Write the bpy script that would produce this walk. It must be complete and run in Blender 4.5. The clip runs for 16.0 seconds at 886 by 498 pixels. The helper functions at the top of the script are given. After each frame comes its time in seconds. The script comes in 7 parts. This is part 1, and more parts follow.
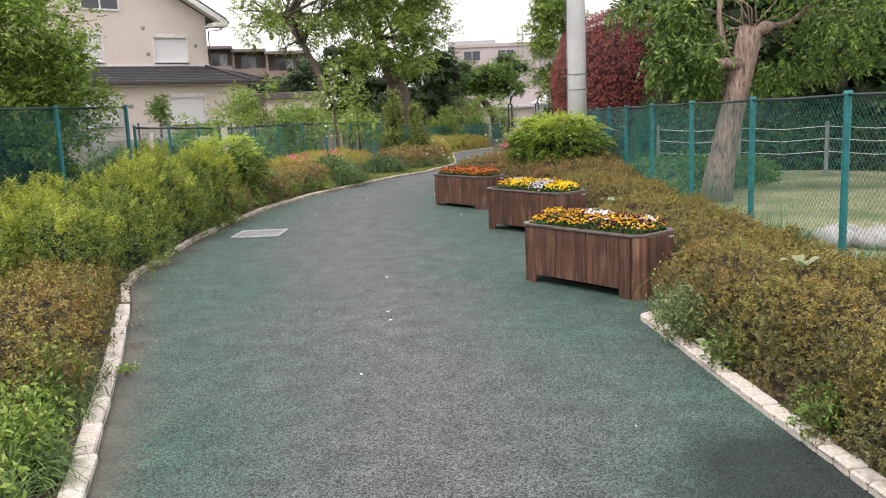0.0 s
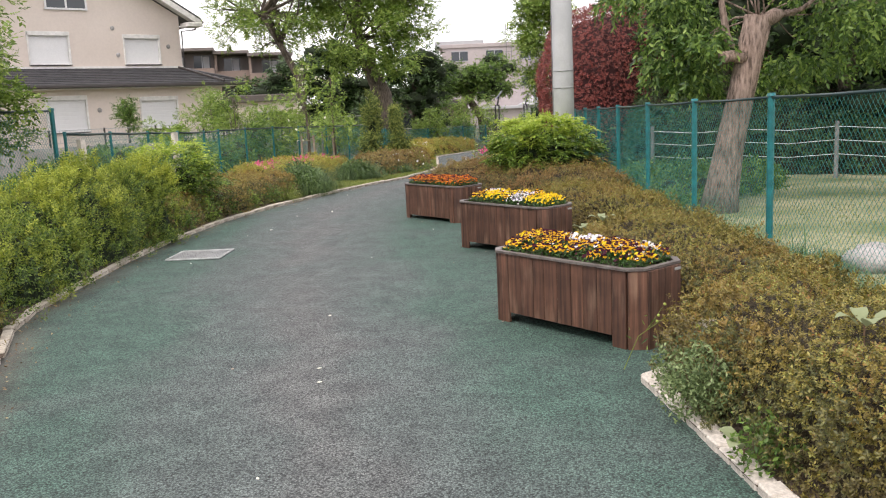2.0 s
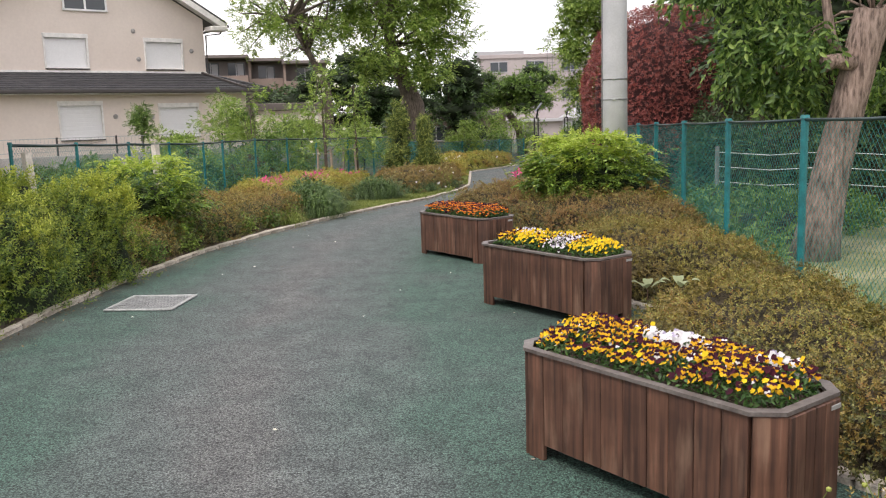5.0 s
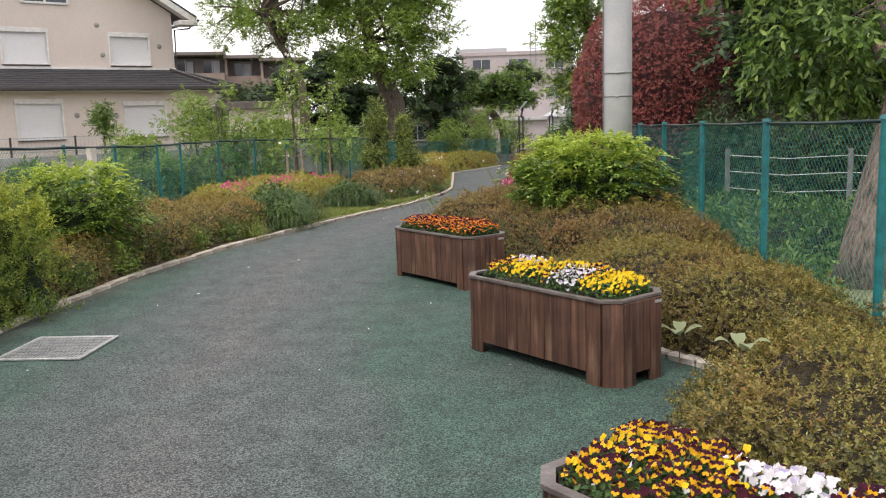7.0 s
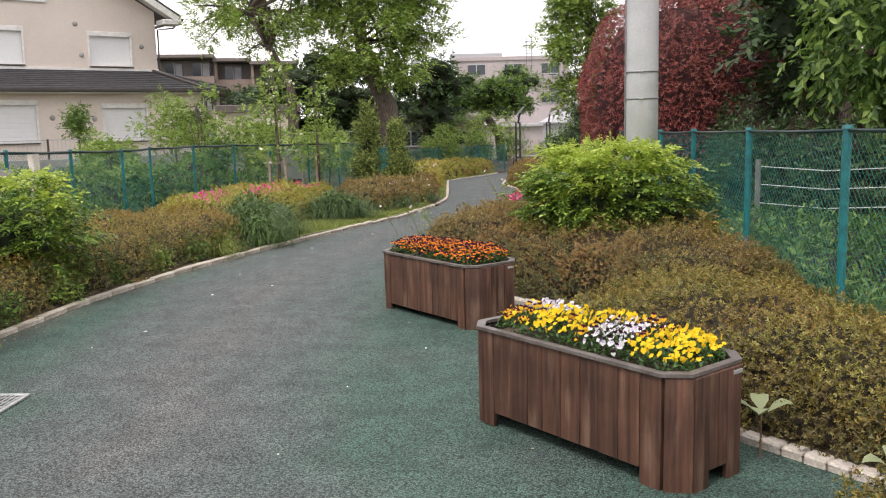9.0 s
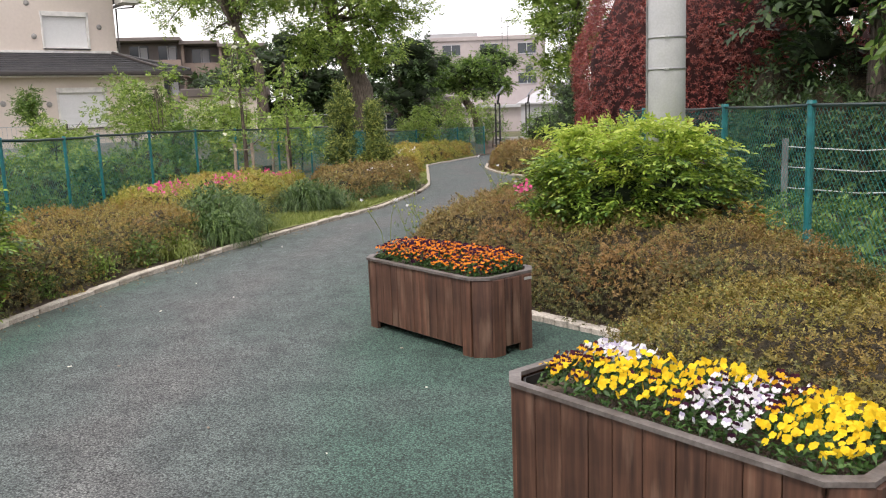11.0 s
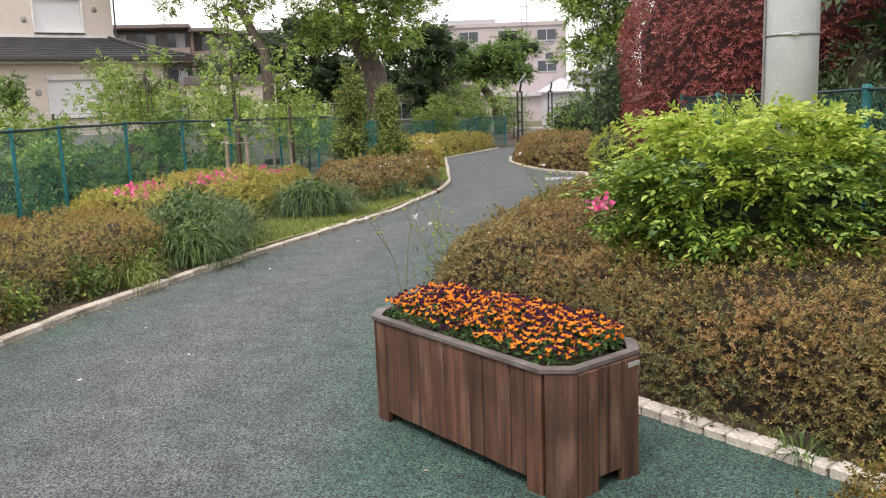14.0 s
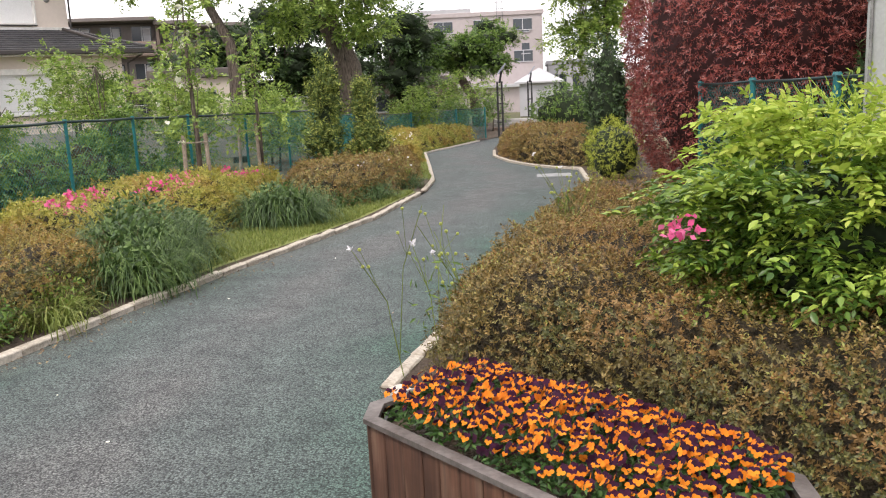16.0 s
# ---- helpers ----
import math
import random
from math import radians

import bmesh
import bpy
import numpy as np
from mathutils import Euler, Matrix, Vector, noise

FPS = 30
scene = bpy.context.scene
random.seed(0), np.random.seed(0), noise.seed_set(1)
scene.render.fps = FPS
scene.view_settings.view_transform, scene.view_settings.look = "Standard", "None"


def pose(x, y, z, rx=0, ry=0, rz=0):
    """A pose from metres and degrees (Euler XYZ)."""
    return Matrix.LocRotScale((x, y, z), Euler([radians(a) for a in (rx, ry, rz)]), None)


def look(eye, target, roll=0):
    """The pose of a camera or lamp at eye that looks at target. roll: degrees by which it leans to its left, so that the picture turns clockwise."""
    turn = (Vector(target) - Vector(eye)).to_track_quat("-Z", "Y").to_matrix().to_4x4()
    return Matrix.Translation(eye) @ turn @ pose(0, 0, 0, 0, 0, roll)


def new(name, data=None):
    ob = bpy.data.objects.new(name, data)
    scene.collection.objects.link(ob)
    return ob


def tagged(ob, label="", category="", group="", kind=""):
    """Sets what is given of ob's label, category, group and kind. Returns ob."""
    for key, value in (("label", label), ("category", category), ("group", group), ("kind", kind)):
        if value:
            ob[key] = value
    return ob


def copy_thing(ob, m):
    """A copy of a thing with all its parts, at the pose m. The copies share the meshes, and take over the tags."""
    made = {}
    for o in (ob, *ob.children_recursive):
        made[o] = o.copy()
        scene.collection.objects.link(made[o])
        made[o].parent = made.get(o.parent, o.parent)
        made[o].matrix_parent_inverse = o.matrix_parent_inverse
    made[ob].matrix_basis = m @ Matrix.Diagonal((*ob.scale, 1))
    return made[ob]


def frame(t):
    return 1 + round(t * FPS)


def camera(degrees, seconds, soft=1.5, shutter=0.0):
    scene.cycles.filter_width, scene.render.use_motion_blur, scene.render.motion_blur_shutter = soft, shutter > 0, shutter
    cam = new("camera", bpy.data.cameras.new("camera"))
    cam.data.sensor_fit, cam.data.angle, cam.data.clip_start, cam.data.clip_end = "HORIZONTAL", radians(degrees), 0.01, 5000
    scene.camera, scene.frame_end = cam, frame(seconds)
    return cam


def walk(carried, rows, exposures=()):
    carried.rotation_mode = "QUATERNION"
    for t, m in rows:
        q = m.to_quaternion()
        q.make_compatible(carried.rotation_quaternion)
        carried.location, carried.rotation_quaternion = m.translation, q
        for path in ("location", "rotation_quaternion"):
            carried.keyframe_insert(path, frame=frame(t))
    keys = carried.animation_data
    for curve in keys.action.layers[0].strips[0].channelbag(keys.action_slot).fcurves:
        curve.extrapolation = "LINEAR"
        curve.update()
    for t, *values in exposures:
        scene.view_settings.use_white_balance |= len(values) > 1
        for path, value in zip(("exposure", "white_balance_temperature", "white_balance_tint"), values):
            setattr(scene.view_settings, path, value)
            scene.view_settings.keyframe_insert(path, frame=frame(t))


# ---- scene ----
cam = camera(55.1, 16.0, soft=1.15)
PATH = [
    (0, (0.99, -1.701, 1.583), (0.696, 0.249, 1.251), -2.3),
    (0.5, (1.006, -1.302, 1.554), (0.761, 0.655, 1.221), -2.2),
    (1, (1.052, -0.919, 1.553), (0.816, 1.043, 1.244), -2.5),
    (1.5, (1.088, -0.58, 1.55), (0.819, 1.38, 1.258), -2.3),
    (2, (1.069, -0.238, 1.563), (0.794, 1.715, 1.234), -2.7),
    (2.5, (1.092, 0.151, 1.56), (0.799, 2.1, 1.218), -2.4),
    (3, (1.095, 0.512, 1.567), (0.777, 2.459, 1.234), -1.6),
    (3.5, (1.023, 0.883, 1.569), (0.719, 2.833, 1.244), -1.7),
    (4, (1.008, 1.266, 1.567), (0.687, 3.215, 1.249), -2.0),
    (4.2, (0.995, 1.42, 1.567), (0.652, 3.366, 1.257), -2.0),
    (6.3, (0.794, 2.944, 1.595), (0.43, 4.888, 1.3), -1.7),
    (6.5, (0.762, 3.096, 1.596), (0.421, 5.045, 1.301), -1.7),
    (7, (0.714, 3.465, 1.589), (0.395, 5.416, 1.284), -1.8),
    (7.5, (0.658, 3.797, 1.586), (0.32, 5.745, 1.291), -1.4),
    (8, (0.567, 4.125, 1.583), (0.257, 6.082, 1.312), -1.4),
    (8.5, (0.514, 4.48, 1.575), (0.225, 6.439, 1.299), -1.4),
    (9, (0.46, 4.809, 1.573), (0.158, 6.764, 1.281), -1.4),
    (9.2, (0.366, 4.912, 1.568), (0.087, 6.87, 1.273), -1.1),
    (11.3, (0.094, 6.357, 1.523), (-0.151, 8.313, 1.188), -2.1),
    (11.5, (0.079, 6.52, 1.516), (-0.161, 8.477, 1.181), -1.9),
    (12, (0.052, 6.829, 1.52), (-0.207, 8.785, 1.192), -1.6),
    (12.5, (-0.037, 7.13, 1.515), (-0.303, 9.084, 1.179), -2.0),
    (13, (-0.111, 7.473, 1.498), (-0.368, 9.428, 1.161), -2.1),
    (13.5, (-0.174, 7.847, 1.485), (-0.465, 9.796, 1.143), -2.1),
    (14, (-0.276, 8.162, 1.485), (-0.557, 10.11, 1.13), -2.2),
    (14.5, (-0.349, 8.524, 1.474), (-0.6, 10.475, 1.116), -2.6),
    (15, (-0.425, 8.856, 1.488), (-0.687, 10.807, 1.137), -2.4),
    (15.5, (-0.547, 9.2, 1.473), (-0.793, 11.153, 1.118), -2.5),
    (16, (-0.617, 9.51, 1.465), (-0.842, 11.462, 1.09), -2.9),
]
EXPOSURES = [(t, e, 6730, 16) for t, e in ((0, 0.55), (3.5, 0.58), (6.5, 0.32), (7, 0.36), (9, 0.48), (12.5, 0.56), (16, 0.66))]
walk(cam, [(t, look(eye, target, roll)) for t, eye, target, roll in PATH], EXPOSURES)

# ---- world and light: thin overcast ----
world = bpy.data.worlds.new("overcast_sky")
scene.world = world
world.use_nodes = True
wn, wl = world.node_tree.nodes, world.node_tree.links
wn.clear()
w_out = wn.new("ShaderNodeOutputWorld")
w_bg = wn.new("ShaderNodeBackground")
w_sky = wn.new("ShaderNodeTexSky")
w_sky.sky_type = "NISHITA"
w_sky.sun_disc = False
w_sky.sun_elevation, w_sky.sun_rotation = radians(55), radians(200)
w_hsv = wn.new("ShaderNodeHueSaturation")
w_hsv.inputs["Saturation"].default_value = 0.15
w_tc = wn.new("ShaderNodeTexCoord")
w_noise = wn.new("ShaderNodeTexNoise")
w_noise.inputs["Scale"].default_value = 3.2
w_noise.inputs["Detail"].default_value = 6
w_ramp = wn.new("ShaderNodeValToRGB")
w_ramp.color_ramp.elements[0].position, w_ramp.color_ramp.elements[1].position = 0.36, 0.6
w_ramp.color_ramp.elements[0].color = (8.2, 8.6, 9.4, 1)
w_ramp.color_ramp.elements[1].color = (12.5, 12.5, 12.6, 1)
w_mix = wn.new("ShaderNodeMix")
w_mix.data_type = "RGBA"
w_mix.inputs["Factor"].default_value = 0.85
w_bg.inputs["Strength"].default_value = 0.112
wl.new(w_sky.outputs[0], w_hsv.inputs["Color"])
wl.new(w_tc.outputs["Generated"], w_noise.inputs["Vector"])
wl.new(w_noise.outputs["Fac"], w_ramp.inputs["Fac"])
wl.new(w_hsv.outputs[0], w_mix.inputs[6])
wl.new(w_ramp.outputs["Color"], w_mix.inputs[7])
wl.new(w_mix.outputs[2], w_bg.inputs["Color"])
wl.new(w_bg.outputs[0], w_out.inputs["Surface"])

sun_data = bpy.data.lights.new("sun", "SUN")
sun_data.energy, sun_data.angle, sun_data.color = 1.5, radians(14), (1, 0.95, 0.87)
sun = new("sun", sun_data)
sun.matrix_world = look((-6, -8, 20), (0, 4, 0))


# ---- materials ----
def material(name, rough=0.8, metal=0.0):
    m = bpy.data.materials.new(name)
    m.use_nodes = True
    b = m.node_tree.nodes["Principled BSDF"]
    b.inputs["Roughness"].default_value = rough
    b.inputs["Metallic"].default_value = metal
    return m, m.node_tree.nodes, m.node_tree.links, b


def ramp_node(nodes, stops):
    r = nodes.new("ShaderNodeValToRGB")
    el = r.color_ramp.elements
    while len(el) < len(stops):
        el.new(0.5)
    for e, (p, c) in zip(el, stops):
        e.position, e.color = p, (*c, 1)
    return r


def noise_node(nodes, links, scale, detail=4, coord="Object"):
    tc = nodes.new("ShaderNodeTexCoord")
    n = nodes.new("ShaderNodeTexNoise")
    n.inputs["Scale"].default_value, n.inputs["Detail"].default_value = scale, detail
    links.new(tc.outputs[coord], n.inputs["Vector"])
    return n


def mixed(nodes, links, a, b, fac, mode="MIX"):
    m = nodes.new("ShaderNodeMix")
    m.data_type, m.blend_type = "RGBA", mode
    for sock, v in ((m.inputs[6], a), (m.inputs[7], b), (m.inputs[0], fac)):
        if isinstance(v, (int, float)):
            sock.default_value = v
        elif isinstance(v, tuple):
            sock.default_value = (*v, 1)
        else:
            links.new(v, sock)
    return m.outputs[2]


def bumped(nodes, links, bsdf, height, strength, dist=0.01):
    b = nodes.new("ShaderNodeBump")
    b.inputs["Strength"].default_value, b.inputs["Distance"].default_value = strength, dist
    links.new(height, b.inputs["Height"])
    links.new(b.outputs[0], bsdf.inputs["Normal"])


def leafy(name, stops, gloss=0.5, through_light=0.25, patch=0.0, patch_col=(0.2, 0.1, 0.03), patch_scale=1.2):
    """Leaves: each one its own tone, with patches of another growth."""
    m, n, l, b = material(name, gloss)
    geo = n.new("ShaderNodeNewGeometry")
    r = ramp_node(n, stops)
    l.new(geo.outputs["Random Per Island"], r.inputs["Fac"])
    col = r.outputs["Color"]
    if patch:
        ns = noise_node(n, l, patch_scale, 3)
        pr = ramp_node(n, [(0.46, (0, 0, 0)), (0.64, (patch, patch, patch))])
        l.new(ns.outputs["Fac"], pr.inputs["Fac"])
        col = mixed(n, l, col, patch_col, pr.outputs["Color"])
    l.new(col, b.inputs["Base Color"])
    t = n.new("ShaderNodeBsdfTranslucent")
    l.new(col, t.inputs["Color"])
    ms = n.new("ShaderNodeMixShader")
    ms.inputs[0].default_value = through_light
    out = n["Material Output"]
    l.new(b.outputs[0], ms.inputs[1])
    l.new(t.outputs[0], ms.inputs[2])
    l.new(ms.outputs[0], out.inputs["Surface"])
    return m


def grainy(name, a, b_col, scale, rough=0.85, bump=0.3, fine=60, metal=0.0, dist=0.01, con=0.22):
    """Two tones by large noise, fine grain over them."""
    m, n, l, b = material(name, rough, metal)
    big = noise_node(n, l, scale, 5)
    small = noise_node(n, l, fine, 3)
    r = ramp_node(n, [(0.32, a), (0.68, b_col)])
    l.new(big.outputs["Fac"], r.inputs["Fac"])
    g = ramp_node(n, [(0.3, (1 - con,) * 3), (0.7, (1 + con,) * 3)])
    l.new(small.outputs["Fac"], g.inputs["Fac"])
    l.new(mixed(n, l, r.outputs["Color"], g.outputs["Color"], 1.0, "MULTIPLY"), b.inputs["Base Color"])
    if bump:
        bumped(n, l, b, small.outputs["Fac"], bump, dist)
    return m


def asphalt():
    m, n, l, b = material("green_coated_asphalt", 0.78)
    att = n.new("ShaderNodeAttribute")
    att.attribute_name = "wear"
    big = noise_node(n, l, 0.9, 5)
    mid = noise_node(n, l, 4.5, 5)
    vor = n.new("ShaderNodeTexVoronoi")
    vor.inputs["Scale"].default_value = 114
    tc = n.new("ShaderNodeTexCoord")
    l.new(tc.outputs["Object"], vor.inputs["Vector"])
    add = n.new("ShaderNodeMath")
    add.operation = "MULTIPLY_ADD"
    l.new(big.outputs["Fac"], add.inputs[0])
    add.inputs[1].default_value = 1.15
    sub = n.new("ShaderNodeMath")
    sub.operation = "ADD"
    l.new(att.outputs["Fac"], sub.inputs[0])
    sub.inputs[1].default_value = -0.58
    l.new(sub.outputs[0], add.inputs[2])
    base = ramp_node(n, [(0.0, (0.058, 0.116, 0.092)), (0.35, (0.088, 0.120, 0.111)), (0.75, (0.106, 0.127, 0.123)), (1.0, (0.126, 0.134, 0.131))])
    l.new(add.outputs[0], base.inputs["Fac"])
    grain = ramp_node(n, [(0.0, (0.24, 0.24, 0.25)), (0.42, (1.0, 1.0, 1.0)), (0.9, (1.32, 1.31, 1.29)), (1.0, (1.75, 1.73, 1.68))])
    sep = n.new("ShaderNodeSeparateColor")
    l.new(vor.outputs["Color"], sep.inputs[0])
    l.new(sep.outputs[0], grain.inputs["Fac"])
    c = mixed(n, l, base.outputs["Color"], grain.outputs["Color"], 1.0, "MULTIPLY")
    pit = ramp_node(n, [(0.25, (1.25, 1.25, 1.25)), (0.75, (0.32, 0.32, 0.34))])
    l.new(vor.outputs["Distance"], pit.inputs["Fac"])
    c = mixed(n, l, c, pit.outputs["Color"], 1.0, "MULTIPLY")
    blot = ramp_node(n, [(0.3, (0.76, 0.76, 0.77)), (0.7, (1.22, 1.22, 1.21))])
    l.new(mid.outputs["Fac"], blot.inputs["Fac"])
    c = mixed(n, l, c, blot.outputs["Color"], 1.0, "MULTIPLY")
    st = n.new("ShaderNodeAttribute")
    st.attribute_name = "damp"
    wet = ramp_node(n, [(0.0, (1, 1, 1)), (1.0, (0.20, 0.23, 0.25))])
    l.new(st.outputs["Fac"], wet.inputs["Fac"])
    di = n.new("ShaderNodeAttribute")
    di.attribute_name = "dirt"
    c = mixed(n, l, c, mixed(n, l, (0.125, 0.100, 0.085), blot.outputs["Color"], 1.0, "MULTIPLY"), di.outputs["Fac"])
    c = mixed(n, l, c, wet.outputs["Color"], 1.0, "MULTIPLY")
    l.new(c, b.inputs["Base Color"])
    inv = n.new("ShaderNodeMath")
    inv.operation = "SUBTRACT"
    inv.inputs[0].default_value = 1.0
    l.new(vor.outputs["Distance"], inv.inputs[1])
    bumped(n, l, b, inv.outputs[0], 0.7, 0.006)
    return m


def timber(name, dark, light, grey):
    m, n, l, b = material(name, 0.62)
    tc = n.new("ShaderNodeTexCoord")
    mp = n.new("ShaderNodeMapping")
    mp.inputs["Scale"].default_value = (40, 40, 2.2)
    info = n.new("ShaderNodeObjectInfo")
    l.new(tc.outputs["Object"], mp.inputs["Vector"])
    sh = n.new("ShaderNodeVectorMath")
    sh.operation = "ADD"
    cmb = n.new("ShaderNodeCombineXYZ")
    mul = n.new("ShaderNodeMath")
    mul.operation = "MULTIPLY"
    mul.inputs[1].default_value = 37
    l.new(info.outputs["Random"], mul.inputs[0])
    l.new(mul.outputs[0], cmb.inputs[0])
    l.new(mul.outputs[0], cmb.inputs[2])
    l.new(mp.outputs[0], sh.inputs[0])
    l.new(cmb.outputs[0], sh.inputs[1])
    ns = n.new("ShaderNodeTexNoise")
    ns.inputs["Scale"].default_value, ns.inputs["Detail"].default_value = 1.0, 6
    l.new(sh.outputs[0], ns.inputs["Vector"])
    r = ramp_node(n, [(0.3, dark), (0.6, light), (0.8, grey)])
    l.new(ns.outputs["Fac"], r.inputs["Fac"])
    tone = ramp_node(n, [(0.0, (0.78, 0.76, 0.76)), (0.5, (1, 1, 1)), (1.0, (1.3, 1.28, 1.25))])
    l.new(info.outputs["Random"], tone.inputs["Fac"])
    c = mixed(n, l, r.outputs["Color"], tone.outputs["Color"], 1.0, "MULTIPLY")
    # damp, darker staining that creeps up unevenly
    ns2 = noise_node(n, l, 5, 4)
    r2 = ramp_node(n, [(0.42, (0.72, 0.7, 0.68)), (0.62, (1.05, 1.05, 1.05))])
    l.new(ns2.outputs["Fac"], r2.inputs["Fac"])
    c = mixed(n, l, c, r2.outputs["Color"], 1.0, "MULTIPLY")
    # bleached, silvered streaks that run down the grain
    mp2 = n.new("ShaderNodeMapping")
    mp2.inputs["Scale"].default_value = (14, 14, 2.6)
    sh2 = n.new("ShaderNodeVectorMath")
    sh2.operation = "ADD"
    l.new(tc.outputs["Object"], mp2.inputs["Vector"])
    l.new(mp2.outputs[0], sh2.inputs[0])
    l.new(cmb.outputs[0], sh2.inputs[1])
    ns3 = n.new("ShaderNodeTexNoise")
    ns3.inputs["Scale"].default_value, ns3.inputs["Detail"].default_value = 1.0, 5
    l.new(sh2.outputs[0], ns3.inputs["Vector"])
    r3 = ramp_node(n, [(0.55, (0, 0, 0)), (0.76, (0.6, 0.6, 0.6))])
    l.new(ns3.outputs["Fac"], r3.inputs["Fac"])
    l.new(mixed(n, l, c, (0.262, 0.168, 0.115), r3.outputs["Color"]), b.inputs["Base Color"])
    bumped(n, l, b, ns.outputs["Fac"], 0.45, 0.004)
    return m


def plain(name, col, rough=0.6, metal=0.0, vary=0.12, scale=6):
    return grainy(name, tuple(c * (1 - vary) for c in col), tuple(min(1, c * (1 + vary)) for c in col), scale, rough, 0.05, 40, metal, 0.002, 0.06)


M_ASPHALT = asphalt()
M_SOIL = grainy("bed_soil", (0.045, 0.032, 0.022), (0.11, 0.08, 0.055), 6, 0.95, 0.9, 45, dist=0.03)
M_GROUND = grainy("rough_ground", (0.07, 0.08, 0.035), (0.13, 0.12, 0.06), 0.8, 0.95, 0.7, 30, dist=0.03)
M_LAWN = grainy("dry_lawn", (0.10, 0.135, 0.05), (0.33, 0.31, 0.19), 0.9, 0.95, 0.8, 30, dist=0.02)
M_KERB = grainy("pale_concrete_kerb", (0.44, 0.395, 0.34), (0.74, 0.69, 0.63), 5, 0.85, 0.4, 70, dist=0.006)
M_KERB_OLD = grainy("greyed_mossy_kerb", (0.34, 0.295, 0.235), (0.60, 0.55, 0.47), 8, 0.85, 0.5, 60, dist=0.006)
M_WOOD = timber("weathered_brown_timber", (0.048, 0.022, 0.015), (0.132, 0.062, 0.039), (0.215, 0.13, 0.088))
M_RIM = grainy("greyed_rim_timber", (0.075, 0.060, 0.054), (0.17, 0.15, 0.14), 8, 0.5, 0.2, 60)
M_LINER = plain("black_liner", (0.018, 0.018, 0.018), 0.5)
M_TAG = plain("pale_tag", (0.30, 0.30, 0.29), 0.4)
M_STEEL = grainy("galvanised_steel", (0.34, 0.35, 0.35), (0.52, 0.53, 0.53), 14, 0.5, 0.1, 90, 0.55)
M_DARKGAP = plain("drain_dark", (0.02, 0.02, 0.02), 0.9)
M_TEAL = grainy("teal_fence_paint", (0.004, 0.105, 0.115), (0.008, 0.175, 0.185), 12, 0.42, 0.1, 60, con=0.1)
M_WIRE = plain("teal_coated_wire", (0.008, 0.18, 0.172), 0.4)
M_RAIL = plain("dark_green_rail", (0.008, 0.030, 0.032), 0.4)
M_POLE = grainy("grey_concrete_pole", (0.41, 0.42, 0.43), (0.54, 0.55, 0.56), 2, 0.7, 0.1, 60, con=0.07)
M_BAND = plain("steel_band", (0.30, 0.31, 0.31), 0.45, 0.6)
def fissured(name, dark, mid, pale):
    """Bark split into long upright ridges."""
    m, n, l, b = material(name, 0.95)
    tc = n.new("ShaderNodeTexCoord")
    mp = n.new("ShaderNodeMapping")
    mp.inputs["Scale"].default_value = (1, 1, 0.16)
    l.new(tc.outputs["Object"], mp.inputs["Vector"])
    ridge = n.new("ShaderNodeTexNoise")
    ridge.inputs["Scale"].default_value, ridge.inputs["Detail"].default_value = 34, 6
    ridge.inputs["Roughness"].default_value = 0.65
    l.new(mp.outputs[0], ridge.inputs["Vector"])
    r = ramp_node(n, [(0.36, dark), (0.5, mid), (0.68, pale)])
    l.new(ridge.outputs["Fac"], r.inputs["Fac"])
    big = noise_node(n, l, 2.2, 4)
    g = ramp_node(n, [(0.3, (0.72, 0.74, 0.72)), (0.7, (1.15, 1.12, 1.1))])
    l.new(big.outputs["Fac"], g.inputs["Fac"])
    l.new(mixed(n, l, r.outputs["Color"], g.outputs["Color"], 1.0, "MULTIPLY"), b.inputs["Base Color"])
    bumped(n, l, b, ridge.outputs["Fac"], 1.0, 0.035)
    return m


M_BARK = fissured("grey_bark", (0.04, 0.032, 0.027), (0.125, 0.10, 0.082), (0.21, 0.17, 0.14))
M_PALEBARK = fissured("pale_bark", (0.085, 0.062, 0.05), (0.25, 0.185, 0.155), (0.40, 0.31, 0.265))
M_TWIG = plain("twigs", (0.15, 0.095, 0.06), 0.9)
M_STAKE = grainy("grey_stake_timber", (0.22, 0.17, 0.13), (0.36, 0.30, 0.24), 9, 0.9, 0.5, 60)
# Inner bodies: twig tones taken down so the colour carries the shade between leaves.
M_INNER = grainy("shaded_brown_inner_twigs", (0.018, 0.016, 0.008), (0.075, 0.055, 0.026), 26, 0.95, 1.0, 85, dist=0.04, con=0.6)
# Green and red growth, likewise darkened to give the shaded insides of bushes and crowns.
M_INNER_GREEN = plain("shaded_green_inner", (0.018, 0.030, 0.012), 0.95, vary=0.4, scale=20)
M_INNER_RED = plain("shaded_red_inner", (0.04, 0.012, 0.012), 0.95)
M_ROPE = plain("white_rope", (0.62, 0.62, 0.60), 0.8)
M_GREYPOST = grainy("grey_concrete_post", (0.15, 0.15, 0.15), (0.25, 0.25, 0.245), 9, 0.85, 0.3, 60)
M_WALLBEIGE = grainy("beige_render", (0.66, 0.575, 0.51), (0.71, 0.625, 0.56), 0.5, 0.9, 0.05, 12, con=0.03)
M_WALLPINK = grainy("pinkish_tile_wall", (0.37, 0.325, 0.325), (0.44, 0.39, 0.385), 0.3, 0.85, 0.05, 3, con=0.05)
M_WALLWHITE = grainy("pale_grey_wall", (0.38, 0.38, 0.40), (0.46, 0.46, 0.48), 0.4, 0.85, 0.05, 3, con=0.04)
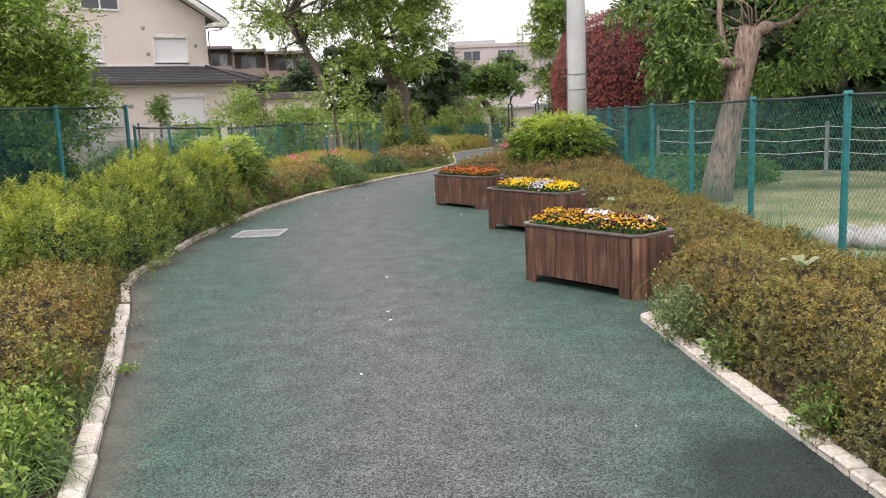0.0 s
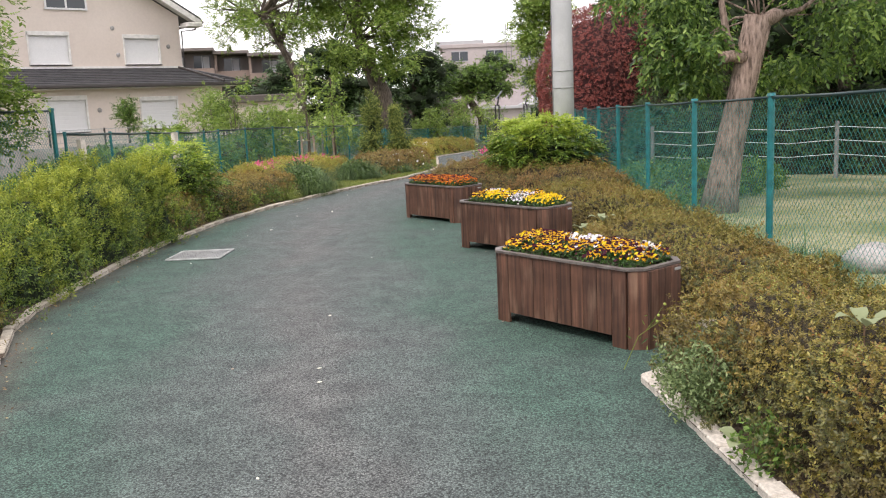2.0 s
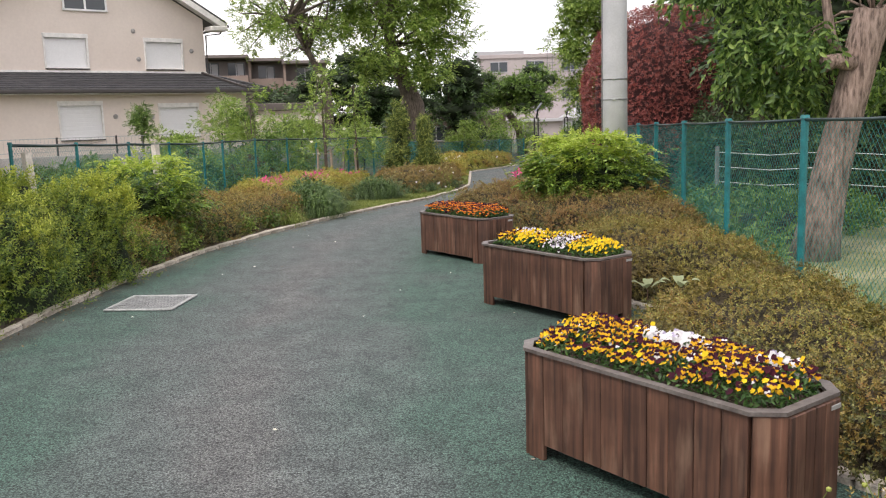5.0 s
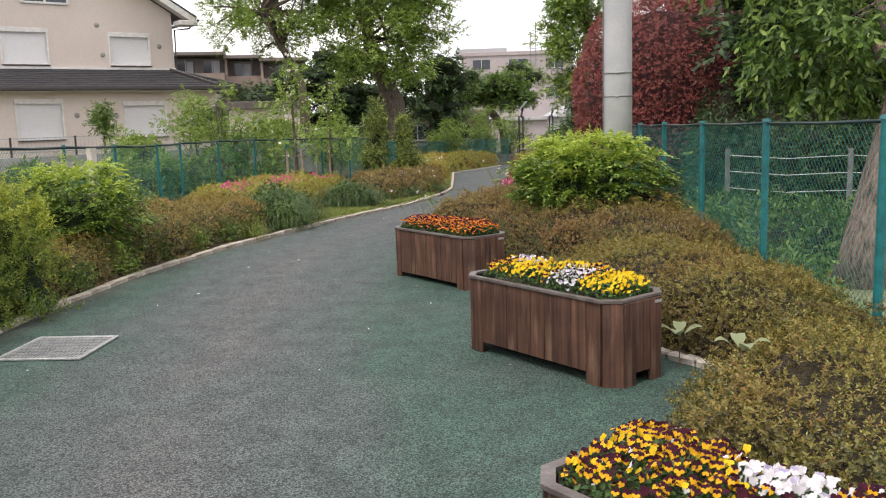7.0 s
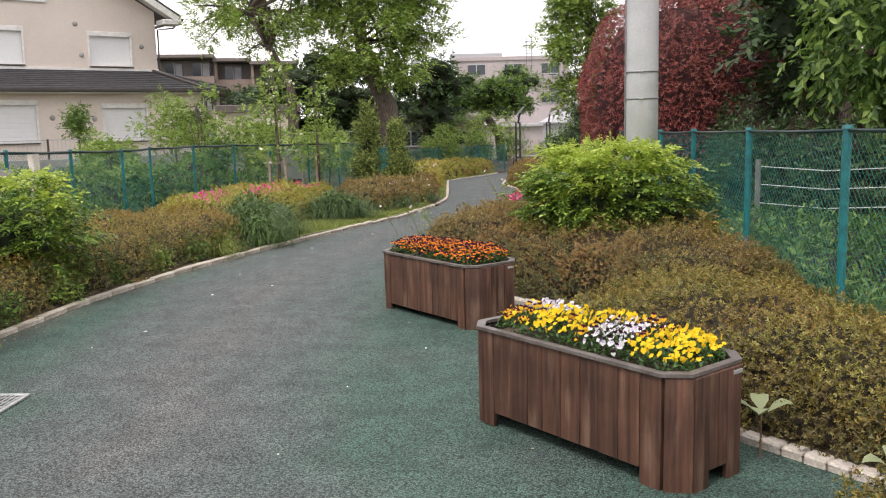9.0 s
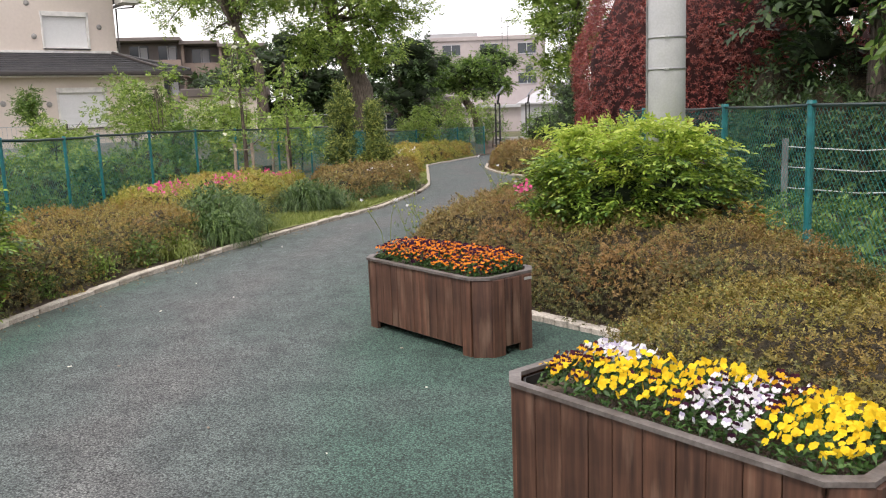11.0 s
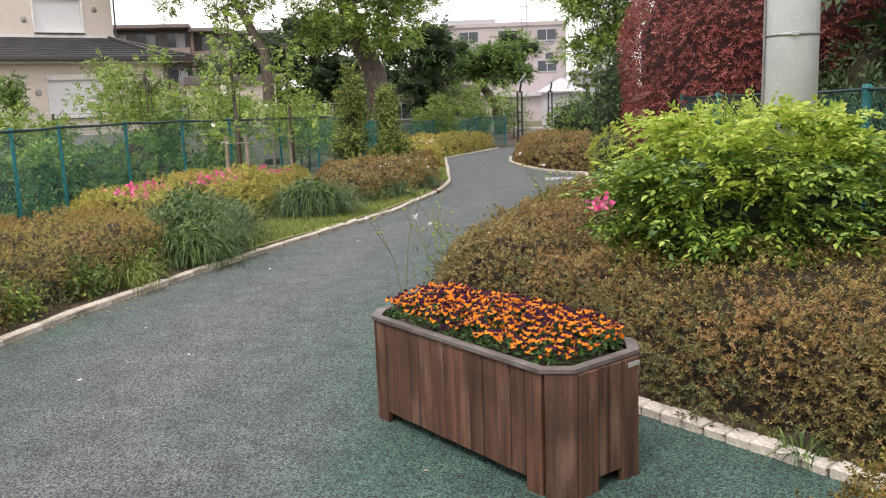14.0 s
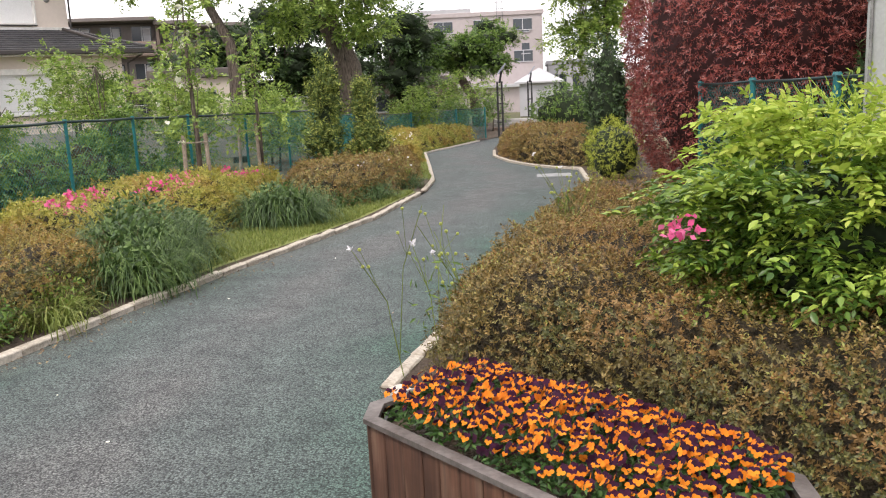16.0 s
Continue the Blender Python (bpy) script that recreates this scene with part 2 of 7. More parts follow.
M_WALLBROWN = grainy("brown_tile_wall", (0.22, 0.165, 0.14), (0.29, 0.22, 0.19), 0.4, 0.85, 0.05, 3, con=0.06)
M_WALLDARK = grainy("dark_fascia", (0.14, 0.12, 0.115), (0.19, 0.165, 0.155), 0.5, 0.8, 0.05, 3, con=0.06)
M_ROOF = grainy("charcoal_roof_tile", (0.030, 0.030, 0.034), (0.062, 0.060, 0.064), 3, 0.5, 0.3, 30)
M_TRIM = plain("off_white_trim", (0.74, 0.72, 0.69), 0.5)
M_SHUTTER = plain("white_shutter", (0.76, 0.76, 0.76), 0.45, vary=0.015)
M_GUTTER = plain("dark_gutter", (0.045, 0.038, 0.036), 0.4)
M_BLOCK = grainy("grey_block_wall", (0.28, 0.27, 0.26), (0.40, 0.385, 0.37), 2, 0.9, 0.4, 40)
M_GLASS, _n, _l, _b = material("dark_window_glass", 0.08)
_b.inputs["Base Color"].default_value = (0.05, 0.06, 0.07, 1)
M_BLACK = plain("black_metal", (0.03, 0.03, 0.032), 0.5)
M_PANEL = plain("solar_panel", (0.30, 0.33, 0.38), 0.25)
M_PAINT = plain("worn_white_line", (0.30, 0.31, 0.31), 0.8, 0, 0.2)
M_BRICKEDGE = grainy("reddish_step_edge", (0.24, 0.17, 0.14), (0.34, 0.25, 0.20), 5, 0.9, 0.3, 40)

AZALEA = [(0.0, (0.085, 0.09, 0.018)), (0.3, (0.165, 0.155, 0.028)), (0.65, (0.25, 0.20, 0.038)), (0.88, (0.31, 0.26, 0.055)), (1.0, (0.38, 0.36, 0.09))]
L_AZALEA = leafy("azalea_leaves", AZALEA, 0.5, 0.18, 0.5, (0.27, 0.135, 0.036), 1.3)
# Side leaves: older growth, with the shade of hedge sides in their darker colour.
L_AZALEA_SHADED = leafy("shaded_older_azalea_leaves", [(0, (0.04, 0.052, 0.016)), (0.5, (0.10, 0.105, 0.03)), (0.85, (0.17, 0.16, 0.045)), (1, (0.26, 0.25, 0.08))], 0.5, 0.18, 0.4, (0.20, 0.11, 0.036), 1.6)
L_AZALEA_RED = leafy("bronze_azalea_leaves", [(0, (0.075, 0.068, 0.02)), (0.3, (0.155, 0.12, 0.034)), (0.6, (0.24, 0.165, 0.048)), (0.85, (0.36, 0.25, 0.085)), (1, (0.42, 0.37, 0.13))], 0.5, 0.25, 0.55, (0.35, 0.18, 0.065), 1.4)
L_AZALEA_OCHRE = leafy("ochre_azalea_leaves", [(0, (0.11, 0.10, 0.025)), (0.3, (0.22, 0.175, 0.04)), (0.6, (0.33, 0.24, 0.058)), (0.85, (0.41, 0.31, 0.08)), (1, (0.48, 0.44, 0.13))], 0.5, 0.25, 0.5, (0.40, 0.20, 0.06), 1.4)
L_AZALEA_YEL = leafy("yellow_green_azalea_leaves", [(0, (0.17, 0.20, 0.03)), (0.5, (0.38, 0.37, 0.06)), (1, (0.55, 0.52, 0.13))], 0.5, 0.3, 0.6, (0.42, 0.20, 0.06), 1.9)
L_PRIVET = leafy("privet_leaves", [(0, (0.11, 0.175, 0.026)), (0.5, (0.235, 0.31, 0.042)), (1, (0.36, 0.43, 0.065))], 0.55, 0.4, 0.4, (0.33, 0.35, 0.045), 1.3)
# Darker privet for the bush sides: shade between the bushes put into leaf colour.
L_PRIVET_SHADED = leafy("shaded_privet_leaves", [(0, (0.03, 0.065, 0.014)), (0.45, (0.085, 0.15, 0.024)), (0.8, (0.16, 0.24, 0.036)), (1, (0.28, 0.36, 0.06))], 0.45, 0.3)
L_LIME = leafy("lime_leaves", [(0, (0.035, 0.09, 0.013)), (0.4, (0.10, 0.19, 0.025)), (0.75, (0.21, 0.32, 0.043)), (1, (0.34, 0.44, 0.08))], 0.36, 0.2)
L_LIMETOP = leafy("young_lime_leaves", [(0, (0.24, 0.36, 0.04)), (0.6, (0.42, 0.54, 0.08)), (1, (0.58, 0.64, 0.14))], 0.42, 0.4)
L_MID = leafy("mid_green_leaves", [(0, (0.04, 0.085, 0.016)), (0.5, (0.10, 0.19, 0.032)), (1, (0.22, 0.33, 0.065))], 0.5, 0.3)
L_FRESH = leafy("fresh_green_leaves", [(0, (0.08, 0.15, 0.025)), (0.5, (0.20, 0.31, 0.05)), (1, (0.39, 0.50, 0.12))], 0.5, 0.35)
L_SEEDLING = leafy("pale_seedling_leaves", [(0, (0.22, 0.27, 0.13)), (1, (0.36, 0.38, 0.22))], 0.5, 0.25)
L_MUGWORT = leafy("grey_green_mugwort_leaves", [(0, (0.07, 0.11, 0.04)), (0.5, (0.16, 0.23, 0.085)), (1, (0.30, 0.38, 0.17))], 0.6, 0.25)
L_DARK = leafy("dark_green_leaves", [(0, (0.02, 0.045, 0.016)), (0.5, (0.045, 0.09, 0.028)), (1, (0.10, 0.17, 0.05))], 0.45, 0.2)
L_TREE = leafy("broad_tree_leaves", [(0, (0.03, 0.075, 0.016)), (0.45, (0.09, 0.175, 0.032)), (0.8, (0.19, 0.30, 0.06)), (1, (0.34, 0.46, 0.11))], 0.42, 0.36)
L_RED = leafy("red_photinia_leaves", [(0, (0.09, 0.02, 0.02)), (0.4, (0.23, 0.046, 0.04)), (0.8, (0.38, 0.09, 0.07)), (1, (0.46, 0.18, 0.14))], 0.30, 0.2, 0.35, (0.15, 0.05, 0.035), 1.6)
L_TIPS = leafy("yellow_young_tips", [(0, (0.29, 0.36, 0.045)), (0.5, (0.44, 0.50, 0.07)), (1, (0.54, 0.57, 0.10))], 0.5, 0.35)
L_TIPS_AZ = leafy("orange_and_green_young_tips", [(0, (0.29, 0.12, 0.036)), (0.35, (0.31, 0.19, 0.045)), (0.6, (0.27, 0.27, 0.06)), (1, (0.38, 0.40, 0.11))], 0.5, 0.3)
L_GRASS = leafy("long_grass", [(0, (0.035, 0.075, 0.018)), (0.5, (0.09, 0.165, 0.042)), (1, (0.22, 0.32, 0.09))], 0.5, 0.3)
L_GRASSDARK = leafy("blue_green_grass", [(0, (0.03, 0.065, 0.02)), (0.5, (0.075, 0.14, 0.04)), (1, (0.18, 0.27, 0.085))], 0.5, 0.25)
L_TURF = leafy("short_turf", [(0, (0.11, 0.15, 0.03)), (0.5, (0.20, 0.26, 0.05)), (1, (0.36, 0.38, 0.12))], 0.6, 0.3)
L_PANSY = leafy("pansy_leaves", [(0, (0.02, 0.055, 0.012)), (0.6, (0.05, 0.12, 0.025)), (1, (0.10, 0.20, 0.05))], 0.5, 0.25)
L_JUNIPER = leafy("conifer_sprays", [(0, (0.03, 0.065, 0.014)), (0.55, (0.13, 0.19, 0.032)), (1, (0.48, 0.52, 0.12))], 0.6, 0.2)


def petal(name, lo, hi):
    return leafy(name, [(0, lo), (1, hi)], 0.95, 0.3)


F_ORANGE = petal("orange_petals", (0.72, 0.17, 0.008), (0.86, 0.30, 0.02))
F_PURPLE = petal("purple_petals", (0.02, 0.002, 0.016), (0.06, 0.006, 0.034))
F_YELLOW = petal("yellow_petals", (0.80, 0.52, 0.01), (0.88, 0.66, 0.03))
F_GOLD = petal("golden_petals", (0.74, 0.36, 0.01), (0.85, 0.50, 0.02))
F_MAROON = petal("maroon_petals", (0.03, 0.004, 0.014), (0.085, 0.01, 0.026))
F_WHITE = petal("white_petals", (0.76, 0.74, 0.78), (0.86, 0.85, 0.86))
F_LILAC = petal("lilac_petals", (0.42, 0.36, 0.55), (0.66, 0.62, 0.72))
F_PINK = petal("pink_azalea_petals", (0.70, 0.07, 0.24), (0.85, 0.22, 0.42))
F_CREAM = petal("cream_bracts", (0.72, 0.72, 0.58), (0.84, 0.83, 0.74))


# ---- building blocks ----
def G(y):
    """Height of the ground: level at first, then falling gently."""
    return -0.025 * min(max(y - 17.0, 0.0), 28.0)


def GV(y):
    return -0.025 * np.clip(np.asarray(y) - 17.0, 0, 28)


def link_mesh(name, me, mat, parent=None, label="", smooth=False):
    if mat is not None:
        me.materials.append(mat)
    if smooth:
        me.polygons.foreach_set("use_smooth", np.ones(len(me.polygons), dtype=bool))
    ob = new(name, me)
    if parent is not None:
        ob.parent = parent
    if label:
        tagged(ob, label)
    return ob


def part(name, bm, mat, parent=None, label="", smooth=False):
    me = bpy.data.meshes.new(name)
    bmesh.ops.recalc_face_normals(bm, faces=bm.faces)
    bm.to_mesh(me)
    bm.free()
    return link_mesh(name, me, mat, parent, label, smooth)


def thing(name, label, category, at=(0, 0, 0), rz=0.0, group="", kind=""):
    e = new(name)
    e.empty_display_size = 0.1
    e.matrix_world = pose(*at, 0, 0, rz)
    return tagged(e, label, category, group, kind)


def add_box(bm, c, size, rz=0.0, bevel=0.0, m=None):
    mat = Matrix.Translation(c) @ Matrix.Rotation(rz, 4, "Z") @ Matrix.Diagonal((*size, 1))
    if m is not None:
        mat = m @ mat
    g = bmesh.ops.create_cube(bm, size=1.0, matrix=mat)
    if bevel:
        edges = list({e for v in g["verts"] for e in v.link_edges})
        bmesh.ops.bevel(bm, geom=edges, offset=bevel, segments=1, affect="EDGES", profile=0.5)
    return bm


def box(c, size, rz=0.0, bevel=0.0):
    return add_box(bmesh.new(), c, size, rz, bevel)


def add_tube(bm, pts, radii, sides=8, cap=True):
    """A tapered tube along points."""
    pts = [Vector(p) for p in pts]
    rings = []
    up = Vector((0.31, 0.17, 1)).normalized()
    for i, p in enumerate(pts):
        d = (pts[min(i + 1, len(pts) - 1)] - pts[max(i - 1, 0)]).normalized()
        a = d.cross(up)
        if a.length < 0.05:
            a = d.cross(Vector((1, 0, 0)))
        a.normalize()
        b = d.cross(a)
        rings.append([bm.verts.new(p + (a * math.cos(2 * math.pi * k / sides) + b * math.sin(2 * math.pi * k / sides)) * radii[i]) for k in range(sides)])
    for r0, r1 in zip(rings, rings[1:]):
        for k in range(sides):
            bm.faces.new((r0[k], r0[(k + 1) % sides], r1[(k + 1) % sides], r1[k]))
    if cap:
        bm.faces.new(rings[-1])
        bm.faces.new(list(reversed(rings[0])))
    return bm


def tube(pts, radii, sides=8):
    return add_tube(bmesh.new(), pts, radii, sides)


def np_mesh(name, verts, tris):
    me = bpy.data.meshes.new(name)
    nv, nf = len(verts), len(tris)
    me.vertices.add(nv)
    me.vertices.foreach_set("co", np.ascontiguousarray(verts, dtype=np.float32).ravel())
    me.loops.add(nf * 3)
    me.loops.foreach_set("vertex_index", np.ascontiguousarray(tris, dtype=np.int32).ravel())
    me.polygons.add(nf)
    me.polygons.foreach_set("loop_start", np.arange(0, nf * 3, 3, dtype=np.int32))
    me.polygons.foreach_set("loop_total", np.full(nf, 3, dtype=np.int32))
    me.update(calc_edges=True)
    return me


def unit(v):
    return v / np.maximum(np.linalg.norm(v, axis=1, keepdims=True), 1e-9)


def leaves(name, P, N, size, mat, parent=None, aspect=0.45, droop=0.0, spread=0.8, rng=None, label=""):
    """One folded diamond leaf at each point, lying roughly along the surface with normal N."""
    rng = rng or np.random.default_rng(1)
    n = len(P)
    nn = unit(N + rng.normal(0, spread, (n, 3)))
    ax = unit(np.cross(nn, rng.normal(0, 1, (n, 3))))
    ax = unit(ax + N * 0.45 + np.array([0, 0, -droop]))
    side = unit(np.cross(nn, ax))
    nn = np.cross(ax, side)
    ln = (size * rng.uniform(0.65, 1.3, n))[:, None]
    wd = ln * aspect * 0.5
    base = P - ax * ln * 0.35
    v = np.empty((n, 4, 3))
    v[:, 0] = base
    v[:, 1] = base + ax * ln * 0.5 + side * wd + nn * ln * 0.06
    v[:, 2] = base + ax * ln - nn * ln * 0.05
    v[:, 3] = base + ax * ln * 0.5 - side * wd + nn * ln * 0.06
    i = (np.arange(n) * 4)[:, None]
    t = np.concatenate([i + [0, 1, 2], i + [0, 2, 3]], axis=1).reshape(-1, 3)
    return link_mesh(name, np_mesh(name, v.reshape(-1, 3), t), mat, parent, label)


def sprays(name, P, A, length, k, leaf, mat, parent=None, aspect=0.45, droop=0.0, flat=False, rng=None, label="", fine=False):
    """Shoots along A, each with k leaves: in whorls, or in two flat rows that hang by droop."""
    rng = rng or np.random.default_rng(3)
    n = len(P)
    up = np.array([0, 0, 1.0])
    ref = up + rng.normal(0, 0.25, (n, 3)) if flat else rng.normal(0, 1, (n, 3))
    b1 = unit(np.cross(A, ref))
    b2 = np.cross(A, b1)
    ln = length * rng.uniform(0.6, 1.4, n)
    ph = rng.uniform(0, 6.28, n)
    V = []
    for j in range(k):
        f = (j + 0.6) / k
        pos = P + A * (ln * f)[:, None] - up * (droop * ln * f * f)[:, None]
        if flat:
            side = b1 * (1 if j % 2 else -1)
            d = unit(A * 0.75 + side * (1.0 if j < k - 1 else 0.1) - up * droop * (0.35 + 0.7 * f) + rng.normal(0, 0.16, (n, 3)))
            nn = unit(b2 * np.sign(b2[:, 2:3] + 1e-6) + rng.normal(0, 0.28, (n, 3)))
        else:
            c, s = np.cos(ph + 2.4 * j)[:, None], np.sin(ph + 2.4 * j)[:, None]
            side = b1 * c + b2 * s
            d = unit(A * (0.25 + 0.7 * f) + side - up * droop * 0.5 + rng.normal(0, 0.12, (n, 3)))
            nn = unit(A - side * 0.4 + rng.normal(0, 0.2, (n, 3)))
        sd = unit(np.cross(nn, d))
        nn = np.cross(d, sd)
        ll = (leaf * rng.uniform(0.7, 1.25, n))[:, None]
        wd = ll * aspect * 0.5
        if fine:
            V.append(np.stack([pos, pos + d * ll * 0.28 + sd * wd * 0.85 + nn * ll * 0.05, pos + d * ll * 0.62 + sd * wd * 0.82 + nn * ll * 0.05, pos + d * ll - nn * ll * 0.08,
                               pos + d * ll * 0.62 - sd * wd * 0.82 + nn * ll * 0.05, pos + d * ll * 0.28 - sd * wd * 0.85 + nn * ll * 0.05], 1))
        else:
            V.append(np.stack([pos, pos + d * ll * 0.45 + sd * wd + nn * ll * 0.07, pos + d * ll - nn * ll * 0.05, pos + d * ll * 0.45 - sd * wd + nn * ll * 0.07], 1))
    v = np.concatenate(V, 0)
    m = v.shape[1]
    i = (np.arange(len(v)) * m)[:, None]
    tris = [[0, 1, 2], [0, 2, 3], [0, 3, 4], [0, 4, 5]] if fine else [[0, 1, 2], [0, 2, 3]]
    t = np.concatenate([i + q for q in tris], axis=1).reshape(-1, 3)
    return link_mesh(name, np_mesh(name, v.reshape(-1, 3), t), mat, parent, label)


def blades(name, P, height, width, mat, parent=None, lean=0.5, rng=None, label=""):
    """Bent grass blades standing on P."""
    rng = rng or np.random.default_rng(2)
    n = len(P)
    h = (height * rng.uniform(0.5, 1.25, n))[:, None]
    a = rng.uniform(0, 2 * math.pi, n)
    d = np.stack([np.cos(a), np.sin(a), np.zeros(n)], 1)
    s = np.stack([-np.sin(a), np.cos(a), np.zeros(n)], 1) * width * 0.5
    ln = rng.uniform(0.1, lean, n)[:, None]
    z = np.array([0, 0, 1.0])
    mid = P + z * h * 0.6 + d * h * ln * 0.35
    tip = P + z * h * (1 - 0.35 * ln) + d * h * ln
    v = np.stack([P - s, P + s, mid - s * 0.8, mid + s * 0.8, tip], 1)
    i = (np.arange(n) * 5)[:, None]
    t = np.concatenate([i + [0, 1, 3], i + [0, 3, 2], i + [2, 3, 4]], axis=1).reshape(-1, 3)
    return link_mesh(name, np_mesh(name, v.reshape(-1, 3), t), mat, parent, label)


def wobble(x, y, seed, scale=1.0):
    """Smooth uneven field, about -1 to 1."""
    rng = np.random.default_rng(seed)
    out = np.zeros_like(x, dtype=float)
    for k in range(9):
        f = scale * (1.5 + 1.1 * k)
        a = rng.uniform(0, 2 * math.pi)
        out += np.sin((x * math.cos(a) + y * math.sin(a)) * f + rng.uniform(0, 6.28)) / (1 + 0.35 * k)
    return out / 3.2


def poly_dist(x, y, poly):
    """Distance inside a polygon (negative outside)."""
    pts = np.array(poly, float)
    best = np.full(x.shape, 1e9)
    inside = np.zeros(x.shape, bool)
    for (x0, y0), (x1, y1) in zip(pts, np.roll(pts, -1, axis=0)):
        dx, dy = x1 - x0, y1 - y0
        k = np.clip(((x - x0) * dx + (y - y0) * dy) / (dx * dx + dy * dy + 1e-12), 0, 1)
        best = np.minimum(best, np.hypot(x - x0 - k * dx, y - y0 - k * dy))
        if abs(dy) > 1e-9:
            c = ((y0 > y) != (y1 > y)) & (x < (y - y0) * dx / dy + x0)
            inside ^= c
    return np.where(inside, best, -best)


def hedge(name, label, poly, height, leaf_mat, density=2500, leaf=0.032, edge=0.3, seed=1, rough=0.22, category="hedge",
          aspect=0.5, inner=None, lean=0.0, twigs=True, group="", depth=0.14, tuft=0.12, per_sprig=6, sprig=1.1, upright=0.35, tips=None, tip_share=0.14, tuft_f=6.2, side_mat=None, side_share=1.2, twig_count=60):
    """A clipped or overgrown planting over a footprint: a twiggy body, coloured dark for the shade inside, under a coat
    of leaves.
    """
    rng = np.random.default_rng(seed)
    pts = np.array(poly, float)
    x0, y0 = pts.min(0) - 0.25
    x1, y1 = pts.max(0) + 0.25
    step = 0.07 if (x1 - x0) * (y1 - y0) < 14 else 0.1
    gx, gy = np.meshgrid(np.arange(x0, x1 + step, step), np.arange(y0, y1 + step, step), indexing="ij")

    def h_of(x, y, inset=0.0):
        d = poly_dist(x, y, poly) + 0.05 - inset + 0.07 * wobble(x, y, seed + 7, 2.2)
        k = np.clip(d / edge, 0, 1)
        return height * np.sqrt(np.clip(1 - (1 - k) ** 2, 0, 1)) * (1 + rough * wobble(x, y, seed, 1.3) + rough * 0.5 * wobble(x, y, seed + 3, 4.5))

    hz = h_of(gx, gy)
    e = thing(name, label, category, group=group)
    # body
    nx, ny = gx.shape
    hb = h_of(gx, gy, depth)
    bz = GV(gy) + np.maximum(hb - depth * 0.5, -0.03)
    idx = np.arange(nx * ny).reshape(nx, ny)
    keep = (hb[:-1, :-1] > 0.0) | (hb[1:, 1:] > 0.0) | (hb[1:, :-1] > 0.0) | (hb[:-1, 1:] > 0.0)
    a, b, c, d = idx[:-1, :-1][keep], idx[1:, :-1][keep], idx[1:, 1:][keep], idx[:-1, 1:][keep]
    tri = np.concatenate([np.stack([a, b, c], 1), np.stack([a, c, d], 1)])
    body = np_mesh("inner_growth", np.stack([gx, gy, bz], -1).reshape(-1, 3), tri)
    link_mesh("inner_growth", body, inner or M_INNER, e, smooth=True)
    # leaves, by surface area
    sx, sy = np.gradient(hz, step)
    area = np.sqrt(1 + sx ** 2 + sy ** 2) * (hz > 0.02)
    total = area.sum() * step * step
    n = int(total * density / per_sprig)
    pick = rng.choice(area.size, n, p=(area / area.sum()).ravel())
    px = gx.ravel()[pick] + rng.uniform(-step / 2, step / 2, n)
    py = gy.ravel()[pick] + rng.uniform(-step / 2, step / 2, n)
    nor = unit(np.stack([-sx.ravel()[pick], -sy.ravel()[pick], np.ones(n)], 1))
    # little tufts make the coat uneven
    off = rng.uniform(-depth * 0.8, 0.012, n) + tuft * np.clip(wobble(px, py, seed + 11, tuft_f), -0.6, 1) * rng.uniform(0.3, 1, n)
    pos = np.stack([px, py, GV(py) + h_of(px, py)], 1) + nor * off[:, None]
    pos[:, 2] = np.maximum(pos[:, 2], GV(py) + 0.015)
    axis = unit(nor * 0.75 + np.array([0, 0, upright]) + rng.normal(0, 0.38, (n, 3)))
    sprays("leaves", pos, axis, leaf * sprig, per_sprig, leaf, leaf_mat, e, aspect, rng=rng)
    # leaves that hang down the sides to the soil; side_mat has their shade in its colour
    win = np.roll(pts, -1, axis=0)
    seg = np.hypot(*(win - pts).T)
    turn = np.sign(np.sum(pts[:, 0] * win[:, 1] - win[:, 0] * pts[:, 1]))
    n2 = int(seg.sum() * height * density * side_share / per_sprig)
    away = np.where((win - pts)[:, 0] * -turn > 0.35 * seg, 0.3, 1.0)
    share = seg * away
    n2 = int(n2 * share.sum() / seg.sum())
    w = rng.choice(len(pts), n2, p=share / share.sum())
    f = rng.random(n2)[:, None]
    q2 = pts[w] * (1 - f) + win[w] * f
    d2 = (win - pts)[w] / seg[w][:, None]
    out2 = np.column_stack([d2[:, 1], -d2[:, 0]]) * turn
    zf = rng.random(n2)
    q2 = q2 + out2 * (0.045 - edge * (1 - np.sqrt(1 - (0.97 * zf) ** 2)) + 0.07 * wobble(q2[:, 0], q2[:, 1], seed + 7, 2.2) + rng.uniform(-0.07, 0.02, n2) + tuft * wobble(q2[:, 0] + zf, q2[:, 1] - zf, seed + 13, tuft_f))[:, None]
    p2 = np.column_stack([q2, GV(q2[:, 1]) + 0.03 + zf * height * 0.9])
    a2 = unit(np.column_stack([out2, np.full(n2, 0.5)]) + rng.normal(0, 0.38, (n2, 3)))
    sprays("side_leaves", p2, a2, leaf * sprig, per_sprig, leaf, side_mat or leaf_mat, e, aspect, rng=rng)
    if tips:
        top_ones = np.flatnonzero((nor[:, 2] > 0.45) & (off > -depth * 0.35))
        q = rng.choice(top_ones, int(n * tip_share))
        keep_t = wobble(pos[q][:, 0], pos[q][:, 1], seed + 17, 3.0) > -0.15
        q = q[keep_t]
        sprays("tip_growth", pos[q] + nor[q] * 0.012, unit(nor[q] + np.array([0, 0, 0.6]) + rng.normal(0, 0.3, (len(q), 3))), leaf * sprig * 1.2, per_sprig, leaf * 0.95, tips, e, aspect * 0.9, rng=rng)
